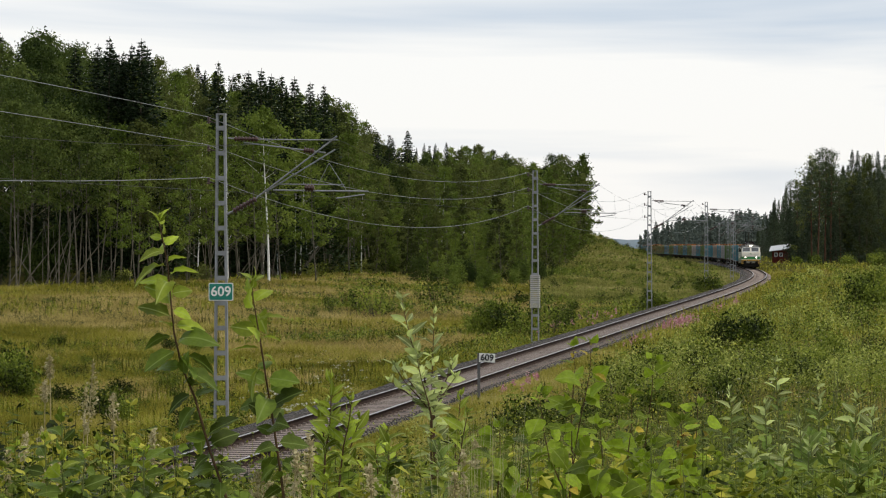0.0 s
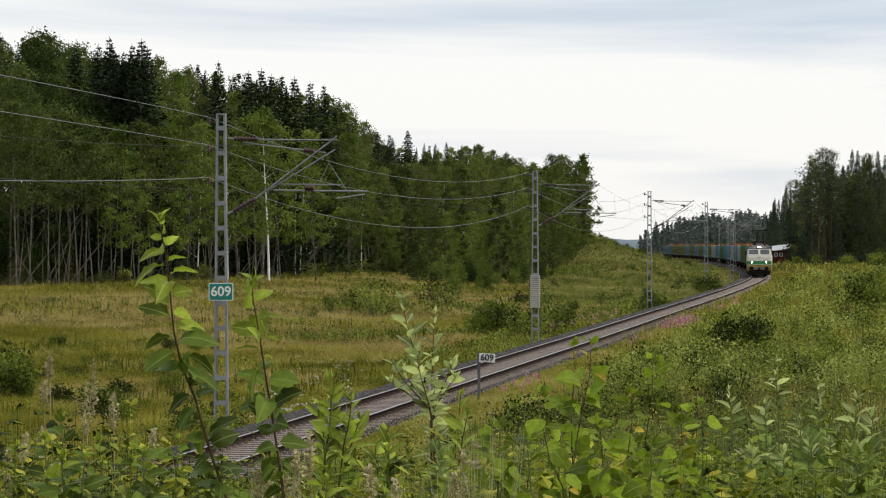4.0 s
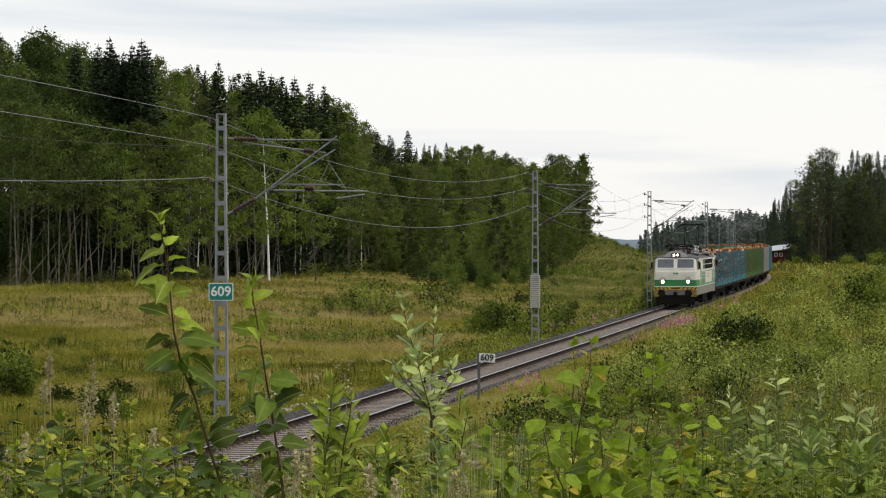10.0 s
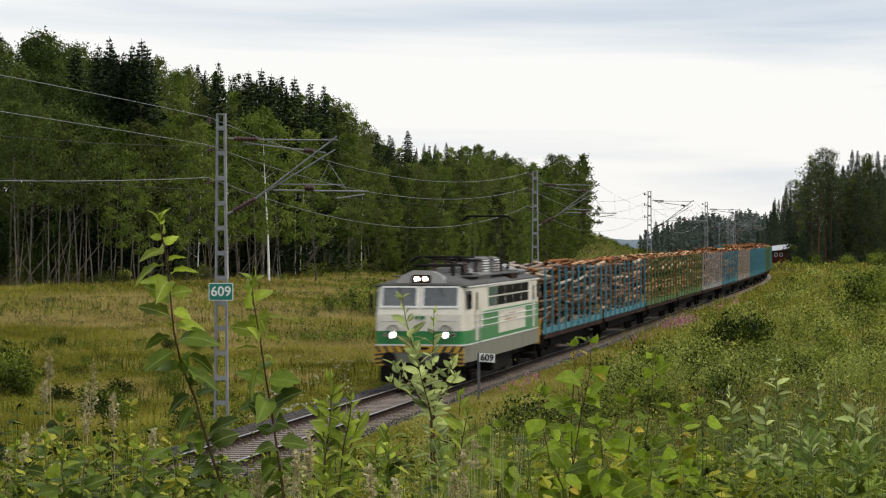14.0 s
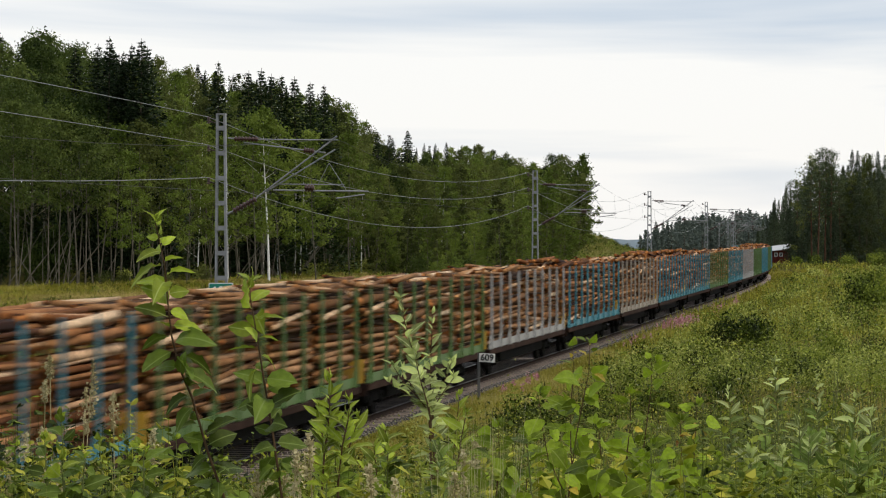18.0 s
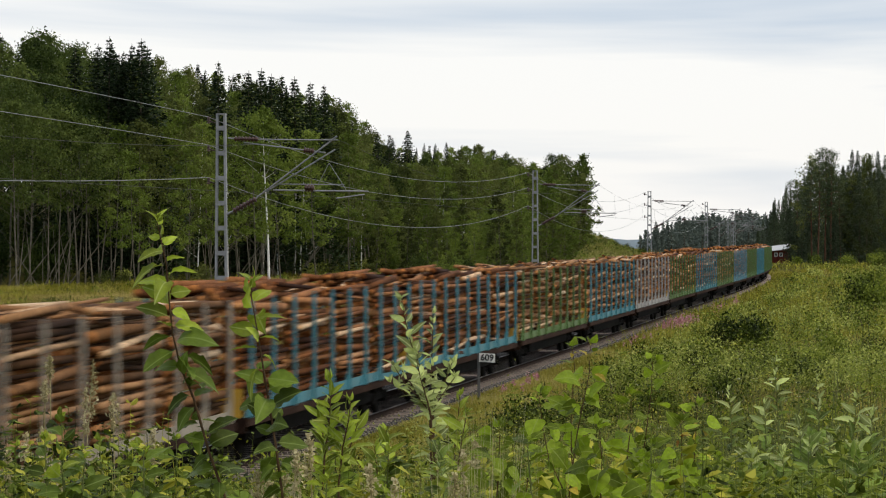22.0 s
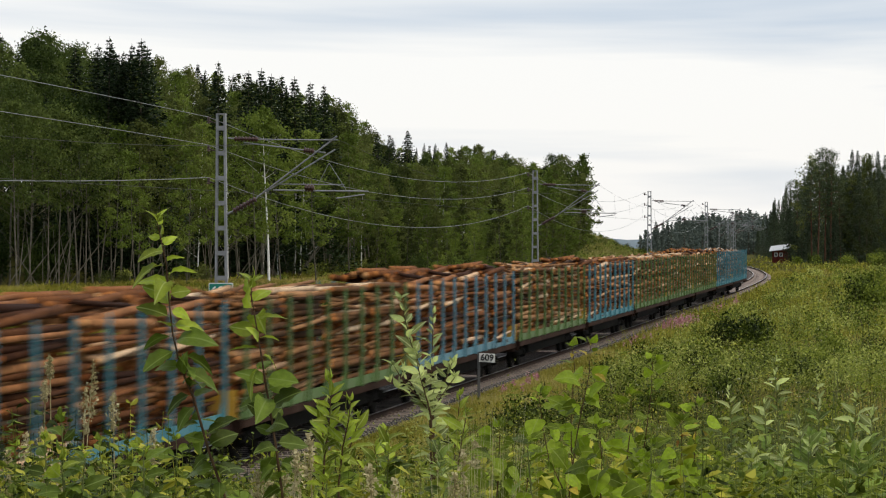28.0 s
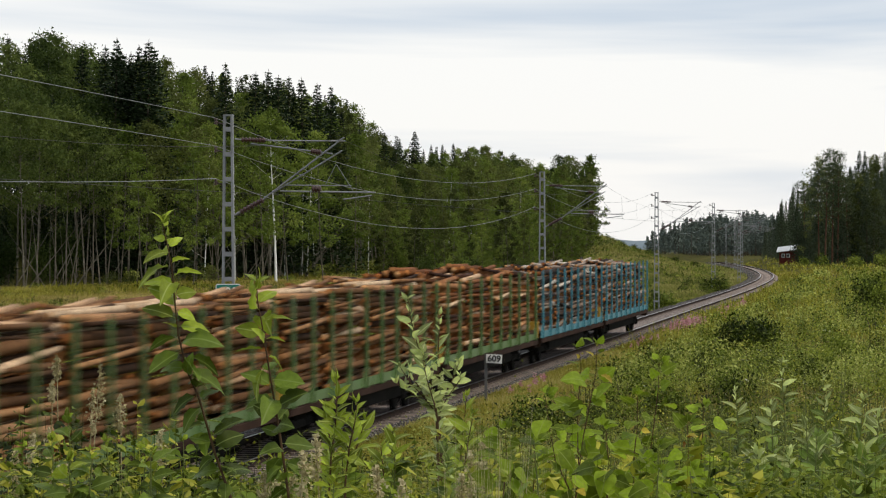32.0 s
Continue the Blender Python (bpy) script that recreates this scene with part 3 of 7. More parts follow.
def shell(bm, z0, z1, set0, set1, w0=1.462, w1=1.462, y1=9.0):
    rings = []
    for z, st, w in ((z0, set0, w0), (z1, set1, w1)):
        a, b = w - 0.10, w
        out = [(-a + 0.06, -y1 + st), (-a, -y1 + 0.05 + st), (-b, -y1 + 1.0), (-b, y1 - 1.0), (-a, y1 - st - 0.05), (-a + 0.06, y1 - st), (a - 0.06, y1 - st), (a, y1 - st - 0.05), (b, y1 - 1.0), (b, -y1 + 1.0), (a, -y1 + 0.05 + st), (a - 0.06, -y1 + st)]
        rings.append([bm.verts.new((x, y, z)) for x, y in out])
    n = len(rings[0])
    for i in range(n):
        bm.faces.new((rings[0][i], rings[1][i], rings[1][(i + 1) % n], rings[0][(i + 1) % n]))
    bm.faces.new(rings[0])
    bm.faces.new(rings[1][::-1])


def slab(name, mat, parent, x0, x1, y0, y1, z0, z1, bevel=0.0, label="", m=None):
    bm = bmesh.new()
    box(bm, x0, x1, y0, y1, z0, z1, bevel, m)
    return part(name, bm, mat, parent, label)


def disc(name, mat, parent, c, r, depth, label="", axis=(0, -1, 0), seg=20):
    bm = bmesh.new()
    c, a = Vector(c), Vector(axis)
    tube(bm, c, c + a * depth, r, r * 0.92, seg)
    return part(name, bm, mat, parent, label)


def wheel_mesh(r):
    bm = bmesh.new()
    tube(bm, (-0.07, 0, 0), (0.05, 0, 0), r, seg=20)
    tube(bm, (-0.09, 0, 0), (-0.06, 0, 0), r + 0.03, seg=20)
    tube(bm, (0.04, 0, 0), (0.1, 0, 0), r * 0.35, r * 0.3, seg=12)
    me = bpy.data.meshes.new("wheel")
    bm.to_mesh(me)
    bm.free()
    me.materials.append(M_DARK)
    return me


ME_WHEEL = wheel_mesh(0.46)
ME_WHEEL_BIG = wheel_mesh(0.56)


def bogie(parent, y, half, me, r, w=0.98):
    bm = bmesh.new()
    for sx in (-1, 1):
        box(bm, sx * w - 0.06, sx * w + 0.06, y - half - 0.45, y + half + 0.45, r - 0.05, r + 0.16, 0.03)
        for k in (-1, 1):
            box(bm, sx * w - 0.10, sx * w + 0.10, y + k * half - 0.16, y + k * half + 0.16, r - 0.14, r + 0.14, 0.03)
            for o in (-0.3, 0.3):
                tube(bm, (sx * w, y + k * half * 0.5 + o * 0.4, r), (sx * w, y + k * half * 0.5 + o * 0.4, r + 0.34), 0.08, seg=10)
    box(bm, -w, w, y - 0.2, y + 0.2, r + 0.02, r + 0.3)
    b = part("bogie", bm, M_DARK, parent, "sooty black steel bogie")
    for k in (-1, 1):
        for sx in (-1, 1):
            child("wheel", me, b, Matrix.Translation((sx * 0.8, y + k * half, r)) @ Matrix.Rotation(0 if sx > 0 else math.pi, 4, "Z"))
    return b


def pantograph(parent, y, raised):
    bm = bmesh.new()
    for x in (-0.6, 0.6):
        tube(bm, (x, y - 0.9, 3.78), (x, y + 0.9, 3.78), 0.035)
    for yy in (-0.9, 0.9):
        tube(bm, (-0.6, y + yy, 3.78), (0.6, y + yy, 3.78), 0.035)
        for x in (-0.6, 0.6):
            insulator(bm, (x, y + yy, 3.45), (x, y + yy, 3.76), 0.07, 4)
    p = part("pantograph", bm, M_DARK, parent, "raised black pantograph on the roof" if raised else "folded black pantograph on the roof")
    zk, zh = (4.5, 5.42) if raised else (4.0, 4.05)
    for s in (-1, 1):
        for x in (-0.5, 0.5):
            bm = bmesh.new()
            tube(bm, (x, y + s * 0.3, 3.82), (x * 0.8, y + s * 1.15, zk), 0.03, 0.025)
            tube(bm, (x * 0.8, y + s * 1.15, zk), (x * 0.9, y + s * 0.18, zh), 0.024, 0.02)
            part("pantograph_arm", bm, M_DARK, p)
    bm = bmesh.new()
    for s in (-0.18, 0.18):
        pts = [(-0.95, y + s, zh - 0.18), (-0.7, y + s, zh), (0.7, y + s, zh), (0.95, y + s, zh - 0.18)]
        for a, b in zip(pts, pts[1:]):
            tube(bm, a, b, 0.036)
    part("collector_head", bm, M_DARK, p)


def locomotive():
    loco = thing("locomotive", Matrix.Identity(4), "cream and green electric locomotive with lit headlamps on the track", "locomotive")
    bm = bmesh.new()
    shell(bm, 0.81, 1.34, 0.0, 0.0)
    part("skirt", bm, M_SKIRT, loco, "dull grey lower body skirt")
    bm = bmesh.new()
    shell(bm, 1.38, 1.79, 0.0, 0.02)
    part("green_band", bm, M_LOCOGREEN, loco, "green band round the body")
    bm = bmesh.new()
    shell(bm, 1.34, 1.38, -0.02, -0.02, 1.475, 1.475)
    part("white_stripe", bm, M_SIGNWHITE, loco, "narrow white stripe")
    bm = bmesh.new()
    shell(bm, 1.79, 2.3, 0.0, 0.03, 1.46, 1.46)
    part("belt_panel", bm, M_CREAM, loco, "cream painted panel below the windows")
    bm = bmesh.new()
    shell(bm, 2.3, 3.2, 0.03, 0.28, 1.46, 1.43)
    part("upper_body", bm, M_CREAM, loco, "cream painted upper body")
    # curved roof
    bm = bmesh.new()
    rows = []
    for y, dz in ((-8.74, -0.05), (-8.2, 0.1), (-6.5, 0.2), (6.5, 0.2), (8.2, 0.1), (8.74, -0.05)):
        rows.append([bm.verts.new((x, y, 3.2 + (0.1 + dz) * (1 - (abs(x) / 1.5) ** 2.6))) for x in (-1.45, -1.2, -0.8, 0, 0.8, 1.2, 1.45)])
    for a, b in zip(rows, rows[1:]):
        for i in range(6):
            bm.faces.new((a[i], a[i + 1], b[i + 1], b[i]))
    r = bmesh.ops.extrude_face_region(bm, geom=bm.faces[:])
    for v in r["geom"]:
        if isinstance(v, bmesh.types.BMVert):
            v.co.z -= 0.08
    part("roof", bm, M_ROOF, loco, "grey curved roof with sooty stains", True)
    slab("gutter", M_SIGNWHITE, loco, 1.43, 1.475, -8.6, 8.6, 3.12, 3.17, 0.008)
    slab("gutter", M_SIGNWHITE, loco, -1.475, -1.43, -8.6, 8.6, 3.12, 3.17, 0.008)
    for end in (-1, 1):
        yf = lambda z: end * (8.97 - 0.278 * (z - 2.3))
        tilt = Matrix.Translation((0, yf(2.86), 2.86)) @ Matrix.Rotation(end * math.atan(0.278), 4, "X")
        for sx in (-1, 1):
            x0, x1 = (0.12, 1.17) if sx > 0 else (-1.17, -0.12)
            # the four sides of each windscreen frame, then the pane
            bm = bmesh.new()
            for a in ((x0 - 0.05, x1 + 0.05, 0.27, 0.32), (x0 - 0.05, x1 + 0.05, -0.37, -0.31), (x0 - 0.05, x0, -0.31, 0.27), (x1, x1 + 0.05, -0.31, 0.27)):
                box(bm, a[0], a[1], -0.03, 0.03, a[2], a[3], 0.0, tilt)
            part("windscreen_frame", bm, M_SIGNWHITE, loco, "white windscreen frame")
            slab("windscreen", M_GLASS, loco, x0, x1, -0.012, 0.012, -0.31, 0.27, m=tilt, label="dark slightly raked windscreen")
            bm = bmesh.new()
            tube(bm, tilt @ Vector((x0 + 0.5, end * 0.04, 0.28)), tilt @ Vector((x0 + 0.62, end * 0.04, -0.02)), 0.012, seg=6)
            part("wiper", bm, M_VOID, loco)
            rim = disc("headlamp_rim", M_RIM, loco, (sx * 0.824, end * 9.0, 1.67), 0.125, 0.06, "chrome headlamp rim", (0, end, 0))
            disc("headlamp", M_LAMP if end < 0 else M_GLASS, rim, (sx * 0.824, end * 9.061, 1.67), 0.088, 0.012, "lit round headlamp" if end < 0 else "unlit round headlamp", (0, end, 0))
            # an arched hood over the lamp and a small tail lamp beside it
            bm = bmesh.new()
            arch = [(sx * 0.824 + 0.19 * math.cos(a), 1.79 + 0.2 * math.sin(a)) for a in [math.pi * k / 8 for k in range(9)]]
            rims = [[bm.verts.new((px, end * yy, pz)) for px, pz in arch] for yy in (8.95, 9.045)]
            inner = [bm.verts.new((sx * 0.824 + (px - sx * 0.824) * 0.86, end * 9.045, 1.79 + (pz - 1.79) * 0.86)) for px, pz in arch]
            deep = [bm.verts.new((v.co.x, end * 8.98, v.co.z)) for v in inner]
            for u, v in ((rims[0], rims[1]), (rims[1], inner), (inner, deep)):
                for k in range(8):
                    bm.faces.new((u[k], u[k + 1], v[k + 1], v[k]))
            part("lamp_hood", bm, M_FAIR, loco, "grey arched lamp hood")
            tail = disc("tail_lamp_rim", M_RIM, loco, (sx * 1.07, end * 9.0, 1.67), 0.065, 0.05, "", (0, end, 0), 14)
            disc("tail_lamp", M_TAIL, tail, (sx * 1.07, end * 9.051, 1.67), 0.048, 0.01, "unlit red tail lamp", (0, end, 0), 14)
            bm = bmesh.new()
            tube(bm, (sx * 0.35, end * 9.07, 2.1), (sx * 1.2, end * 9.07, 2.1), 0.014, seg=6)
            for px in (0.4, 1.15):
                tube(bm, (sx * px, end * 9.0, 2.1), (sx * px, end * 9.07, 2.1), 0.01, seg=6)
            part("grab_rail", bm, M_RIM, loco)
        # hazard stripes: yellow board with slanted black bars
        slab("warning_board", M_YELLOW, loco, -1.40, 1.40, end * 9.0 - 0.03, end * 9.0 + 0.03, 1.13, 1.335, 0.0, "yellow warning board with black slanted bars")
        for i in range(11):
            x = -1.3 + i * 0.26
            if abs(x) < 0.32:
                continue
            bm = bmesh.new()
            s = 1 if x > 0 else -1
            fs = [bm.verts.new(v) for v in ((x - 0.04 - 0.06 * s, end * 9.036, 1.135), (x + 0.06 - 0.06 * s, end * 9.036, 1.135), (x + 0.06 + 0.06 * s, end * 9.036, 1.33), (x - 0.04 + 0.06 * s, end * 9.036, 1.33))]
            bk = [bm.verts.new(v.co - Vector((0, end * 0.02, 0))) for v in fs]
            bm.faces.new(fs)
            for k in range(4):
                bm.faces.new((fs[k], fs[(k + 1) % 4], bk[(k + 1) % 4], bk[k]))
            part("black_bar", bm, M_SIGNBLACK, loco)
        slab("number_plate_bar", M_DARK, loco, -0.3, 0.3, end * 9.0 - 0.04, end * 9.0 + 0.04, 1.22, 1.3)
        for sx in (-1, 1):
            slab("corner_board", M_YELLOW, loco, *sorted((sx * 1.02, sx * 1.40)), *sorted((end * 8.97, end * 9.03)), 0.72, 1.13, 0.0, "yellow corner board with black bars")
            for i in range(3):
                z = 0.8 + i * 0.13
                bm = bmesh.new()
                fs = [bm.verts.new(v) for v in ((sx * 1.03, end * 9.036, z), (sx * 1.03, end * 9.036, z + 0.06), (sx * 1.39, end * 9.036, z + 0.02), (sx * 1.39, end * 9.036, z - 0.04))]
                bk = [bm.verts.new(v.co - Vector((0, end * 0.02, 0))) for v in fs]
                bm.faces.new(fs)
                for k in range(4):
                    bm.faces.new((fs[k], fs[(k + 1) % 4], bk[(k + 1) % 4], bk[k]))
                part("black_bar", bm, M_SIGNBLACK, loco)
            bf = disc("buffer", M_DARK, loco, (sx * 0.87, end * 8.9, 0.93), 0.1, 0.55, "black round buffer", (0, end, 0))
            disc("buffer_plate", M_DARK, bf, (sx * 0.87, end * 9.45, 0.93), 0.24, 0.05, axis=(0, end, 0))
        slab("snow_plough", M_VOID, loco, -1.25, 1.25, end * 8.85 - 0.15, end * 8.85 + 0.15, 0.2, 0.78, 0.05, "black snow plough")
        slab("coupler", M_DARK, loco, -0.12, 0.12, *sorted((end * 8.9, end * 9.42)), 0.8, 1.02, 0.03)
        # roof lamp fairing
        bm = bmesh.new()
        prof = [(-0.8, 3.24), (-0.62, 3.50), (-0.30, 3.66), (0.30, 3.66), (0.62, 3.50), (0.8, 3.24)]
        a = [bm.verts.new((x, end * (8.62 - 0.25 * (z - 3.3)), z)) for x, z in prof]
        b = [bm.verts.new((x * 0.9, end * 7.4, z - 0.05)) for x, z in prof]
        bm.faces.new(a)
        bm.faces.new(b[::-1])
        for i in range(6):
            bm.faces.new((a[i], b[i], b[(i + 1) % 6], a[(i + 1) % 6]))
        fair = part("lamp_fairing", bm, M_FAIR, loco, "pale grey roof lamp fairing")
        slab("lamp_box", M_RUST, fair, -0.3, 0.3, *sorted((end * 8.4, end * 8.66)), 3.2, 3.52, 0.03, "brown roof lamp housing")
        for x in (-0.14, 0.14):
            disc("roof_lamp", M_LAMP if end < 0 else M_GLASS, fair, (x * 0.9, end * 8.66, 3.40), 0.072, 0.03, axis=(0, end, 0))
        for sx in (-1, 1):
            slab("cab_window", M_GLASS, loco, *sorted((sx * 1.415, sx * 1.458)), *sorted((end * 8.5, end * 7.75)), 2.45, 3.02, 0.0, "dark cab side window")
            slab("cab_door", M_CREAM, loco, *sorted((sx * 1.43, sx * 1.468)), *sorted((end * 7.15, end * 6.45)), 1.42, 3.05, 0.01)
            slab("door_window", M_GLASS, loco, *sorted((sx * 1.44, sx * 1.474)), *sorted((end * 7.0, end * 6.6)), 2.4, 2.95)
            slab("mirror", M_DARK, loco, *sorted((sx * 1.5, sx * 1.6)), end * 8.75 - 0.05, end * 8.75 + 0.05, 2.5, 2.95, 0.02, "black rear-view mirror")
            bm = bmesh.new()
            for yy in (7.25, 6.35):
                tube(bm, (sx * 1.5, end * yy, 1.3), (sx * 1.5, end * yy, 2.5), 0.014, seg=6)
            part("handrail", bm, M_RIM, loco)
            slab("step", M_DARK, loco, *sorted((sx * 1.2, sx * 1.45)), *sorted((end * 7.2, end * 6.4)), 0.45, 0.5)
    # plain emblem bars, front
    for x, w in ((-0.13, 0.1), (0.03, 0.14)):
        slab("emblem_bar", M_LOCOGREEN, loco, x, x + w, -9.005, -8.93, 2.16, 2.26)
    for sx in (-1, 1):
        f = lambda a, b: sorted((sx * a, sx * b))
        slab("side_panel", M_LOCOGREEN, loco, *f(1.40, 1.464), -5.4, 8.2, 1.80, 2.32, 0.0, "green side panel")
        slab("side_panel", M_CREAM, loco, *f(1.40, 1.468), -2.0, 4.6, 1.5, 2.24, 0.0, "cream side panel")
        for y0, z0, w in ((-0.6, 2.0, 0.9), (0.6, 2.02, 1.4), (-0.4, 1.86, 1.6), (1.5, 1.84, 0.8)):
            slab("faded_mark", M_FADED, loco, *f(1.45, 1.4705), y0, y0 + w, z0, z0 + 0.09, 0.0, "faded brown marking")
        for i in range(3):
            slab("side_rib", M_SIGNWHITE, loco, *f(1.44, 1.486), -7.9 + 0.3 * i, 7.9, 1.84 + 0.2 * i, 1.865 + 0.2 * i, 0.0)
        slab("louvre_frame", M_CREAM, loco, *f(1.40, 1.456), -4.4, 5.6, 2.4, 3.1)
        for i in range(5):
            y0 = -4.2 + i * 1.95
            for z0 in (2.44, 2.78):
                slab("louvre", M_VOID if i else M_DARKGREEN, loco, *f(1.40, 1.466), y0, y0 + 1.82, z0, z0 + 0.29, 0.0, "dark louvred opening" if i else "green blind panel")
        bm = bmesh.new()
        box(bm, *f(0.75, 1.3), -2.2, 2.2, 0.25, 0.8, 0.04)
        part("underfloor_box", bm, M_DARK, loco)
    for y in (-5.4, 5.4):
        bogie(loco, y, 1.6, ME_WHEEL_BIG, 0.58, 1.0)
    pantograph(loco, -5.2, False)
    pantograph(loco, 5.4, True)
    for y0, y1, h in ((-2.6, -1.9, 0.25), (0.4, 1.9, 0.56), (3.0, 4.4, 0.56)):
        bx = slab("roof_box", M_ROOFBOX, loco, -0.55, 0.55, y0, y1, 3.4, 3.42 + h, 0.04, "grey resistor box with pale slats")
        for sx in (-1, 1):
            slab("slat_panel", M_VOID, bx, *sorted((sx * 0.545, sx * 0.556)), y0 + 0.08, y1 - 0.08, 3.5, 3.36 + h)
            for i in range(5):
                slab("roof_slat", M_SIGNWHITE, bx, *sorted((sx * 0.55, sx * 0.585)), y0 + 0.08, y1 - 0.08, 3.5 + i * (h - 0.12) / 5, 3.5 + (i + 0.55) * (h - 0.12) / 5)
    # low hatches and cable ducts on the roof
    for x0, x1, y0, y1 in ((-1.2, -0.7, -1.5, 1.0), (0.7, 1.2, -4.6, -2.0), (0.75, 1.2, 4.8, 6.8), (-1.15, -0.7, 3.0, 5.0)):
        slab("roof_hatch", M_ROOFBOX, loco, x0, x1, y0, y1, 3.3, 3.52, 0.03, "low grey roof hatch")
    slab("vent_box", M_RUST, loco, 1.05, 1.4, 1.4, 3.0, 3.2, 3.42, 0.02, "rusty brown vent on the roof edge")
    for y in (-3.4, -3.0, 3.2, 3.7):
        for x in (-0.5, 0.1, 0.55):
            bm = bmesh.new()
            insulator(bm, (x, y, 3.42), (x, y, 3.85), 0.08, 5)
            part("roof_insulator", bm, M_CERAMIC, loco)
    bm = bmesh.new()
    for x in (-0.5, 0.1, 0.55):
        tube(bm, (x, -3.4, 3.86), (x, 3.7, 3.86 + 0.02), 0.02)
    part("roof_busbar", bm, M_DARK, loco)
    for x0, y0, x1, y1, z in ((-0.9, -6.4, -0.9, 6.0, 3.5), (0.95, -6.6, 0.95, -2.0, 3.5), (-0.6, -2.9, 0.6, -2.9, 3.95), (-0.6, -0.4, 0.6, -0.4, 3.9), (0.3, -4.0, 0.3, 0.3, 4.0), (-0.35, -3.6, -0.35, 0.3, 4.02)):
        bm = bmesh.new()
        tube(bm, (x0, y0, z), (x1, y1, z), 0.03)
        part("roof_pipe", bm, M_DARK, loco)
    for x, y in ((-0.4, -1.2), (0.2, -1.2), (0.45, -0.3), (-0.5, 2.3), (0.4, 2.4)):
        bm = bmesh.new()
        insulator(bm, (x, y, 3.42), (x, y, 3.95), 0.1, 5)
        part("roof_insulator", bm, M_CERAMIC, loco)
    bm = bmesh.new()
    for x in (-1.1, 1.1):
        box(bm, x - 0.16, x + 0.16, -6.5, 6.5, 3.42, 3.45)
    part("roof_walkway", bm, M_ROOF, loco)
    return loco


M_ROOFBOX = paint("grey_resistor_box", (0.27, 0.27, 0.26), 0.6, amount=0.5)
M_FAIR = paint("pale_grey_fairing", (0.30, 0.295, 0.28), 0.5, amount=0.4)
LOCO = locomotive()

# ---- timber wagons ----
WAGON = 21.4
STAKE_PAINT = {"blue": paint("blue_stake_paint", (0.05, 0.22, 0.275), 0.5, amount=0.45), "green": paint("green_stake_paint", (0.085, 0.165, 0.04), 0.5, amount=0.45),
               "grey": paint("grey_stake_paint", (0.36, 0.36, 0.35), 0.5, amount=0.45), "tan": paint("buff_stake_paint", (0.34, 0.30, 0.24), 0.5, amount=0.45),
               "slate": paint("slate_blue_stake_paint", (0.09, 0.23, 0.30), 0.5, amount=0.5)}


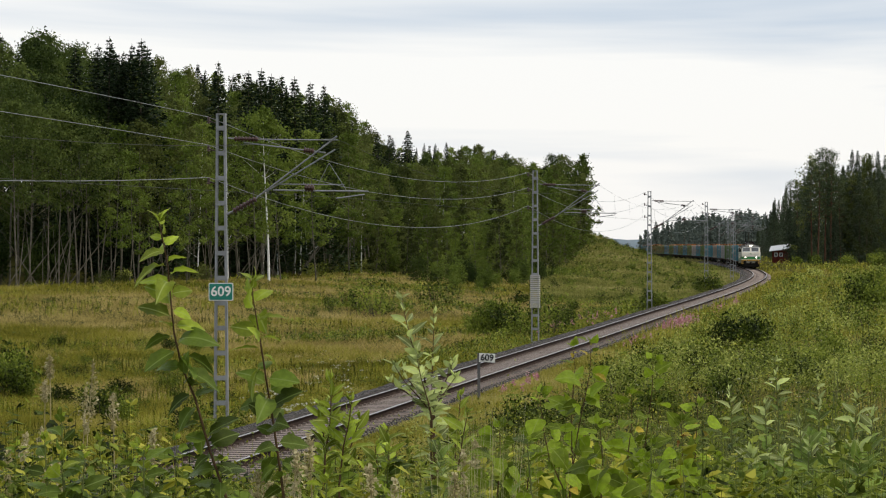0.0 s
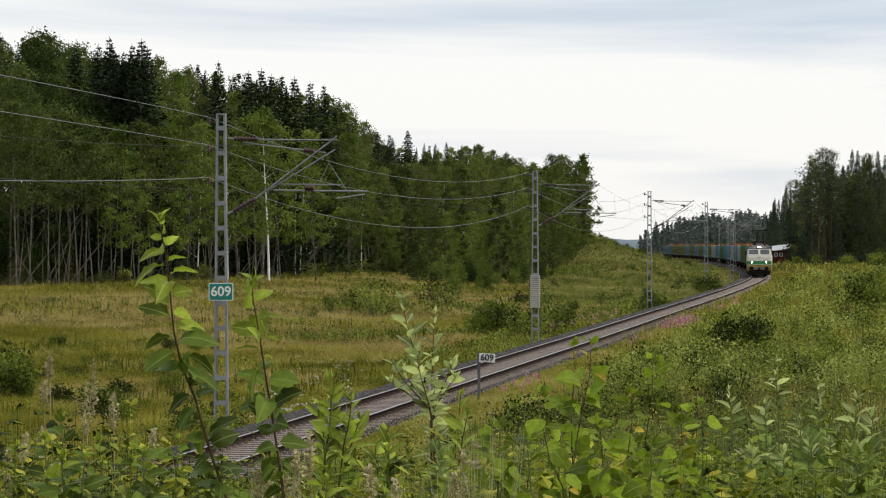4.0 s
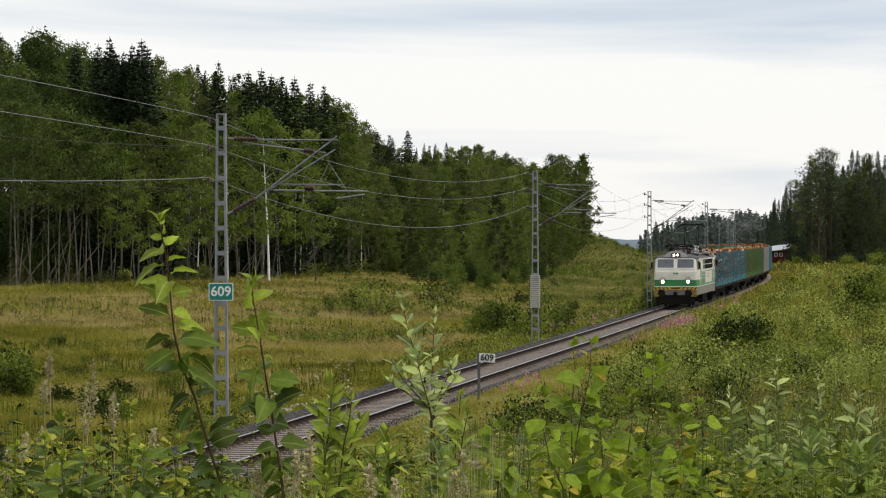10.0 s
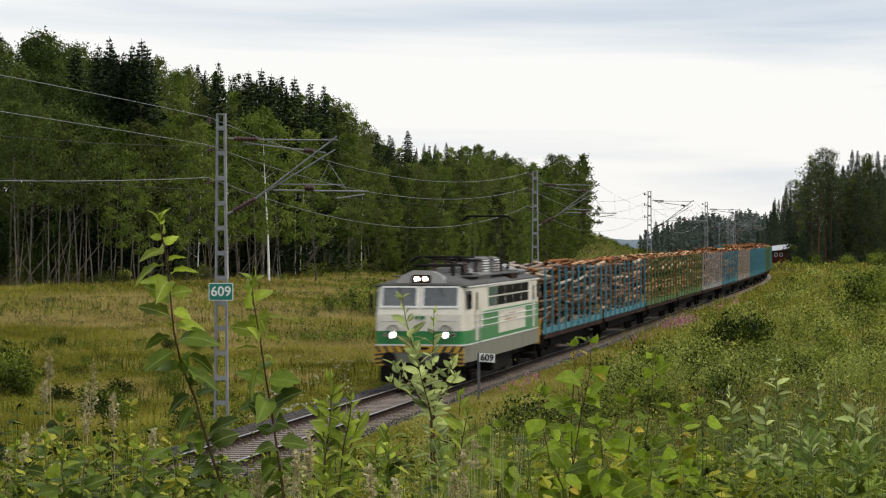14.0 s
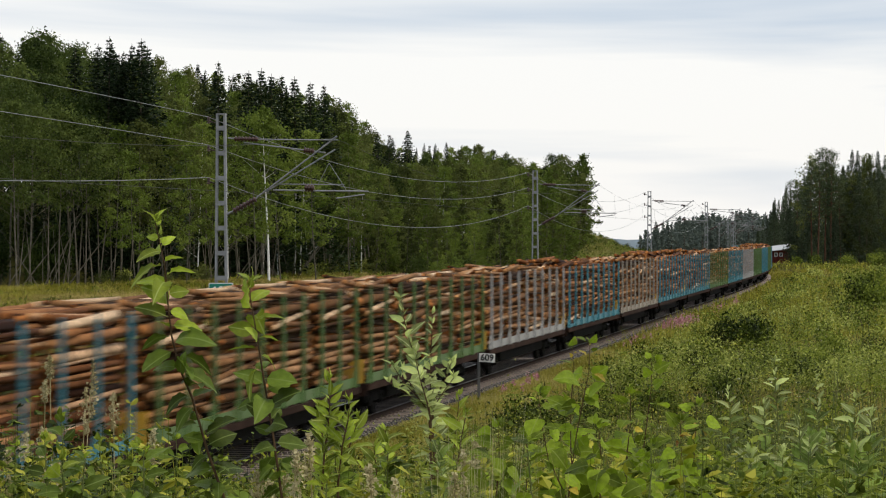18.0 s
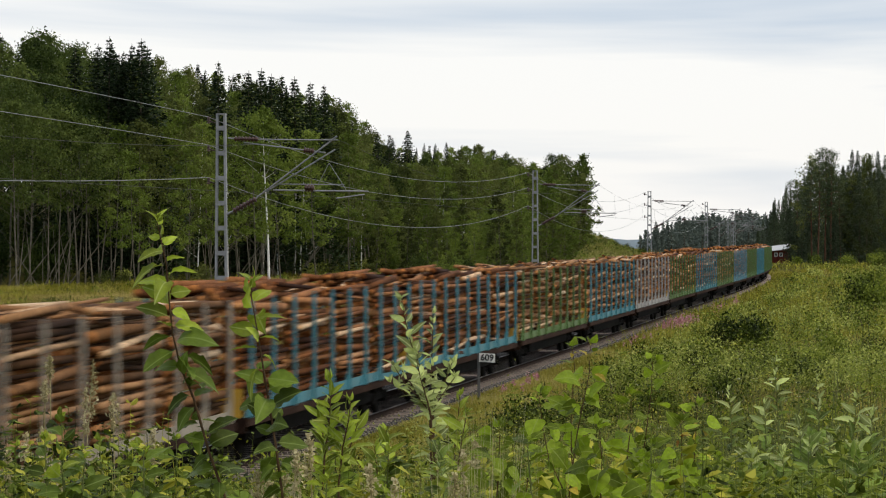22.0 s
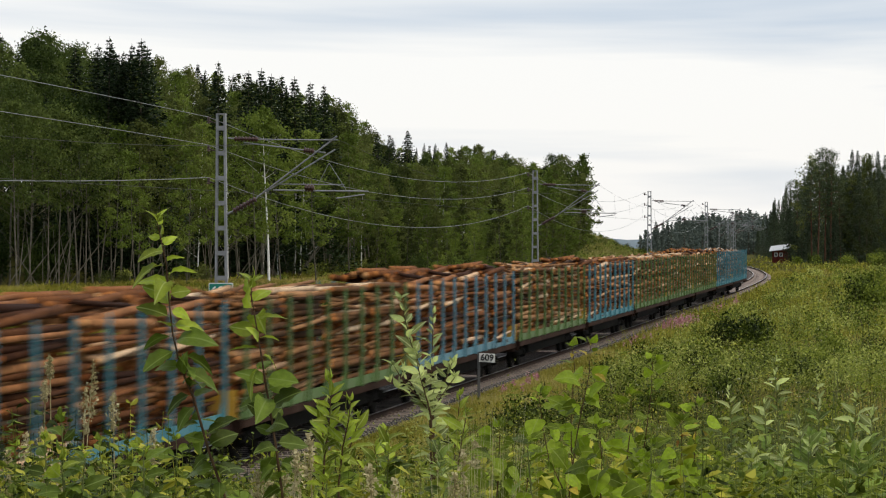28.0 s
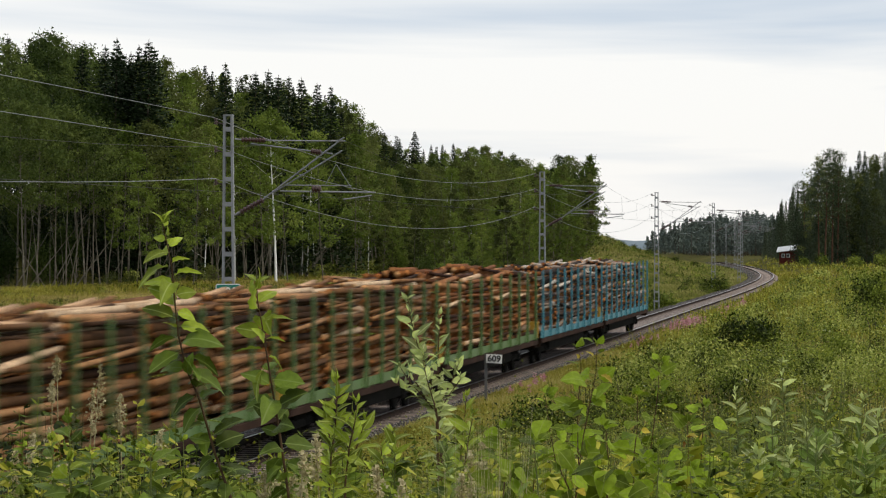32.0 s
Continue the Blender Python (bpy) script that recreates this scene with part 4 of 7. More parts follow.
def wagon_proto(colour):
    mat = STAKE_PAINT[colour]
    say = {"blue": "blue", "green": "green", "grey": "pale grey", "tan": "buff", "slate": "faded slate-blue"}[colour]
    wg = thing("timber_wagon", Matrix.Identity(4), "flat timber wagon with %s stakes and rusty sills" % say, "railway wagon", "wagons of the train")
    hl = WAGON / 2 - 0.55
    bm = bmesh.new()
    for sx in (-1, 1):
        box(bm, sx * 1.36 - 0.07, sx * 1.36 + 0.07, -hl, hl, 0.84, 0.99)
        box(bm, sx * 0.4 - 0.08, sx * 0.4 + 0.08, -hl + 0.4, hl - 0.4, 0.55, 0.95)
    box(bm, -1.36, 1.36, -hl, hl, 0.95, 1.02)
    for y in (-hl + 0.1, hl - 0.1):
        box(bm, -1.36, 1.36, y - 0.1, y + 0.1, 0.7, 0.97)
    part("underframe", bm, M_RUST, wg, "rusty brown steel underframe")
    n = 10
    for sx in (-1, 1):
        for i in range(n):
            y = -hl + 0.45 + i * (2 * hl - 0.9) / (n - 1)
            bm = bmesh.new()
            vs = box(bm, sx * 1.42 - 0.04, sx * 1.42 + 0.04, y - 0.07, y + 0.07, 1.0, 3.42, 0.012)
            for v in vs:
                v.co.y = y + (v.co.y - y) * (1.0 - 0.4 * (v.co.z - 1.0) / 2.42)
            tube(bm, (sx * 1.42, y, 3.40), (sx * 1.42, y, 3.5), 0.025, seg=6)
            # the foot of each stake spreads into a plate
            rim = [(y - 0.40, 1.03), (y + 0.40, 1.03), (y + 0.07, 1.46), (y - 0.07, 1.46)]
            fs = [[bm.verts.new((sx * px, py, pz)) for py, pz in rim] for px in (1.375, 1.40)]
            bm.faces.new(fs[0])
            bm.faces.new(fs[1][::-1])
            for k in range(4):
                bm.faces.new((fs[0][k], fs[1][k], fs[1][(k + 1) % 4], fs[0][(k + 1) % 4]))
            part("stake", bm, mat, wg, "%s painted steel stake" % say)
        for i in range(4):
            y0 = -hl + 0.5 + i * (2 * hl - 1.0) / 4
            slab("side_board", mat, wg, sx * 1.34 - 0.02, sx * 1.34 + 0.02, y0 + 0.06, y0 + (2 * hl - 1.0) / 4 - 0.06, 1.0, 1.24, 0.0, "low %s side board" % say)
    for i in range(4):
        y = -hl + 2.0 + i * (2 * hl - 4.0) / 3
        slab("bolster", M_DARK, wg, -1.3, 1.3, y - 0.1, y + 0.1, 1.02, 1.12)
    for k in (-1, 1):
        slab("end_board", M_YELLOW, wg, 0.75, 1.3, k * (hl - 0.03) - 0.03, k * (hl - 0.03) + 0.03, 1.02, 1.62, 0.0, "small yellow end board")
        bogie(wg, k * (hl - 3.0), 0.9, ME_WHEEL, 0.46)
        for sx in (-1, 1):
            bf = disc("buffer", M_DARK, wg, (sx * 0.87, k * hl, 0.88), 0.08, 0.48, "black round buffer", (0, k, 0), 12)
            disc("buffer_plate", M_DARK, bf, (sx * 0.87, k * (hl + 0.48), 0.88), 0.2, 0.04, axis=(0, k, 0), seg=14)
    # solid box added between the bogies to block light under the wagon
    slab("brake_gear", M_DARK, wg, -1.1, 1.1, -5.6, 5.6, 0.42, 0.77, 0.03, "dark solid block added under the floor to keep light out")
    return wg


def log_material(name, stops):
    def build(n, l, p):
        geo = n.new("ShaderNodeNewGeometry")
        r = ramp_node(n, l, geo.outputs["Random Per Island"], stops)
        b = noise_node(n, l, 5.0, 5)
        b.inputs["Distortion"].default_value = 0.6
        r2 = ramp_node(n, l, b.outputs["Fac"], [(0.3, (0.25,) * 3), (0.54, (0.95,) * 3), (0.64, (1.2,) * 3), (0.7, (1.8,) * 3)])
        l.new(mix_node(n, l, r.outputs["Color"], r2.outputs["Color"], 1.0, "MULTIPLY"), p.inputs["Base Color"])
        p.inputs["Roughness"].default_value = 0.85
        p.inputs["Specular IOR Level"].default_value = 0.08
        bn = n.new("ShaderNodeBump")
        bn.inputs["Strength"].default_value, bn.inputs["Distance"].default_value = 0.5, 0.02
        f = noise_node(n, l, 30.0, 3)
        l.new(f.outputs["Fac"], bn.inputs["Height"])
        l.new(bn.outputs["Normal"], p.inputs["Normal"])
    return material(name, build)


M_LOG = log_material("pine_log_bark", [(0.0, (0.028, 0.011, 0.006)), (0.35, (0.105, 0.042, 0.017)), (0.65, (0.23, 0.092, 0.035)), (0.85, (0.37, 0.175, 0.075)), (1.0, (0.68, 0.48, 0.31))])
M_LOGEND = log_material("sawn_log_end", [(0.0, (0.24, 0.075, 0.02)), (0.5, (0.44, 0.17, 0.05)), (1.0, (0.60, 0.33, 0.14))])
M_LOG2 = log_material("birch_log_bark", [(0.0, (0.02, 0.014, 0.012)), (0.35, (0.065, 0.045, 0.035)), (0.6, (0.15, 0.105, 0.08)), (0.78, (0.25, 0.185, 0.14)), (0.92, (0.38, 0.31, 0.25)), (1.0, (0.56, 0.49, 0.41))])
M_LOG3 = log_material("tan_log_bark", [(0.0, (0.028, 0.014, 0.008)), (0.35, (0.095, 0.048, 0.022)), (0.65, (0.21, 0.104, 0.046)), (0.85, (0.36, 0.195, 0.093)), (1.0, (0.64, 0.47, 0.31))])


def log_stack_mesh(seed, length, mat, top_lift, mess=1.0):
    rng = np.random.default_rng(seed)
    V, F, S = [], [], []
    seg = 6
    z, n0 = 1.15, 0
    row = 0
    top = 3.42 + top_lift
    while z < top:
        d_row = rng.uniform(0.11, 0.19)
        half = 1.34 if z < 3.35 else 1.34 - (z - 3.35) * 1.3
        x = -half + rng.uniform(0, 0.2)
        while x < half - 0.11:
            d = d_row * rng.uniform(0.6, 1.25)
            zz = z + rng.uniform(-0.06, 0.06) + 0.06 * math.sin(x * 2.3 + seed)
            ln = length * (rng.uniform(0.90, 1.0) if rng.random() < 0.9 else rng.uniform(1.0, 1.06))
            off = rng.uniform(-0.5, 0.5) * (length - ln) + rng.normal(0, 0.06)
            yaw, pit = rng.normal(0, 0.018), rng.normal(0, 0.02 * mess)
            if z > top - 0.3:
                pit, yaw = rng.normal(0, 0.03), rng.normal(0, 0.035)
            ca = np.arange(seg) * 2 * math.pi / seg + rng.uniform(0, 1)
            t0, t1 = (1.0, rng.uniform(0.68, 0.9)) if rng.random() < 0.5 else (rng.uniform(0.68, 0.9), 1.0)
            mid = rng.normal(0, 0.03)
            outer = abs(x + d / 2) > half - 0.3 or z > top - 0.34
            for j, (yy, tp) in enumerate(((-ln / 2, t0), (0, (t0 + t1) / 2), (ln / 2, t1))):
                cx, cz = x + d / 2 + yaw * yy + (mid if j == 1 else 0), zz + pit * yy
                V.append(np.stack([np.clip(cx + d / 2 * tp * np.cos(ca), -1.37, 1.37), np.full(seg, yy + off), cz + d / 2 * tp * np.sin(ca)], -1))
            if outer:
                for k in range(seg):
                    a, b = k, (k + 1) % seg
                    for q in (0, seg):
                        F += [(n0 + q + a, n0 + q + b, n0 + q + seg + b), (n0 + q + a, n0 + q + seg + b, n0 + q + seg + a)]
                        S += [0, 0]
            for base, rev in ((n0, True), (n0 + 2 * seg, False)):
                for k in range(1, seg - 1):
                    ids = (base, base + k, base + k + 1)
                    F.append(ids[::-1] if rev else ids)
                    S.append(1)
            n0 += 3 * seg
            x += d * rng.uniform(1.0, 1.2)
        z += d_row * 1.05
        row += 1
    return mesh_np("timber", np.concatenate(V), np.array(F), [mat, M_LOGEND], S)


STACKS = {"pine": [log_stack_mesh(11 + i, 4.3, M_LOG, 0.02 + 0.11 * (i % 3)) for i in range(4)],
          "birch": [log_stack_mesh(31 + i, 4.4, M_LOG2, 0.02 + 0.08 * i, 1.7) for i in range(3)],
          "tan": [log_stack_mesh(41 + i, 4.4, M_LOG3, 0.02 + 0.08 * i, 1.3) for i in range(3)]}
LOADS = {"b": ("birch", "load of grey-brown and pale birch logs stacked between stakes"), "t": ("tan", "load of tan softwood logs stacked between stakes"),
         "p": ("pine", "load of orange-brown pine logs stacked between stakes")}
KINDS = "bptttptpptttpptptpttpbb"
COLOURS = "blue blue green green grey blue tan blue blue green blue grey green blue green slate green blue green green green blue blue".split()


def timber_train():
    rng = random.Random(5)
    made, out = {}, []
    for i, c in enumerate(COLOURS):
        if c not in made:
            wg = made[c] = wagon_proto(c)
        else:
            wg = copy_thing(made[c], Matrix.Identity(4))
        kind, say = LOADS[KINDS[i]]
        ld = thing("log_load", Matrix.Identity(4), say, "log load", "loads of the train")
        for k in range(4):
            pool = STACKS[kind]
            y = -7.68 + k * 5.12 + rng.uniform(-0.05, 0.05)
            ob = tagged(child("timber", pool[rng.randrange(len(pool))], ld, Matrix.Translation((0, y, 0)) @ Matrix.Rotation(math.pi * rng.randrange(2), 4, "Z")), kind="stuff")
        out.append((18.5 + WAGON * (i + 0.5), wg, ld))
    return out


TRAIN = timber_train()


def run(t):
    """How far the engine's front is along the line at t seconds."""
    return 333.72 - 24.8336 * t + float(np.interp(t, [0, 25, 28, 30, 32], [0, 0, -1.3, -2.9, -5.0]))


def on_rails(s, reach):
    a, b = track_at(s - reach), track_at(s + reach)
    d = b - a
    m = Matrix.Rotation(-math.atan2(d.x, d.y), 4, "Z") @ Matrix.Rotation(math.atan2(d.z, math.hypot(d.x, d.y)), 4, "X")
    return Matrix.Translation((a + b) / 2) @ m


def motions():
    sway()
    times = [i * 1.0 for i in range(33)]
    walk(LOCO, [(t, on_rails(run(t) + 9.0, 5.4)) for t in times])
    for back, wg, ld in TRAIN:
        rows = [(t, on_rails(run(t) + back, 7.1)) for t in times]
        walk(wg, rows)
        walk(ld, rows)


# ---- plants ----
F_LENS = 5112.0


def column(x, y):
    """The plan's fan of sight: how far off the middle a place lies, in the unit of the lens."""
    return 784 + F_LENS * x / np.maximum(y, 1.0)


def cloud(rng, centres, each, spread, size, flat=1.0):
    """Small leaf triangles strewn round centres: verts and faces."""
    c = np.repeat(np.asarray(centres, float), each, 0)
    c = c + rng.normal(0, 1, c.shape) * np.repeat(np.broadcast_to(spread, (len(centres), 3)), each, 0)
    n = len(c)
    sz = np.repeat(np.broadcast_to(size, len(centres)), each)[:, None] * rng.uniform(0.55, 1.35, (n, 1))
    a = rng.normal(0, 1, (n, 3))
    a /= np.linalg.norm(a, axis=1, keepdims=True)
    b = rng.normal(0, 1, (n, 3))
    a[:, 2] *= flat
    b[:, 2] *= flat
    b -= a * (a * b).sum(1, keepdims=True)
    b /= np.linalg.norm(b, axis=1, keepdims=True) + 1e-6
    V = np.stack([c - a * sz * 0.6, c + a * sz * 0.6 + b * sz * 0.1, c + b * sz * 0.75], 1).reshape(-1, 3)
    return V, np.arange(3 * n).reshape(-1, 3)


def limb(V, F, a, b, r0, r1, seg=6):
    a, b = np.asarray(a, float), np.asarray(b, float)
    d = (b - a) / (np.linalg.norm(b - a) + 1e-9)
    u = np.cross(d, (0.3, 0.9, 0.2))
    u /= np.linalg.norm(u)
    w = np.cross(d, u)
    n = sum(len(v) for v in V)
    ang = np.arange(seg) * 2 * math.pi / seg
    ring = np.cos(ang)[:, None] * u + np.sin(ang)[:, None] * w
    V.append(np.concatenate([a + ring * r0, b + ring * r1]))
    for i in range(seg):
        j = (i + 1) % seg
        F += [(n + i, n + j, n + seg + j), (n + i, n + seg + j, n + seg + i)]


def trunk_path(rng, h, lean, r):
    pts, x, y = [], 0.0, 0.0
    dx, dy = rng.normal(0, lean), rng.normal(0, lean)
    for i in range(7):
        z = h * i / 6
        pts.append((x, y, z))
        x += dx * h / 6 + rng.normal(0, 0.008) * h / 3
        y += dy * h / 6 + rng.normal(0, 0.008) * h / 3
    seg = 6
    ang = np.arange(seg) * 2 * math.pi / seg
    V = [np.stack([p[0] + np.cos(ang) * r * (1 - i / 6.6), p[1] + np.sin(ang) * r * (1 - i / 6.6), np.full(seg, p[2])], -1) for i, p in enumerate(pts)]
    F = []
    for i in range(6):
        for k in range(seg):
            a, b = i * seg + k, i * seg + (k + 1) % seg
            F += [(a, b, b + seg), (a, b + seg, a + seg)]
    return pts, V, F


def at_height(pts, z):
    zs = [p[2] for p in pts]
    return np.array([np.interp(z, zs, [p[0] for p in pts]), np.interp(z, zs, [p[1] for p in pts]), z])


def tree_object(name, label, category, group, trunk, crown, bark, leaf):
    tr = thing(name, Matrix.Translation((0, -3000, -60)), label, category, group)
    child("trunk", mesh_np("trunk", np.concatenate(trunk[0]), np.array(trunk[1]), bark, smooth=True), tr)
    child("crown", mesh_np("crown", crown[0], crown[1], leaf), tr)
    return tr


def broadleaf(seed, h=14.0, start=0.4, wide=2.0, bark=None, leaf=None, name="broadleaf_tree", label="", lobes=48, each=64, size=0.215, r=0.085):
    rng = np.random.default_rng(seed)
    pts, V, F = trunk_path(rng, h * 0.95, 0.02, r)
    cs, sp = [], []
    for i in range(lobes):
        t = (i + 0.5) / lobes
        z = h * (start + (1 - start) * t)
        reach = wide * (0.35 + 0.9 * math.sin(math.pi * min(1, 0.22 + 0.78 * t)) ** 0.8) * (1.1 - 0.75 * t ** 3)
        ang, rad = i * 2.4 + rng.uniform(-0.5, 0.5), reach * rng.uniform(0.2, 1.0)
        c = at_height(pts, z) + (rad * math.cos(ang), rad * math.sin(ang), rng.uniform(-0.3, 0.3))
        cs.append(c)
        s = rng.uniform(0.2, 0.42) * wide / 2.4
        sp.append((s, s, s * 0.7))
        if i % 2 == 0:
            limb(V, F, at_height(pts, z - rad * 0.7), c, 0.022 * (1.1 - t), 0.006, 4)
    return tree_object(name, label, "tree", "trees of the wood", (V, F), cloud(rng, cs, each, np.array(sp), size), bark, leaf)


def spruce(seed, h=18.0, wide=2.3, leaf=None, name="spruce_tree"):
    rng = np.random.default_rng(seed)
    pts, V, F = trunk_path(rng, h, 0.004, 0.14)
    cs, sp = [], []
    z = h * 0.06
    while z < h * 0.985:
        t = z / h
        reach = wide * (1 - t) ** 0.9 * rng.uniform(0.75, 1.1) + 0.03
        k = 8 if t < 0.7 else 6
        a0 = rng.uniform(0, 6)
        for i in range(k):
            a = a0 + i * 2 * math.pi / k + rng.uniform(-0.25, 0.25)
            rr = reach * rng.uniform(0.7, 1.1)
            for f in (0.35, 0.7, 1.0):
                if rr * f < 0.12 and f < 1:
                    continue
                cs.append(at_height(pts, z) + (rr * f * math.cos(a), rr * f * math.sin(a), -0.28 * rr * f + 0.12 * rr * f * f))
                sp.append((0.12 * (0.25 + rr * 0.45), 0.12 * (0.25 + rr * 0.45), 0.05 + 0.03 * rr))
        z += 0.27 + 0.22 * (1 - t)
    return tree_object(name, "dark green Norway-type spruce with drooping branches", "tree", "spruces on the hill", (V, F), cloud(rng, cs, 4, np.array(sp), np.interp([c[2] / h for c in cs], [0.0, 0.7, 1.0], [0.30, 0.27, 0.17]), 0.6), M_BARK, leaf or M_SPRUCE)


def pine(seed, h=19.0):
    rng = np.random.default_rng(seed)
    pts, V, F = trunk_path(rng, h * 0.97, 0.008, 0.17)
    cs, sp = [], []
    for i in range(46):
        t = i / 45
        z = h * (0.42 + 0.58 * t)
        reach = 2.3 * (1.0 - 0.75 * t ** 1.5) * rng.uniform(0.3, 1.0)
        a = i * 2.4 + rng.uniform(-0.4, 0.4)
        c = at_height(pts, z) + (reach * math.cos(a), reach * math.sin(a), rng.uniform(-0.2, 0.3))
        limb(V, F, at_height(pts, z - 0.3), c, 0.045 * (1.1 - t), 0.01, 4)
        cs.append(c)
        sp.append((0.40, 0.40, 0.17))
    return tree_object("pine_tree", "tall pine with a bare orange trunk and tufted crown", "tree", "pines", (V, F), cloud(rng, cs, 72, np.array(sp), 0.2, 0.7), M_PINE_BARK, M_PINE)


def shrub(seed, h=1.6, wide=0.9, leaf=None, name="willow_bush", label="dense green willow bush in the meadow", lobes=15, each=46, size=0.10):
    rng = np.random.default_rng(seed)
    V, F, cs, sp = [], [], [], []
    for i in range(lobes):
        a, rr, z = rng.uniform(0, 6.3), wide * rng.uniform(0.1, 0.85) ** 0.7, h * rng.uniform(0.2, 0.92)
        rr *= 1.1 - 0.5 * z / h
        c = np.array((rr * math.cos(a), rr * math.sin(a), z))
        limb(V, F, (c[0] * 0.15, c[1] * 0.15, -0.1), c, 0.014, 0.005, 4)
        cs.append(c)
        sp.append((0.17 * wide, 0.17 * wide, 0.15 * h))
    bs = thing(name, Matrix.Translation((0, -3000, -60)), label, "bush", "bushes by the line")
    child("stem", mesh_np("stem", np.concatenate(V), np.array(F), M_BARK), bs)
    child("leaves", mesh_np("leaves", *cloud(rng, cs, each, np.array(sp), size), leaf or M_BUSH), bs)
    return bs


def placed(protos, spots):
    """The first spots take the prototypes themselves, the others copies."""
    for i, (k, m) in enumerate(spots):
        ob = protos[k]
        if ob.get("set"):
            copy_thing(ob, m).matrix_basis = m
        else:
            ob["set"] = 1
            ob.matrix_basis = m


def spot(x, y, scale, turn, sink=0.1):
    return Matrix.Translation((x, y, gz(x, y) - sink)) @ Matrix.Rotation(turn, 4, "Z") @ Matrix.Scale(scale, 4)


SKY_C = [-200, 0, 100, 190, 260, 330, 400, 470, 540, 600, 640, 665, 750, 850, 900, 960, 1005, 1035, 1050]
SKY_Y = [26, 36, 66, 82, 84, 100, 121, 134, 152, 164, 207, 238, 244, 238, 256, 272, 284, 318, 400]


def thicket(run_len, ex, ey):
    """Young spruces and alders added to block light and darken the inside of the wood."""
    rng = random.Random(24)
    small = [spruce(170 + i, 9, 1.9, name="young_spruce") for i in range(2)]
    alder = [shrub(176 + i, 4.2, 1.7, M_DECID, "alder_bush", "tall dark alder bush inside the wood", 22, 60, 0.27) for i in range(2)]
    sa, sb = [], []
    for back, step in ((3, 5.0), (7, 5.0), (14, 6.0)):
        d = 10.0
        while d < run_len[-1]:
            x0, y0 = np.interp(d, run_len, ex), np.interp(d, run_len, ey)
            x1, y1 = np.interp(d + 1, run_len, ex), np.interp(d + 1, run_len, ey)
            x, y = x0 - (y1 - y0) * (back + rng.uniform(-1.5, 1.5)), y0 + (x1 - x0) * back + rng.uniform(-1.5, 1.5)
            d += step * rng.uniform(0.6, 1.4)
            if -40 < column(x, y) < 1010:
                k = rng.randrange(2)
                (sa if rng.random() < 0.5 else sb).append((k, spot(x, y, rng.uniform(0.7, 1.15), rng.uniform(0, 6))))
    placed(small, sa)
    placed(alder, sb)


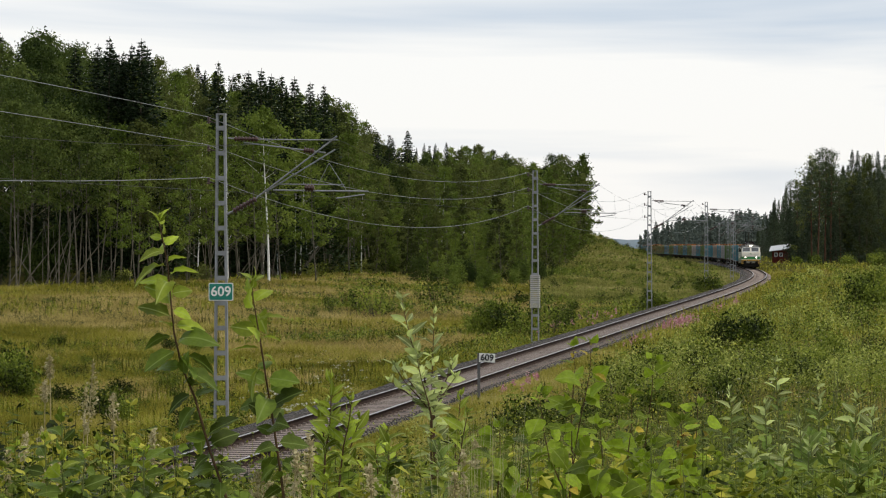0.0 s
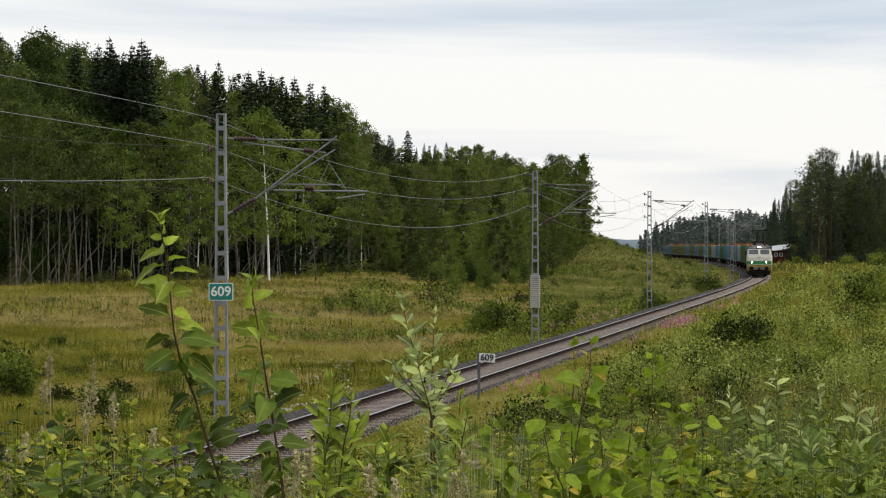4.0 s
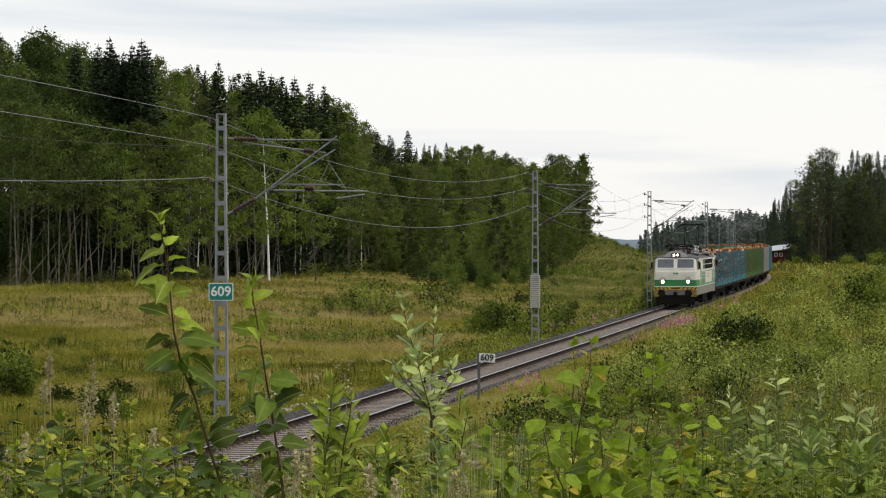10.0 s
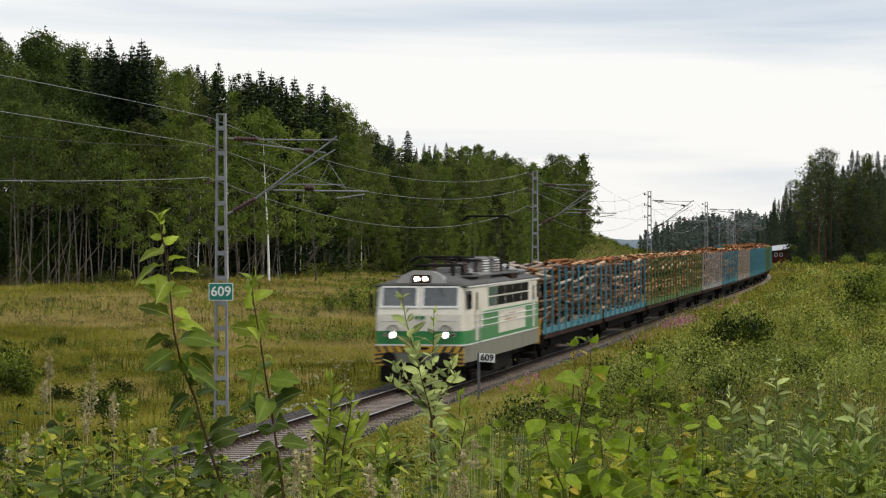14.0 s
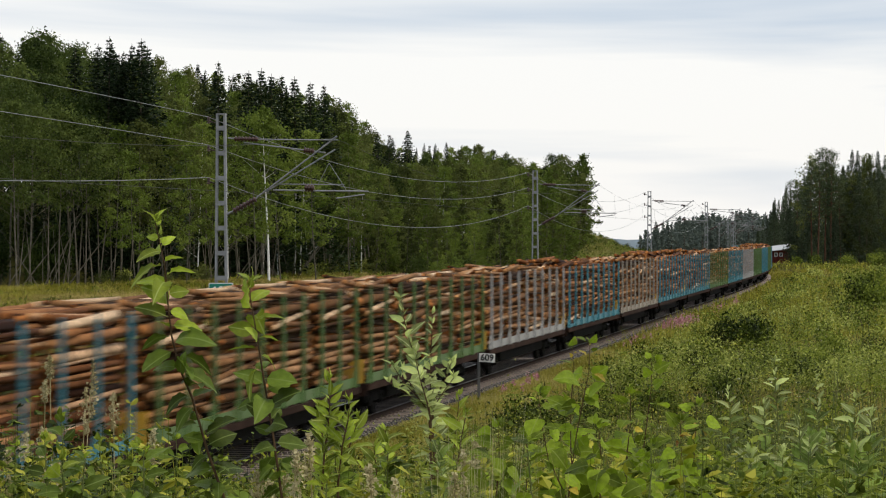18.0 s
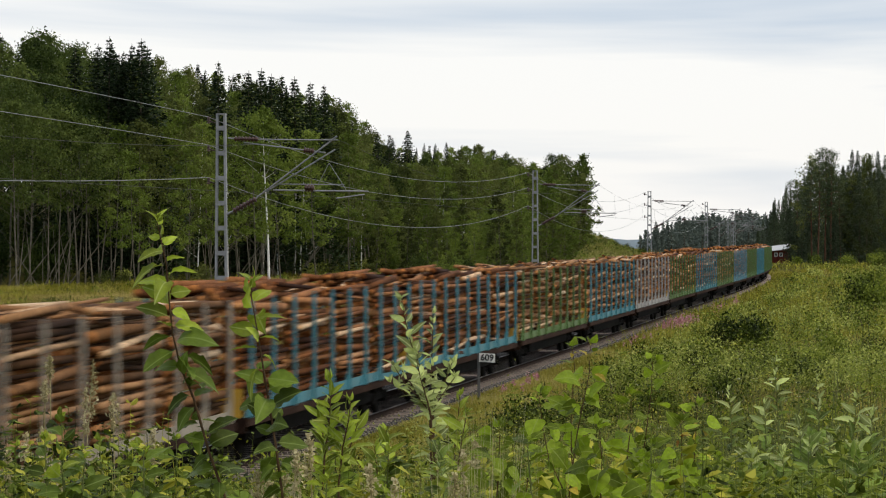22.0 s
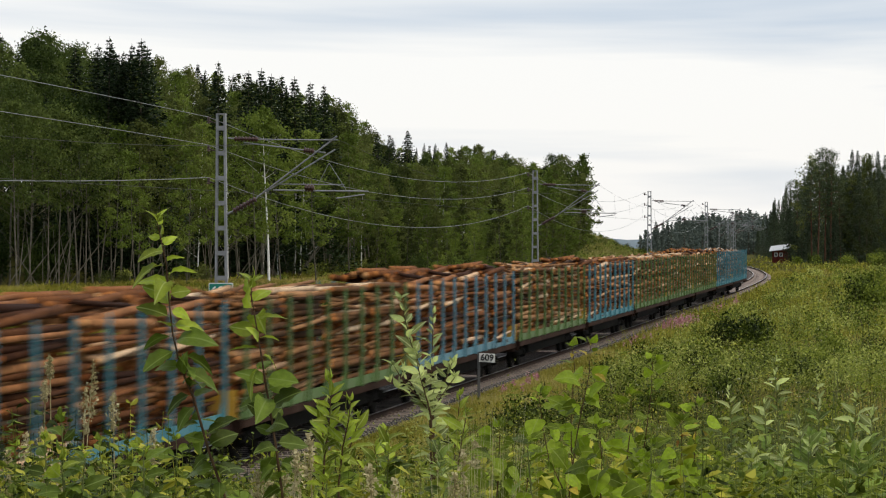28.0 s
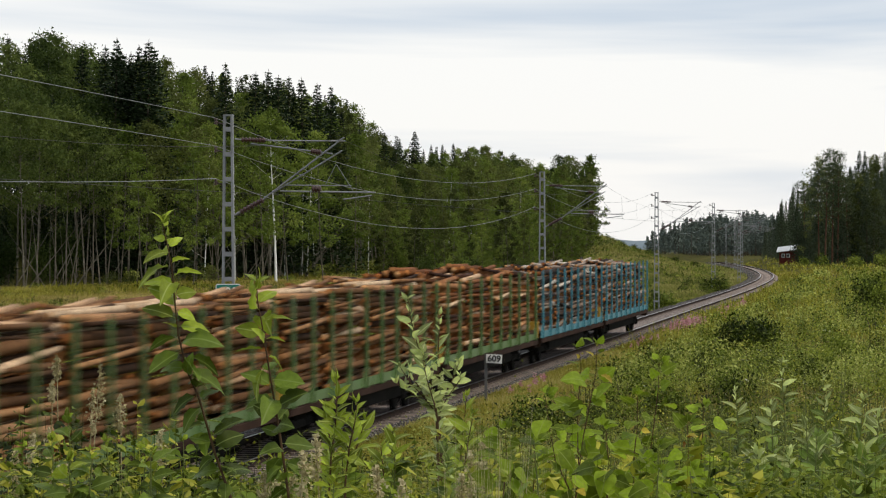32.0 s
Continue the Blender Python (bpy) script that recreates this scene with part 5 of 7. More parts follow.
def wood_on_the_left():
    rng = random.Random(21)
    leafy = [broadleaf(100 + i, 14, (0.44, 0.30, 0.5, 0.36, 0.55)[i], 2.5 + 0.45 * (i % 3), M_ASPEN, (M_DECID, M_OLIVE)[i % 2], label="slender aspen with a pale trunk and dark leafy crown") for i in range(5)]
    birch = [broadleaf(140 + i, 14, 0.26, 2.2, (M_ASPEN, M_BIRCH)[i], M_BIRCHLEAF, "birch_tree", "light green birch with a white trunk", 36, 70, 0.22, 0.075) for i in range(2)]
    dark = [spruce(160 + i, 18, 3.0 + 0.4 * i) for i in range(3)]
    # rows from the wood's edge back up the hill
    spots_a, spots_b, spots_s = [], [], []
    ex, ey = np.array(EDGE_X[1:8], float), np.array(EDGE_Y[1:8], float)
    run_len = np.concatenate([[0], np.cumsum(np.hypot(np.diff(ex), np.diff(ey)))])
    for back, step, share in ((0, 3.2, 0.0), (5, 3.6, 0.08), (11, 4.0, 0.25), (19, 4.4, 0.35), (30, 4.8, 0.45), (42, 5.2, 0.5)):
        d = 12.0
        while d < run_len[-1]:
            j = rng.uniform(-0.9, 0.9)
            x0, y0 = np.interp(d, run_len, ex), np.interp(d, run_len, ey)
            x1, y1 = np.interp(d + 1, run_len, ex), np.interp(d + 1, run_len, ey)
            tx, ty = x1 - x0, y1 - y0
            x, y = x0 - ty * (back + j), y0 + tx * (back + rng.uniform(-1.5, 1.5))
            d += step * rng.uniform(0.65, 1.4)
            c = float(column(x, y))
            if c < -60 or c > 1016:
                continue
            top = float(np.interp(c, SKY_C, SKY_Y))
            lower = np.interp(c, [0, 500, 640, 1040], [115, 95, 50, 12])
            top += lower * max(0.0, 1 - back / 22.0) + rng.uniform(0, 26)
            h = 4.36 + (432.6 - top) * y / F_LENS - gz(x, y)
            h = min(max(h, 7.0), 32.0) * rng.uniform(0.94, 1.0)
            if rng.random() < share and c < 900:
                spots_s.append((rng.randrange(3), spot(x, y, h / 18, rng.uniform(0, 6))))
            elif rng.random() < (0.06 if c < 190 else 0.34 if c < 640 else 0.5):
                spots_b.append((rng.randrange(2), spot(x, y, h / 14, rng.uniform(0, 6))))
            else:
                spots_a.append((rng.choice((0, 2, 4) if c < 190 else (0, 1, 3, 1, 3)), spot(x, y, h / 14, rng.uniform(0, 6))))
    # the tall pair of spruces on the crest
    for c, y, top in ((172, 262, 84), (187, 258, 70), (199, 264, 92), (212, 262, 100), (226, 266, 96), (242, 262, 84), (252, 258, 74), (262, 264, 88), (128, 268, 88), (385, 285, 114), (440, 290, 130), (462, 292, 126), (480, 290, 136), (497, 300, 138), (520, 300, 140), (548, 306, 150), (575, 310, 155), (668, 385, 234), (690, 390, 240), (722, 392, 232)):
        x = (c - 784) * y / F_LENS
        h = 4.36 + (432.6 - top) * y / F_LENS - gz(x, y)
        spots_s.append((rng.randrange(3), spot(x, y, h / 18, rng.uniform(0, 6)) @ Matrix.Diagonal((1.35, 1.35, 1.02, 1))))
    for c, y, top in ((975, 490, 280), (990, 500, 281), (1002, 505, 280), (1012, 510, 290)):
        x = (c - 784) * y / F_LENS
        spots_a.insert(0, (rng.randrange(5), spot(x, y, (4.36 + (432.6 - top) * y / F_LENS - gz(x, y)) / 13.6, rng.uniform(0, 6))))
    placed(leafy, spots_a[:295])
    placed(birch, spots_b)
    placed(dark, spots_s)
    thicket(run_len, ex, ey)
    # the lone birch with a long bare white stem before the edge
    x, y = (476 - 784) * 250 / F_LENS, 250.0
    lone = broadleaf(190, 15.0, 0.66, 2.2, M_BIRCH, M_BIRCHLEAF, "birch_tree", "tall birch with a long bare white trunk", 30, 85, 0.22, 0.13)
    lone.matrix_basis = spot(x, y, (4.36 + (432.6 - 190) * y / F_LENS - gz(x, y)) / 15.0, 0.4)
    for c, yy, top, big in ((452, 246, 196, 0.9), (497, 252, 214, 0.8), (560, 262, 226, 0.8), (618, 290, 232, 0.8), (330, 236, 246, 0.8), (240, 230, 262, 0.7)):
        x = (c - 784) * yy / F_LENS
        m = spot(x, yy, (4.36 + (432.6 - top) * yy / F_LENS - gz(x, yy)) / 14, c)
        copy_thing(birch[0], m).matrix_basis = m
    # bare and leaning poles along the edge
    pole = [thing("bare_trunk", Matrix.Translation((0, -3000, -60)), "thin bare grey dead trunk at the wood's edge", "tree trunk", "bare trunks") for _ in range(3)]
    for i, p in enumerate(pole):
        r2 = np.random.default_rng(200 + i)
        _, V, F = trunk_path(r2, 6.5, 0.02, 0.05)
        child("stem", mesh_np("stem", np.concatenate(V), np.array(F), M_ASPEN, smooth=True), p)
    spots = []
    for i in range(120):
        d = rng.uniform(14, 100) if i % 3 else rng.uniform(90, 200)
        x, y = np.interp(d, run_len, ex) + rng.uniform(-0.5, 1.0), np.interp(d, run_len, ey) - rng.uniform(0.4, 3.5)
        lean = rng.gauss(0, 0.1) if rng.random() < 0.82 else rng.choice((-0.6, -0.45, 0.5, 0.65))
        spots.append((rng.randrange(3), spot(x, y, rng.uniform(0.8, 1.5), 0) @ Matrix.Rotation(lean, 4, "Y") @ Matrix.Rotation(rng.uniform(0, 6), 4, "Z")))
    placed(pole, spots)
    # undergrowth along the edge
    under = [shrub(220 + i, 1.8, 1.5, (M_OLIVE, M_SHRUB)[i], "edge_bush", "leafy undergrowth at the wood's edge", 12, 50, 0.16) for i in range(2)]
    spots = []
    for i in range(110):
        d = rng.uniform(12, run_len[-1])
        x, y = np.interp(d, run_len, ex) + rng.uniform(-1, 2.0), np.interp(d, run_len, ey) - rng.uniform(0.2, 9) ** 1.0
        spots.append((rng.randrange(2), spot(x, y, rng.uniform(0.2, 0.95), rng.uniform(0, 6))))
    placed(under, spots)


wood_on_the_left()


def wood_on_the_right():
    rng = random.Random(33)
    pines = [pine(300 + i) for i in range(3)]
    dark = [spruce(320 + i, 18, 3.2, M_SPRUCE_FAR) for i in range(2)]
    leafy = [broadleaf(340 + i, 14, 0.14, 2.8, M_BARK, M_OLIVE, "birch_tree", "leafy olive-green birch at the edge of a pine wood") for i in range(2)]
    sp, ss, sl = [], [], []
    sky_c, sky_y = [1335, 1350, 1368, 1392, 1420, 1440, 1470, 1500, 1520, 1560, 1700], [392, 380, 352, 325, 300, 275, 272, 290, 268, 272, 255]
    for y, step in ((470, 3.0), (480, 2.2), (495, 2.4), (515, 2.4), (540, 2.6), (570, 3.0), (610, 3.6), (660, 4.5)):
        x = {470: 69, 480: 66, 495: 66, 515: 66, 540: 65, 570: 66, 610: 70, 660: 72}[y]
        while column(x, y) < 1640:
            xx, yy = x + rng.uniform(-0.8, 0.8), y + rng.uniform(-6, 6)
            x += step * rng.uniform(0.7, 1.35)
            c = float(column(xx, yy))
            if c < 1340:
                continue
            top = float(np.interp(c, sky_c, sky_y)) + rng.uniform(0, 40) + (55 if y == 470 else 0)
            h = min(max(4.36 + (432.6 - top) * yy / F_LENS - gz(xx, yy), 6), 24)
            k = rng.random()
            tgt = (sl if k < 0.75 else ss) if y == 470 else (sp if k < 0.5 and 1400 < c < 1500 else ss if k < 0.85 else sl)
            h0 = {id(sp): 19, id(ss): 18, id(sl): 14}[id(tgt)]
            tgt.append((rng.randrange(3 if tgt is sp else 2), spot(xx, yy, h / h0, rng.uniform(0, 6))))
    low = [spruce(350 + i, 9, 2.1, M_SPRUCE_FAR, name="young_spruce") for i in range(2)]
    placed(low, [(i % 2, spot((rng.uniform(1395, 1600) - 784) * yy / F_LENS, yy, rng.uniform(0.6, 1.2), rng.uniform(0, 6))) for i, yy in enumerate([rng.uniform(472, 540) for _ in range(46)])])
    for c, y, top in ((1343, 720, 394), (1350, 680, 386), (1357, 660, 378), (1364, 640, 370), (1370, 620, 354), (1378, 610, 352), (1385, 600, 345), (1392, 590, 326), (1400, 575, 334), (1408, 565, 322), (1416, 555, 318), (1424, 545, 306), (1432, 530, 300), (1490, 498, 290), (1506, 500, 262), (1517, 505, 264), (1530, 500, 276), (1541, 498, 270), (1554, 495, 264), (1566, 500, 272)):
        x = (c - 784) * y / F_LENS
        ss.append((rng.randrange(2), spot(x, y, (4.36 + (432.6 - top) * y / F_LENS - gz(x, y)) / 18, rng.uniform(0, 6))))
    for c, y, top in ((1448, 474, 268), (1460, 476, 265), (1470, 475, 268), (1436, 480, 285)):
        x = (c - 784) * y / F_LENS
        h = 4.36 + (432.6 - top) * y / F_LENS - gz(x, y)
        sp.append((rng.randrange(3), spot(x, y, h / 19, rng.uniform(0, 6))))
    placed(pines, sp)
    placed(dark, ss)
    placed(leafy, sl)


wood_on_the_right()


def far_woods():
    """Distant woods beyond the bend, joined, and a ridge on the horizon, both coloured for haze."""
    rng = np.random.default_rng(41)
    cs, sp = [], []
    sky_c, sky_y = [1085, 1112, 1125, 1140, 1160, 1200, 1240, 1262, 1285, 1300, 1330, 1350, 1420], [434, 430, 420, 408, 392, 387, 384, 375, 386, 376, 376, 382, 380]
    tv, tf = [], []
    for i in range(420):
        c, y = rng.uniform(1100, 1420), rng.uniform(830, 1100)
        if column(np.interp(y, TY, TX) + 9, y) > c:
            continue
        x = (c - 784) * y / F_LENS
        top = np.interp(c, sky_c, sky_y) + rng.uniform(0, 22) * (1 if c > 1130 else 0.3)
        zt, z0 = 4.36 + (432.6 - top) * y / F_LENS, gz(x, y)
        h = max(zt - z0, 2.5)
        n = int(5 + h * 0.9)
        kind = rng.random() < 0.6
        for k in range(n):
            t = (k + 0.5) / n
            rr = (0.14 * h * (1 - t) + 0.15 if kind else 0.13 * h * math.sin(math.pi * min(1, 0.25 + t * 0.75)) + 0.2)
            cs.append((x + rng.normal(0, rr * 0.4), y + rng.normal(0, rr), z0 + h * (0.12 + 0.88 * t) if kind else z0 + h * (0.2 + 0.75 * t)))
            sp.append((rr * 0.55, rr * 0.55, h * 0.05 + 0.1))
        limb(tv, tf, (x, y, z0 - 0.3), (x, y, z0 + h * 0.8), 0.13, 0.04, 4)
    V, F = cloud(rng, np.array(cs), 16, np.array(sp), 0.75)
    tagged(new("far_wood", mesh_np("far_wood", V, F, M_FARWOOD)), "distant mixed wood beyond the bend, haze painted into its colour", "wood", kind="stuff")
    tagged(new("far_trunks", mesh_np("far_trunks", np.concatenate(tv), np.array(tf), M_BARK)), "trunks of the distant wood", "wood", kind="stuff")
    xs = np.arange(-1500, 2200, 14.0)
    top = 4.5 + 4.5 * (0.5 + 0.5 * np.sin(xs * 0.004 + 1)) + rng.uniform(-0.7, 0.7, len(xs))
    V = np.concatenate([np.stack([xs, np.full_like(xs, 2600.0), np.full_like(xs, -12)], -1), np.stack([xs, np.full_like(xs, 2600.0), top], -1),
                        np.stack([xs, np.full_like(xs, 2800.0), top - 4], -1)])
    n = len(xs)
    F = [(i + r * n, i + 1 + r * n, i + 1 + (r + 1) * n, i + (r + 1) * n) for r in range(2) for i in range(n - 1)]
    tagged(new("far_ridge", mesh_np("far_ridge", V, np.array(F), M_FARHILL)), "low wooded ridge on the horizon, painted haze blue", "backdrop", kind="structure")


far_woods()


# ---- bushes of the meadow and the bank ----
def bushes():
    rng = random.Random(50)
    fresh = [shrub(400 + i, 1.6, 1.0) for i in range(3)]
    dull = [shrub(410 + i, 1.5, 1.1, M_BUSH, "alder_bush", "dark green alder bush beside the line", 22, 80, 0.11) for i in range(2)]
    sf, sd = [], []
    # column, distance, height
    for c, y, h, k in ((640, 196, 2.2, 0), (665, 192, 2.4, 0), (690, 198, 2.0, 0), (610, 200, 1.5, 0), (548, 185, 1.1, 0), (770, 210, 2.3, 0), (800, 215, 1.9, 0), (745, 222, 1.6, 0),
                       (860, 156, 1.8, 1), (885, 160, 2.0, 1), (915, 152, 1.6, 0), (970, 152, 2.3, 0), (990, 158, 1.5, 0), (840, 168, 1.4, 0), (930, 165, 2.0, 0), (1000, 170, 1.3, 1),
                       (1155, 205, 1.6, 1), (1250, 262, 1.9, 1), (1262, 270, 1.6, 1), (1235, 255, 1.2, 0), (1200, 300, 1.5, 0), (1130, 290, 1.6, 0), (1060, 230, 1.3, 0), (1110, 250, 1.2, 0),
                       (1290, 118, 1.5, 1), (1318, 116, 1.8, 1), (1335, 120, 1.4, 1), (1240, 112, 1.0, 1), (1420, 132, 1.2, 0), (1500, 150, 1.5, 0), (1540, 138, 1.8, 0), (1525, 180, 2.2, 1), (1555, 178, 2.0, 1),
                       (1480, 210, 1.3, 0), (1230, 100, 0.9, 1), (1258, 103, 0.8, 1), (1400, 92, 0.9, 1), (1440, 100, 1.0, 1), (1350, 96, 0.8, 0), (1470, 112, 1.2, 1), (1545, 235, 2.4, 1), (1516, 250, 2.0, 0), (20, 100, 1.7, 1), (5, 106, 1.9, 1), (180, 88, 1.3, 1), (210, 84, 1.0, 1), (330, 78, 1.0, 0), (420, 80, 0.9, 0), (360, 82, 1.0, 0), (376, 75.2, 0.9, 0), (402, 75.4, 0.8, 0), (390, 74.9, 0.7, 0),
                       (700, 150, 0.8, 0), (760, 135, 0.7, 0), (640, 125, 0.6, 0), (810, 140, 0.7, 0), (585, 190, 1.2, 0), (1500, 420, 2.0, 1), (1440, 440, 2.0, 1), (1410, 450, 1.6, 1), (1550, 400, 2.5, 1)):
        (sf if k == 0 else sd).append((rng.randrange(3 if k == 0 else 2), spot((c - 784) * y / F_LENS, y, h / 1.55, rng.uniform(0, 6))))
    for i in range(100):
        y = 1 / rng.uniform(1 / 420, 1 / 60)
        x = (rng.uniform(700, 1600) - 784) * y / F_LENS
        q = float(lateral(x, y))
        if q < 5.0:
            continue
        (sf if rng.random() < 0.9 else sd).append((rng.randrange(2), spot(x, y, rng.uniform(0.35, 0.8), rng.uniform(0, 6))))
    for i in range(80):
        y = rng.uniform(330, 760)
        x = np.interp(y, TY, TX) - rng.uniform(7, 34)
        if column(x, y) > 980:
            (sf if rng.random() < 0.6 else sd).append((rng.randrange(2), spot(x, y, rng.uniform(0.4, 1.0), rng.uniform(0, 6))))
    for i in range(80):
        y = rng.uniform(170, 400)
        x = (rng.uniform(900, 1300) - 784) * y / F_LENS
        if -45 < float(lateral(x, y)) < -6:
            (sf if rng.random() < 0.7 else sd).append((rng.randrange(2), spot(x, y, rng.uniform(0.3, 0.8), rng.uniform(0, 6))))
    for i in range(70):
        c, row = rng.uniform(-10, 400), rng.uniform(625, 735)
        y = 5.5 * F_LENS / (row - 432.6)
        x = (c - 784) * y / F_LENS
        if float(lateral(x, y)) < -4:
            (sf if rng.random() < 0.55 else sd).append((rng.randrange(2), spot(x, y, rng.uniform(0.2, 0.55), rng.uniform(0, 6))))
    # tall alders that close the foot of the wood towards the bend
    tall = [shrub(420 + i, 4.0, 1.9, (M_DECID, M_BIRCHLEAF)[i], "alder_thicket", "tall green alder thicket at the foot of the wood", 26, 64, 0.21) for i in range(2)]
    st = []
    for i in range(80):
        c = rng.uniform(690, 1036)
        y = float(np.interp(c, [690, 800, 960, 1036], [330, 385, 480, 500])) - rng.uniform(0, 26)
        st.append((i % 2, spot((c - 784) * y / F_LENS, y, rng.uniform(0.45, 0.95) * (1 if c < 1010 else 0.6), rng.uniform(0, 6))))
    # young slender trees, leafy to the ground, along the foot of the wood
    young = [broadleaf(430 + i, 10, 0.06 + 0.05 * i, 1.45 + 0.15 * i, M_ASPEN, (M_OLIVE, M_BIRCHLEAF, M_BIRCHLEAF)[i], "young_tree", "slender young tree leafy down to the ground", 40, 52, 0.2, 0.06) for i in range(3)]
    sy = []
    for i in range(125):
        c = rng.uniform(655, 1034) if i < 95 else rng.uniform(965, 1030)
        y = float(np.interp(c, [655, 760, 880, 1000, 1036], [300, 285, 290, 375, 470])) + rng.uniform(0, 60 if c < 1000 else 30)
        top = float(np.interp(c, [655, 850, 960, 1030], [400, 395, 375, 345])) + rng.uniform(-75, 55)
        x = (c - 784) * y / F_LENS
        h = min(max(4.36 + (432.6 - top) * y / F_LENS - gz(x, y), 3.0), 12.0 if c < 960 else 16.0)
        sy.append((rng.choice((0, 0, 1, 2)), spot(x, y, h / 10, rng.uniform(0, 6))))
    placed(young, sy)
    for i in range(34):
        c = rng.uniform(730, 1000)
        y = float(np.interp(c, [730, 880, 1000], [262, 262, 340])) + rng.uniform(0, 22)
        st.append((i % 2, spot((c - 784) * y / F_LENS, y, rng.uniform(0.25, 0.6), rng.uniform(0, 6))))
    placed(tall, st)
    placed(fresh, sf)
    placed(dull, sd)


bushes()


# ---- grass and herbs ----
def sown(rng, n, d0, d1, c0, c1):
    """Places strewn evenly to the eye between two distances."""
    y = 1 / rng.uniform(1 / d1, 1 / d0, n)
    return (rng.uniform(c0, c1, n) - 784) * y / F_LENS, y


def blades(rng, x, y, height, per, spread, width, bow=(0.1, 1.0)):
    """Tufts of narrow leaning blades."""
    n = len(x)
    z = ground_z(x, y)
    h = np.repeat(np.broadcast_to(height, n), per) * rng.uniform(0.5, 1.15, n * per)
    w = np.repeat(np.broadcast_to(width, n), per)
    sp = np.repeat(np.broadcast_to(spread, n), per)
    b = np.stack([np.repeat(x, per) + rng.normal(0, 1, n * per) * sp, np.repeat(y, per) + rng.normal(0, 1, n * per) * sp, np.repeat(z, per) - 0.03], -1)
    a = rng.uniform(0, 2 * math.pi, n * per)
    lean = rng.uniform(*bow, n * per) * h
    d = np.stack([np.cos(a), np.sin(a), np.zeros_like(a)], -1)
    a2 = rng.uniform(0, 2 * math.pi, n * per)
    u = np.stack([np.cos(a2), np.sin(a2), np.zeros_like(a)], -1) * w[:, None]
    tip = b + d * lean[:, None]
    tip[:, 2] += h
    V = np.stack([b - u, b + u, tip], 1).reshape(-1, 3)
    return V, np.arange(len(V)).reshape(-1, 3)


def leafy(rng, x, y, height, per, length, droop=0.3, wide=0.3):
    """Upright stems with narrow leaves all along them."""
    n = len(x)
    z = ground_z(x, y)
    h = np.broadcast_to(height, n) * rng.uniform(0.6, 1.2, n)
    lx, ly = rng.normal(0, 0.12, n) * h, rng.normal(0, 0.12, n) * h
    t = rng.uniform(0.25, 1.0, (n, per))
    t[:, 0] = 1.0
    p = np.stack([x[:, None] + lx[:, None] * t, y[:, None] + ly[:, None] * t, z[:, None] + h[:, None] * t], -1).reshape(-1, 3)
    m = n * per
    L = np.repeat(np.broadcast_to(length, n), per) * rng.uniform(0.6, 1.3, m) * (1.2 - 0.5 * t.reshape(-1))
    a, e = rng.uniform(0, 2 * math.pi, m), rng.uniform(-droop, 1.0, m)
    d = np.stack([np.cos(a) * np.cos(e), np.sin(a) * np.cos(e), np.sin(e)], -1)
    s = np.stack([-np.sin(a), np.cos(a), rng.uniform(-0.4, 0.4, m)], -1)
    V = np.stack([p, p + d * L[:, None] * 0.5 + s * (L * wide)[:, None], p + d * L[:, None], p + d * L[:, None] * 0.5 - s * (L * wide)[:, None]], 1).reshape(-1, 3)
    F = np.arange(4 * m).reshape(-1, 4)
    sw = np.clip(y * 0.00012, 0.0012, 0.02)
    sv = np.stack([np.stack([x - sw, y, z - 0.05], -1), np.stack([x + sw, y, z - 0.05], -1), np.stack([x + lx + sw * 0.3, y + ly, z + h], -1), np.stack([x + lx - sw * 0.3, y + ly, z + h], -1)], 1).reshape(-1, 3)
    return np.concatenate([V, sv]), np.concatenate([F, np.arange(4 * n).reshape(-1, 4) + len(V)])


def clumps(rng, x, y, radius, height, leaves, size, wide=0.32):
    """Low leafy domes: leaves set over each dome, tilted outwards and up."""
    n = len(x)
    z = ground_z(x, y)
    m = n * leaves
    R, H, L = (np.repeat(np.broadcast_to(v, n), leaves) for v in (radius, height, size))
    a = rng.uniform(0, 2 * math.pi, m)
    e = np.arcsin(rng.uniform(0.0, 1.0, m))
    k = rng.uniform(0.55, 1.08, m) * (1 + 0.22 * np.sin(a * 3 + np.repeat(rng.uniform(0, 6, n), leaves)))
    p = np.stack([np.repeat(x, leaves) + R * k * np.cos(a) * np.cos(e), np.repeat(y, leaves) + R * k * np.sin(a) * np.cos(e), np.repeat(z, leaves) + H * k * np.sin(e)], -1)
    L = L * rng.uniform(0.6, 1.35, m)
    b, t = a + rng.normal(0, 0.9, m), rng.uniform(-0.3, 1.1, m)
    d = np.stack([np.cos(b) * np.cos(t), np.sin(b) * np.cos(t), np.sin(t)], -1)
    s = np.stack([-np.sin(b), np.cos(b), rng.uniform(-0.5, 0.5, m)], -1)
    V = np.stack([p, p + d * (L * 0.5)[:, None] + s * (L * wide)[:, None], p + d * L[:, None], p + d * (L * 0.5)[:, None] - s * (L * wide)[:, None]], 1).reshape(-1, 3)
    return V, np.arange(4 * m).reshape(-1, 4)


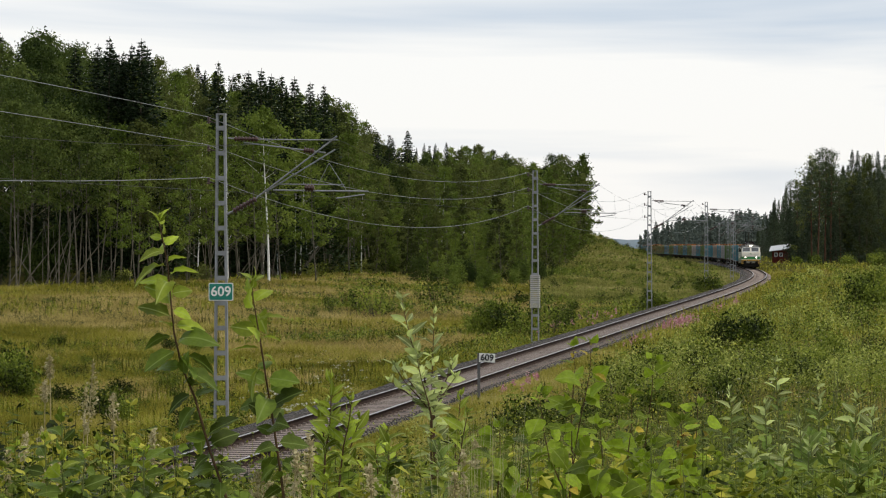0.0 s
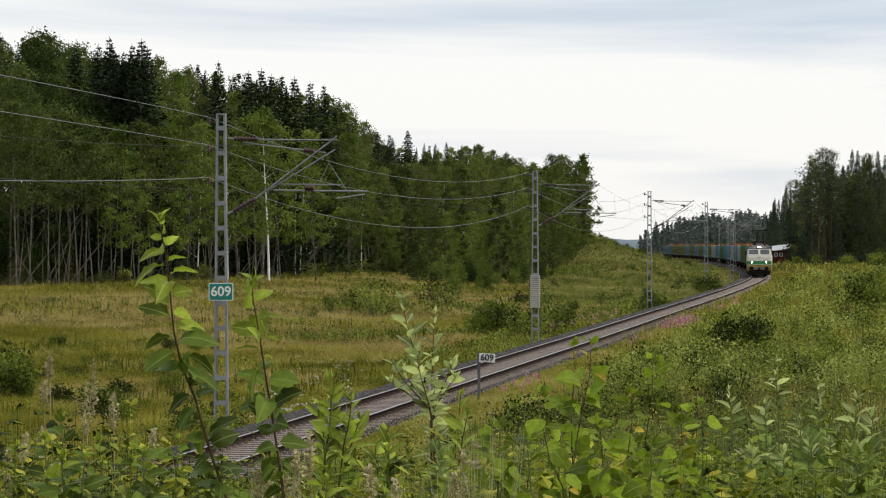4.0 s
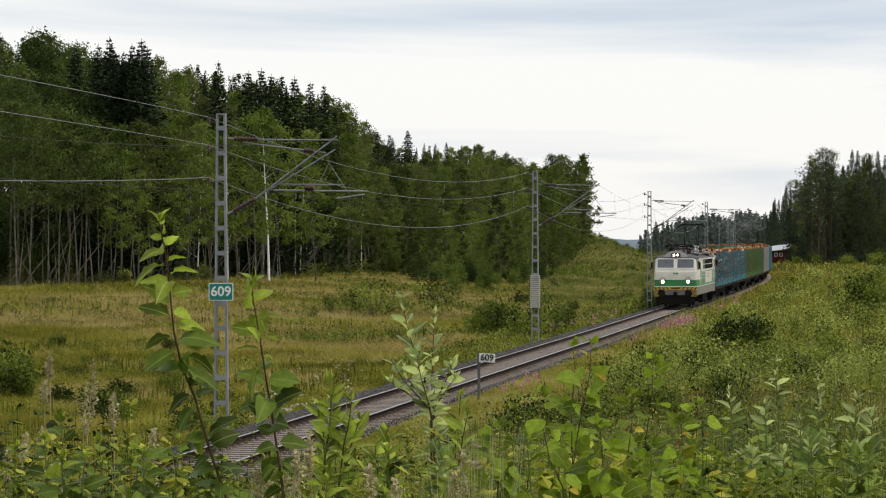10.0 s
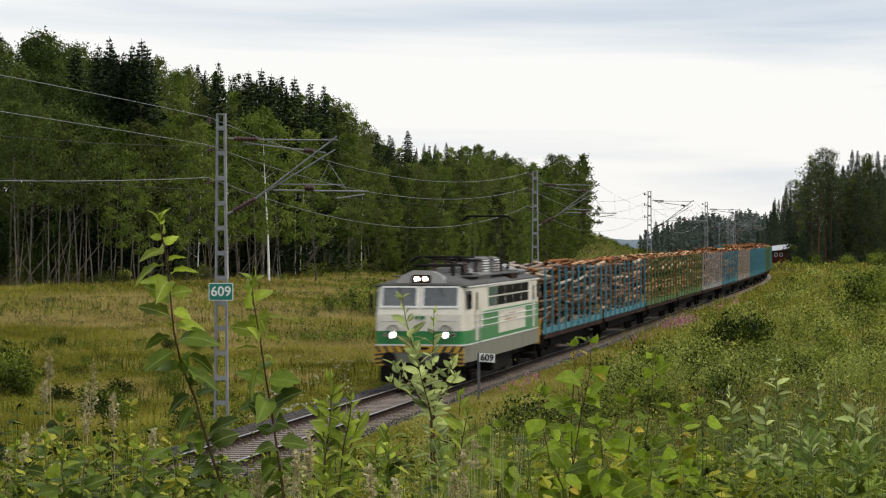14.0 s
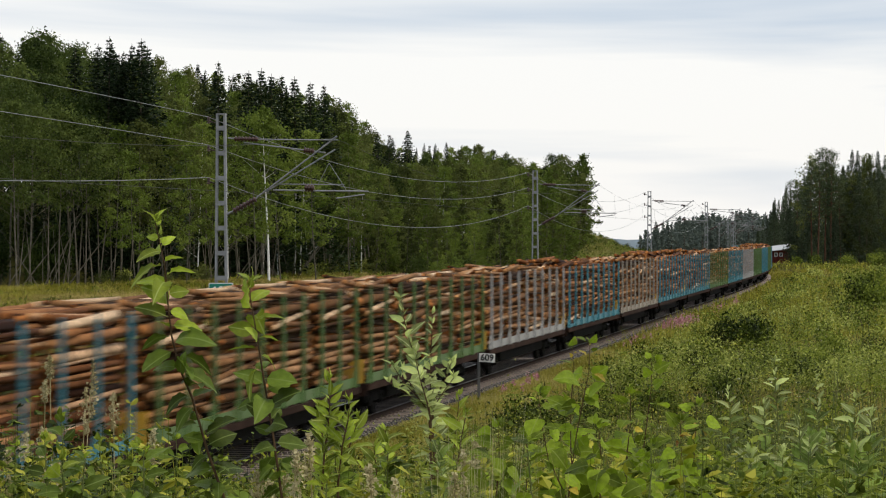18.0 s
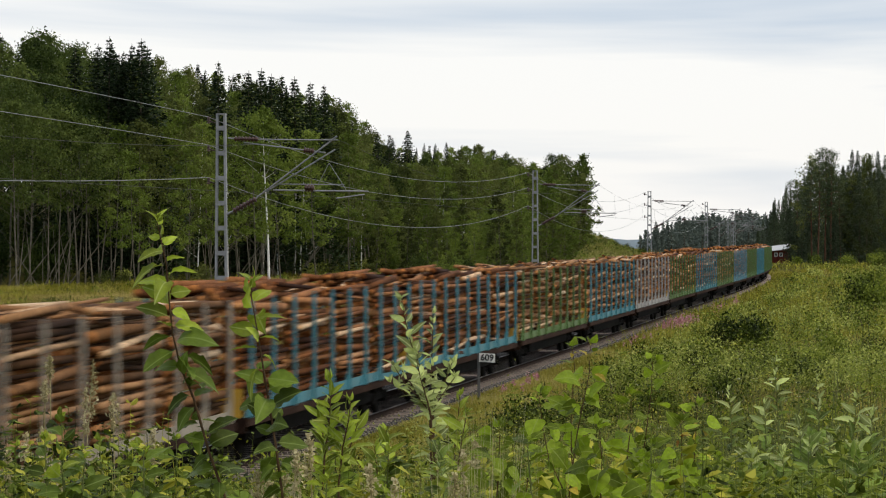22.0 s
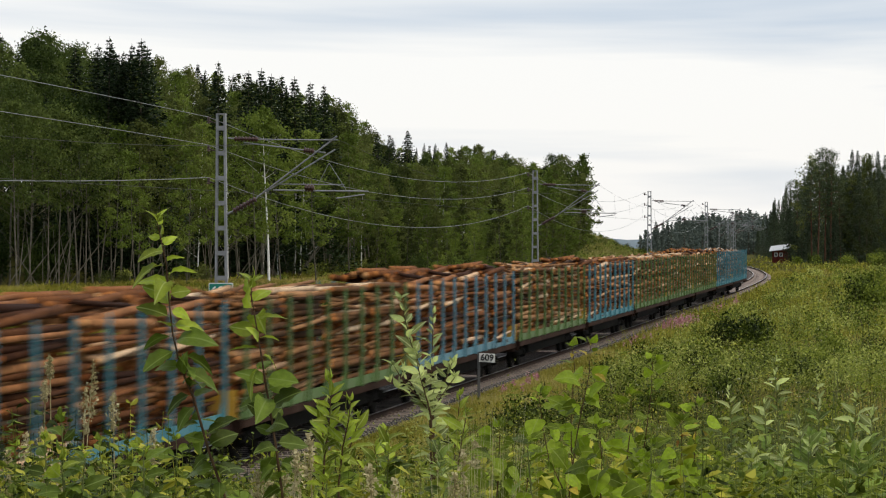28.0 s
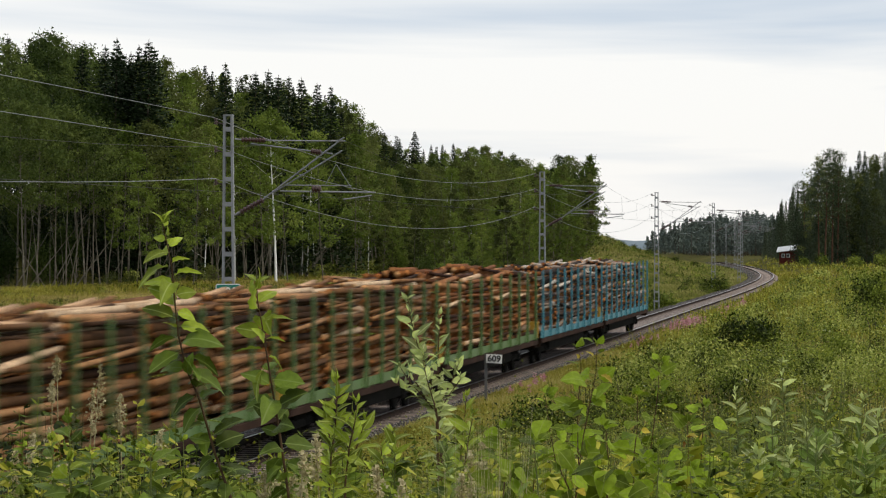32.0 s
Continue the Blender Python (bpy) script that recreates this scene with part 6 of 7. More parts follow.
def meadow():
    rng = np.random.default_rng(60)
    x, y = sown(rng, 130000, 48, 330, -20, 1100)
    q = lateral(x, y)
    edge = np.interp(x, EDGE_X, EDGE_Y)
    dry = wobble(x, y, 0.09, 7.0) + 0.5 * wobble(x, y, 0.4, 3.0) + 0.35 - 1.1 * smooth(-9, -3.5, q) - 0.8 * smooth(300, 390, y) - 1.2 * smooth(-12, 0, y - edge) + 0.12 * rng.normal(0, 1, len(x)) - 0.5 * smooth(165, 100, y) - 0.5 * smooth(110, 20, column(x, y))
    ok = (q < -2.4) & (y < edge + 4)
    sel = ok & (dry > 0.05)
    V, F = blades(rng, x[sel], y[sel], 0.32 + 0.12 * wobble(x[sel], y[sel], 0.9, 2.0), 5, 0.2 * (y[sel] / 120), 0.011 * y[sel] / 90, (0.4, 1.9))
    tagged(new("hay_grass", mesh_np("hay_grass", V, F, M_GRASS)), "tall dry straw-coloured grass of a meadow", "grass", kind="stuff")
    sel = ok & (dry <= 0.05)
    V, F = blades(rng, x[sel], y[sel], np.interp(np.abs(q[sel]), [2.4, 4], [0.2, 0.42]), 5, 0.18 * (y[sel] / 120), 0.014 * y[sel] / 90, (0.2, 1.5))
    tagged(new("green_grass", mesh_np("green_grass", V, F, M_GREENGRASS)), "green grass of a trackside meadow", "grass", kind="stuff")
    x, y = sown(rng, 22000, 66, 420, -20, 1330)
    q = lateral(x, y)
    edge = np.interp(x, EDGE_X, EDGE_Y)
    ok = (q < -2.6) & (y < edge + 2) & ((wobble(x, y, 0.16, 2.0) > 0.12) | (q > -7) | (y > 380))
    x, y, q = x[ok], y[ok], q[ok]
    V, F = leafy(rng, x, y, np.interp(np.abs(q), [2.6, 5], [0.25, 0.55]), 8, 0.07 * y / 90, wide=0.25)
    tagged(new("meadow_herbs", mesh_np("meadow_herbs", V, F, M_HERB)), "leafy green herbs and low willow shoots in the meadow", "herbs", kind="stuff")
    x, y = sown(rng, 4200, 72, 300, -20, 1080)
    q, edge = lateral(x, y), np.interp(x, EDGE_X, EDGE_Y)
    lump = wobble(x, y, 0.16, 2.0) + 0.6 * wobble(x, y, 0.5, 6.0) + 0.5 * smooth(-9, -3.5, q) + 0.5 * smooth(165, 100, y)
    ok = (q < -3.2) & (y < edge) & (lump > 0.3)
    for k, mat, name, label in ((0, M_HERB, "meadow_clumps", "low bright leafy clumps in the meadow"), (1, M_BUSH, "dark_clumps", "low dark leafy clumps in the meadow")):
        sel = ok & (np.arange(len(x)) % 2 == k)
        n = int(sel.sum())
        V, F = clumps(rng, x[sel], y[sel], rng.uniform(0.25, 0.7, n), rng.uniform(0.15, 0.55, n), 44, 0.075 * y[sel] / 110, 0.3)
        tagged(new(name, mesh_np(name, V, F, mat)), label, "herbs", kind="stuff")
    # bank beyond the meadow, left of the far line
    x, y = sown(rng, 26000, 240, 800, 960, 1330)
    q = lateral(x, y)
    ok = (q < -2.6) & (q > -60)
    V, F = blades(rng, x[ok], y[ok], 0.6, 5, 0.5, 0.05 * y[ok] / 300)
    tagged(new("bank_grass", mesh_np("bank_grass", V, F, M_BANK)), "rough green grass on the far bank", "grass", kind="stuff")


meadow()


def slope():
    """The near side of the line: low leafy clumps, willow shoots and grass."""
    rng = np.random.default_rng(70)
    x, y = sown(rng, 34000, 15, 400, -20, 1600)
    q = lateral(x, y)
    ok = (q > 1.25) & ((rng.random(len(x)) < 0.6) | (wobble(x, y, 0.33, 8.0) < 0.1) | (q < 4))
    x, y, q = x[ok], y[ok], q[ok]
    V, F = blades(rng, x, y, np.interp(q, [1.3, 1.7, 2.4, 5], [0.16, 0.24, 0.28, 0.34]), 6, 0.05 + 0.1 * y / 120, 0.003 + 0.007 * y / 90)
    tagged(new("slope_grass", mesh_np("slope_grass", V, F, M_GREENGRASS)), "green grass with seed heads on the near slope", "grass", kind="stuff")
    rng2 = np.random.default_rng(69)
    x2, y2 = sown(rng2, 14000, 16, 400, 760, 1600)
    ok = (lateral(x2, y2) > 2.0) & ((wobble(x2, y2, 0.33, 8.0) < -0.05) | (wobble(x2, y2, 0.35, 12.0) > 0.5))
    V, F = blades(rng2, x2[ok], y2[ok], 0.5, 4, 0.06 + 0.08 * y2[ok] / 100, 0.003 + 0.007 * y2[ok] / 90, (0.1, 0.9))
    tagged(new("seeding_grass", mesh_np("seeding_grass", V, F, M_GRASS)), "tan seeding grass scattered on the slope", "grass", kind="stuff")
    # dense verge beside the ballast
    s, q = 1 / rng.uniform(1 / 430, 1 / 48, 15000), 1.3 + 2.6 * rng.random(15000) ** 1.5
    x, y = np.interp(s, TY, TX) + q, s - 0.15 * q
    V, F = blades(rng, x, y, np.interp(q, [1.3, 2.2], [0.13, 0.3]), 5, 0.04 + 0.05 * y / 120, 0.005 + 0.010 * y / 90)
    tagged(new("verge_grass", mesh_np("verge_grass", V, F, M_GREENGRASS)), "short green grass along the ballast shoulder", "grass", kind="stuff")
    for seed, count, mat, name, label, keep in ((71, 4600, M_HERB, "slope_herbs", "dense leafy yellow-green herbs on the near slope", lambda w: w > 0.02),
                                                (72, 3600, M_SHRUB, "willow_scrub", "low green willow scrub on the near slope", lambda w: w < 0.0)):
        rng = np.random.default_rng(seed)
        x, y = sown(rng, count, 16, 420, -20, 1600)
        q = lateral(x, y)
        ok = (q > 2.2) & keep(wobble(x, y, 0.23, 5.0)) & (wobble(x, y, 0.33, 8.0) + 0.25 * wobble(x, y, 1.1, 3.0) > np.interp(q, [2.2, 6, 14], [0.25, 0.0, -0.12]))
        x, y, q = x[ok], y[ok], q[ok]
        grow = np.interp(q, [1.7, 5], [0.45, 1.0]) * np.interp(y, [16, 45], [0.6, 1.0])
        size = np.interp(y, [16, 60, 150, 420], [0.045, 0.062, 0.115, 0.28])
        V, F = clumps(rng, x, y, rng.uniform(0.25, 0.7, len(x)) * np.interp(y, [16, 150, 420], [0.8, 1.3, 2.4]), (0.25 + 1.1 * rng.random(len(x)) ** 1.6) * grow, 84, size, 0.27 if mat is M_SHRUB else 0.33)
        tagged(new(name, mesh_np(name, V, F, mat)), label, "herbs", kind="stuff")
    rng = np.random.default_rng(73)
    x, y = sown(rng, 5200, 14, 260, -20, 1600)
    q = lateral(x, y)
    ok = (q > 3.5) & (wobble(x, y, 0.25, 5.0) > -0.1)
    V, F = leafy(rng, x[ok], y[ok], 0.9 * np.interp(y[ok], [10, 60], [0.65, 1.0]), 16, np.interp(y[ok], [10, 60, 400], [0.06, 0.085, 0.34]), wide=0.2)
    tagged(new("willow_shoots", mesh_np("willow_shoots", V, F, M_SHRUB)), "upright grey-green willow shoots on the slope", "shrubs", kind="stuff")
    # the far side: scrub up to the wood and along the far bank
    rng = np.random.default_rng(74)
    x, y = sown(rng, 5200, 120, 640, 420, 1330)
    q = lateral(x, y)
    edge = np.interp(x, EDGE_X, EDGE_Y)
    ok = (q < -2.8) & (y < edge + 3) & ((y > 330) | (q > -7) | (wobble(x, y, 0.16, 2.0) > 0.35))
    x, y, q = x[ok], y[ok], q[ok]
    V, F = clumps(rng, x, y, rng.uniform(0.3, 0.7, len(x)) * np.interp(y, [120, 500], [1.0, 2.0]), rng.uniform(0.25, 0.8, len(x)) * np.interp(q, [-6, -2.8], [1.0, 0.4]), 36, np.interp(y, [120, 500], [0.12, 0.4]), 0.3)
    tagged(new("bank_scrub", mesh_np("bank_scrub", V, F, M_BUSH)), "green scrub on the far bank and before the wood", "shrubs", kind="stuff")


slope()


def far_slope():
    """Rough growth on the near side of the line far off, towards the right-hand wood."""
    rng = np.random.default_rng(75)
    x, y = sown(rng, 8000, 105, 620, 1100, 1640)
    q = lateral(x, y)
    ok = (q > 1.6) & (rng.random(len(x)) < smooth(105, 190, y)) & (wobble(x, y, 0.22, 1.5) > -0.25)
    V, F = leafy(rng, x[ok], y[ok], 0.65, 7, 0.085 * y[ok] / 150, wide=0.28)
    tagged(new("far_herbs", mesh_np("far_herbs", V, F, M_HERB)), "rough green herbs by the far bend", "herbs", kind="stuff")
    x, y = sown(rng, 9000, 105, 620, 1100, 1640)
    ok = (lateral(x, y) > 1.5) & (rng.random(len(x)) < smooth(105, 190, y))
    V, F = blades(rng, x[ok], y[ok], 0.6, 4, 0.3, 0.03 * y[ok] / 150)
    tagged(new("far_grass", mesh_np("far_grass", V, F, M_GREENGRASS)), "rough yellow-green grass by the far bend", "grass", kind="stuff")

    # rounded willow and sallow scrub, small near the camera, larger far off
    for seed, n, d0, d1, c0, r0, r1, h0, h1, mat, name, label in (
            (76, 420, 85, 430, 1060, 0.6, 1.5, 0.5, 1.3, M_BUSH, "sallow_scrub", "rounded dark green sallow scrub on the slope"),
            (77, 420, 85, 430, 1060, 0.5, 1.4, 0.4, 1.2, M_SHRUB, "pale_scrub", "rounded pale green willow scrub on the slope"),
            (78, 260, 19, 62, 760, 0.25, 0.7, 0.35, 0.85, M_BUSH, "sallow_shoots", "leafy dark green sallow clumps below the camera"),
            (79, 300, 19, 62, 760, 0.25, 0.7, 0.35, 0.85, M_SHRUB, "pale_shoots", "leafy pale green willow clumps below the camera")):
        rng = np.random.default_rng(seed)
        x, y = sown(rng, n, d0, d1, c0, 1640)
        ok = lateral(x, y) > (4.0 if d0 > 60 else 3.0)
        x, y = x[ok], y[ok]
        k = rng.random(len(x)) ** 1.5
        V, F = clumps(rng, x, y, r0 + (r1 - r0) * k, h0 + (h1 - h0) * k, 130, np.interp(y, [19, 60, 150, 430], [0.045, 0.075, 0.15, 0.34]), 0.28)
        tagged(new(name, mesh_np(name, V, F, mat)), label, "shrubs", kind="stuff")


far_slope()


def flowers():
    rng = np.random.default_rng(80)
    for name, mat, label, spots, size in (
            ("fireweed", M_FIREWEED, "pink flowering fireweed beside the rails", ((1165, 152, 28, 3.0, 150), (1195, 160, 22, 4.0, 130), (1215, 158, 18, 3.0, 60), (1262, 190, 25, 6.0, 40), (1110, 135, 40, 5.0, 26), (880, 92, 14, 1.2, 16), (925, 95, 30, 2.0, 14), (1290, 205, 20, 6, 30), (970, 165, 30, 8.0, 22), (1060, 185, 40, 8, 30), (505, 66, 18, 1.5, 8)), 0.05),
            ("white_flowers", M_WHITEFLOWER, "small white umbel flowers in the grass", ((480, 90, 40, 5.0, 60), (590, 110, 60, 9.0, 50), (1250, 75, 240, 20, 30), (1450, 95, 200, 30, 40), (520, 84, 30, 2.0, 40)), 0.018)):
        xs, ys = [], []
        for c, d, dc, dd, n in spots:
            yy = d + rng.normal(0, dd, n)
            xs.append((c + rng.normal(0, dc, n) * 0.6 - 784) * yy / F_LENS)
            ys.append(yy)
        x, y = np.concatenate(xs), np.concatenate(ys)
        q = lateral(x, y)
        ok = (np.abs(q) > 2.3)
        x, y = x[ok], y[ok]
        n = len(x)
        base = ground_z(x, y)
        if name == "fireweed":
            k = 12
            h = rng.uniform(0.3, 0.65, n)
            c = np.stack([np.repeat(x, k), np.repeat(y, k), np.repeat(base, k) + np.repeat(h, k) * rng.uniform(0.55, 1.0, n * k)], -1)
            V, F = cloud(rng, c, 2, 0.03, 0.075)
        else:
            k = 5
            c = np.stack([np.repeat(x, k) + rng.normal(0, 0.05, n * k), np.repeat(y, k) + rng.normal(0, 0.05, n * k), np.repeat(base + rng.uniform(0.3, 0.6, n), k)], -1)
            V, F = cloud(rng, c, 2, 0.01, 0.045, 0.3)
        tagged(new(name, mesh_np(name, V, F, mat)), label, "flowers", kind="stuff")


flowers()


# ---- hut by the far bend ----
M_REDWALL = surface("red_ochre_boards", [(0.2, (0.075, 0.018, 0.015)), (0.5, (0.125, 0.028, 0.022)), (0.85, (0.17, 0.045, 0.035))], 1.0, 9.0, 0.85)
M_TIN = surface("pale_tin_roof", [(0.2, (0.42, 0.43, 0.44)), (0.8, (0.58, 0.59, 0.60))], 1.0, 9.0, 0.45, 0.3)


def hut():
    y = 520.0
    x = (1381 - 784) * y / F_LENS
    h = thing("trackside_hut", Matrix.Translation((x, y, 1.2)) @ Matrix.Rotation(radians(-14), 4, "Z"), "small red wooden hut with a pale sloping tin roof", "hut")
    for i in range(12):
        x0 = -1.35 + i * 0.225
        slab("wall_board", M_REDWALL, h, x0, x0 + 0.215, -1.03, -1.0, -0.3, 2.2)
    slab("wall", M_REDWALL, h, -1.34, 1.34, -1.0, 1.0, -0.3, 2.2)
    for x0 in (-0.95, -0.05):
        fr = slab("window_frame", M_SIGNWHITE, h, x0, x0 + 0.62, -1.06, -1.01, 0.95, 1.65)
        slab("pane", M_GLASS, fr, x0 + 0.12, x0 + 0.5, -1.07, -1.04, 1.07, 1.53)
    slab("door", M_REDWALL, h, 0.75, 1.3, -1.055, -1.02, -0.2, 1.75, 0.01)
    bm = bmesh.new()
    box(bm, -1.85, 1.85, -1.7, 1.4, 0, 0.1, 0.0, pose(0, 0, 2.55, 17, -7, 0))
    part("roof", bm, M_TIN, h, "pale sloping tin roof")


hut()


# ---- saplings and tall herbs right before the camera ----
def leaf_material(name, top, rib, trans=0.3, rough=0.42):
    def build(n, l, p):
        a, b = noise_node(n, l, 3.0, 3), noise_node(n, l, 28.0, 3)
        info = n.new("ShaderNodeObjectInfo")
        r = ramp_node(n, l, info.outputs["Random"], [(0.0, tuple(v * 0.4 for v in top)), (0.55, top), (1.0, tuple(min(1, v * 1.5) for v in top))])
        f = ramp_node(n, l, a.outputs["Fac"], [(0.35, (0.75,) * 3), (0.65, (1.1,) * 3)])
        c = mix_node(n, l, r.outputs["Color"], f.outputs["Color"], 1.0, "MULTIPLY")
        # pale midrib
        tc, sep = n.new("ShaderNodeTexCoord"), n.new("ShaderNodeSeparateXYZ")
        l.new(tc.outputs["Object"], sep.inputs[0])
        ab = n.new("ShaderNodeMath")
        ab.operation = "ABSOLUTE"
        l.new(sep.outputs["X"], ab.inputs[0])
        rr = ramp_node(n, l, ab.outputs[0], [(0.0, (1, 1, 1)), (0.03, (0, 0, 0))])
        c = mix_node(n, l, c, rib, rr.outputs["Color"])
        l.new(c, p.inputs["Base Color"])
        p.inputs["Roughness"].default_value = rough
        p.inputs["Specular IOR Level"].default_value = 0.15
        bn = n.new("ShaderNodeBump")
        bn.inputs["Strength"].default_value, bn.inputs["Distance"].default_value = 0.25, 0.02
        l.new(b.outputs["Fac"], bn.inputs["Height"])
        l.new(bn.outputs["Normal"], p.inputs["Normal"])
        tr, ms = n.new("ShaderNodeBsdfTranslucent"), n.new("ShaderNodeMixShader")
        l.new(c, tr.inputs["Color"])
        ms.inputs[0].default_value = trans
        l.new(p.outputs[0], ms.inputs[1])
        l.new(tr.outputs[0], ms.inputs[2])
        l.new(ms.outputs[0], n["Material Output"].inputs["Surface"])
    return material(name, build)


ML_FRESH = leaf_material("fresh_young_leaf", (0.30, 0.38, 0.035), (0.38, 0.44, 0.13), 0.42)
ML_GREEN = leaf_material("green_sallow_leaf", (0.13, 0.19, 0.022), (0.22, 0.29, 0.08), 0.4)
ML_WILLOW = leaf_material("grey_green_willow_leaf", (0.44, 0.51, 0.17), (0.5, 0.56, 0.28), 0.42)
ML_SAGE = leaf_material("sage_green_willow_leaf", (0.19, 0.27, 0.05), (0.28, 0.35, 0.12), 0.42)
ML_ASPEN = leaf_material("aspen_leaf", (0.235, 0.33, 0.02), (0.31, 0.38, 0.08), 0.5)
ML_YELLOW = leaf_material("yellowing_leaf", (0.46, 0.36, 0.04), (0.5, 0.36, 0.1), 0.4)
ML_BROWN = leaf_material("orange_brown_leaf", (0.33, 0.15, 0.02), (0.3, 0.16, 0.05), 0.3)
M_STEM = surface("reddish_green_stem", [(0.2, (0.045, 0.025, 0.018)), (0.8, (0.11, 0.07, 0.035))], 3.0, 40.0, 0.6)
M_GREENSTEM = surface("green_stem", [(0.2, (0.07, 0.09, 0.025)), (0.8, (0.16, 0.18, 0.06))], 3.0, 40.0, 0.6)
M_PLUME = foliage("cream_grass_plume", (0.30, 0.26, 0.12), (0.47, 0.41, 0.23), (0.62, 0.56, 0.36), 8.0, 0.35, 0.8)


def leaf_mesh(name, wide, bend, fold, mat, tip=0.75, wave=0.03, stalk=0.12, twist=0.0):
    """A stalked leaf of blade length 1 along +Y, folded at the midrib, bent and twisted to its tip."""
    n, V, F = 10, [], []
    for i in range(n):
        t = i / (n - 1)
        w = wide * math.sin(math.pi * t ** tip) ** 0.8 if 0 < t < 1 else 0.008
        z = -bend * t * t
        wv = wave * math.sin(i * 2.2)
        c, s = math.cos(twist * t), math.sin(twist * t)
        for k, up in ((-1.0, 1.0 + wv * 9), (-0.5, 0.35), (0.0, 0.0), (0.5, 0.35), (1.0, 1.0 - wv * 9)):
            a, b = w * k, fold * w * up
            V.append((a * c - b * s, t + stalk - 0.02 * abs(k), z + a * s + b * c))
    for i in range(n - 1):
        for k in range(4):
            a = i * 5 + k
            F.append((a, a + 1, a + 6, a + 5))
    k = len(V)
    V += [(-0.012, 0, 0), (0.012, 0, 0), (0.01, stalk + 0.02, 0.004), (-0.01, stalk + 0.02, 0.004)]
    F.append((k, k + 1, k + 2, k + 3))
    return mesh_np(name, V, np.array(F), mat, smooth=True)


LEAF = {"sallow": [leaf_mesh("leaf", w, b, f, ML_GREEN, 0.78, 0.05, 0.14, tw) for w, b, f, tw in ((0.34, 0.15, 0.25, 0.2), (0.38, 0.35, 0.15, -0.3), (0.31, 0.5, 0.35, 0.5), (0.36, 0.7, 0.2, -0.5))],
        "fresh": [leaf_mesh("leaf", w, b, f, ML_FRESH, 0.78, 0.05, 0.14, tw) for w, b, f, tw in ((0.32, 0.2, 0.25, 0.3), (0.36, 0.5, 0.15, -0.4), (0.28, 0.7, 0.4, 0.5))],
        "willow": [leaf_mesh("leaf", w, b, f, ML_WILLOW, 0.8, 0.02, 0.06, tw) for w, b, f, tw in ((0.18, 0.12, 0.3, 0.3), (0.23, 0.35, 0.25, -0.5), (0.16, 0.5, 0.4, 0.8), (0.21, 0.2, 0.2, 0.1))],
        "sage": [leaf_mesh("leaf", w, b, f, ML_SAGE, 0.8, 0.03, 0.08, tw) for w, b, f, tw in ((0.24, 0.15, 0.25, 0.3), (0.29, 0.35, 0.2, -0.4), (0.21, 0.5, 0.3, 0.5))],
        "slim": [leaf_mesh("leaf", w, b, f, ML_FRESH, 0.8, 0.03, 0.08, tw) for w, b, f, tw in ((0.17, 0.15, 0.3, 0.3), (0.22, 0.35, 0.25, -0.4), (0.19, 0.5, 0.3, 0.5))],
        "aspen": [leaf_mesh("leaf", w, b, f, ML_ASPEN, 0.6, 0.05, st, tw) for w, b, f, st, tw in ((0.42, 0.12, 0.12, 0.35, 0.2), (0.47, 0.3, 0.08, 0.5, -0.3), (0.38, 0.1, 0.25, 0.25, 0.5), (0.45, 0.5, 0.1, 0.6, 0.0))],
        "yellow": [leaf_mesh("leaf", 0.40, 0.3, 0.2, ML_YELLOW, 0.6, 0.06, 0.5)], "brown": [leaf_mesh("leaf", 0.40, 0.45, 0.3, ML_BROWN, 0.6, 0.08, 0.4)]}


def sight(c, r, y):
    """The place at distance y that lies in the given column and row of the fan of sight."""
    return Vector(((c - 784) * y / F_LENS, y, EYE[2] + (432.6 - r) * y / F_LENS))


def stem_curve(pts, y):
    out = [sight(c, r, y) for c, r in pts]
    low = out[-1]
    base = Vector((low.x + 0.02, y + 0.05, gz(low.x, y) - 0.03))
    return out[::-1], base


def put_leaf(rng, plant, kind, p, direction, length, roll=0.0):
    d = Vector(direction).normalized()
    n = Vector((rng.uniform(-0.8, 0.8) + roll, rng.uniform(-1.0, 0.15), rng.uniform(0.15, 1.0)))
    s = d.cross(n).normalized()
    n = s.cross(d)
    m = Matrix((s, d, n)).transposed().to_4x4()
    me = LEAF[kind][rng.randrange(len(LEAF[kind]))]
    return child("leaf", me, plant, Matrix.Translation(p) @ m @ Matrix.Scale(length, 4))


SWAYING = []


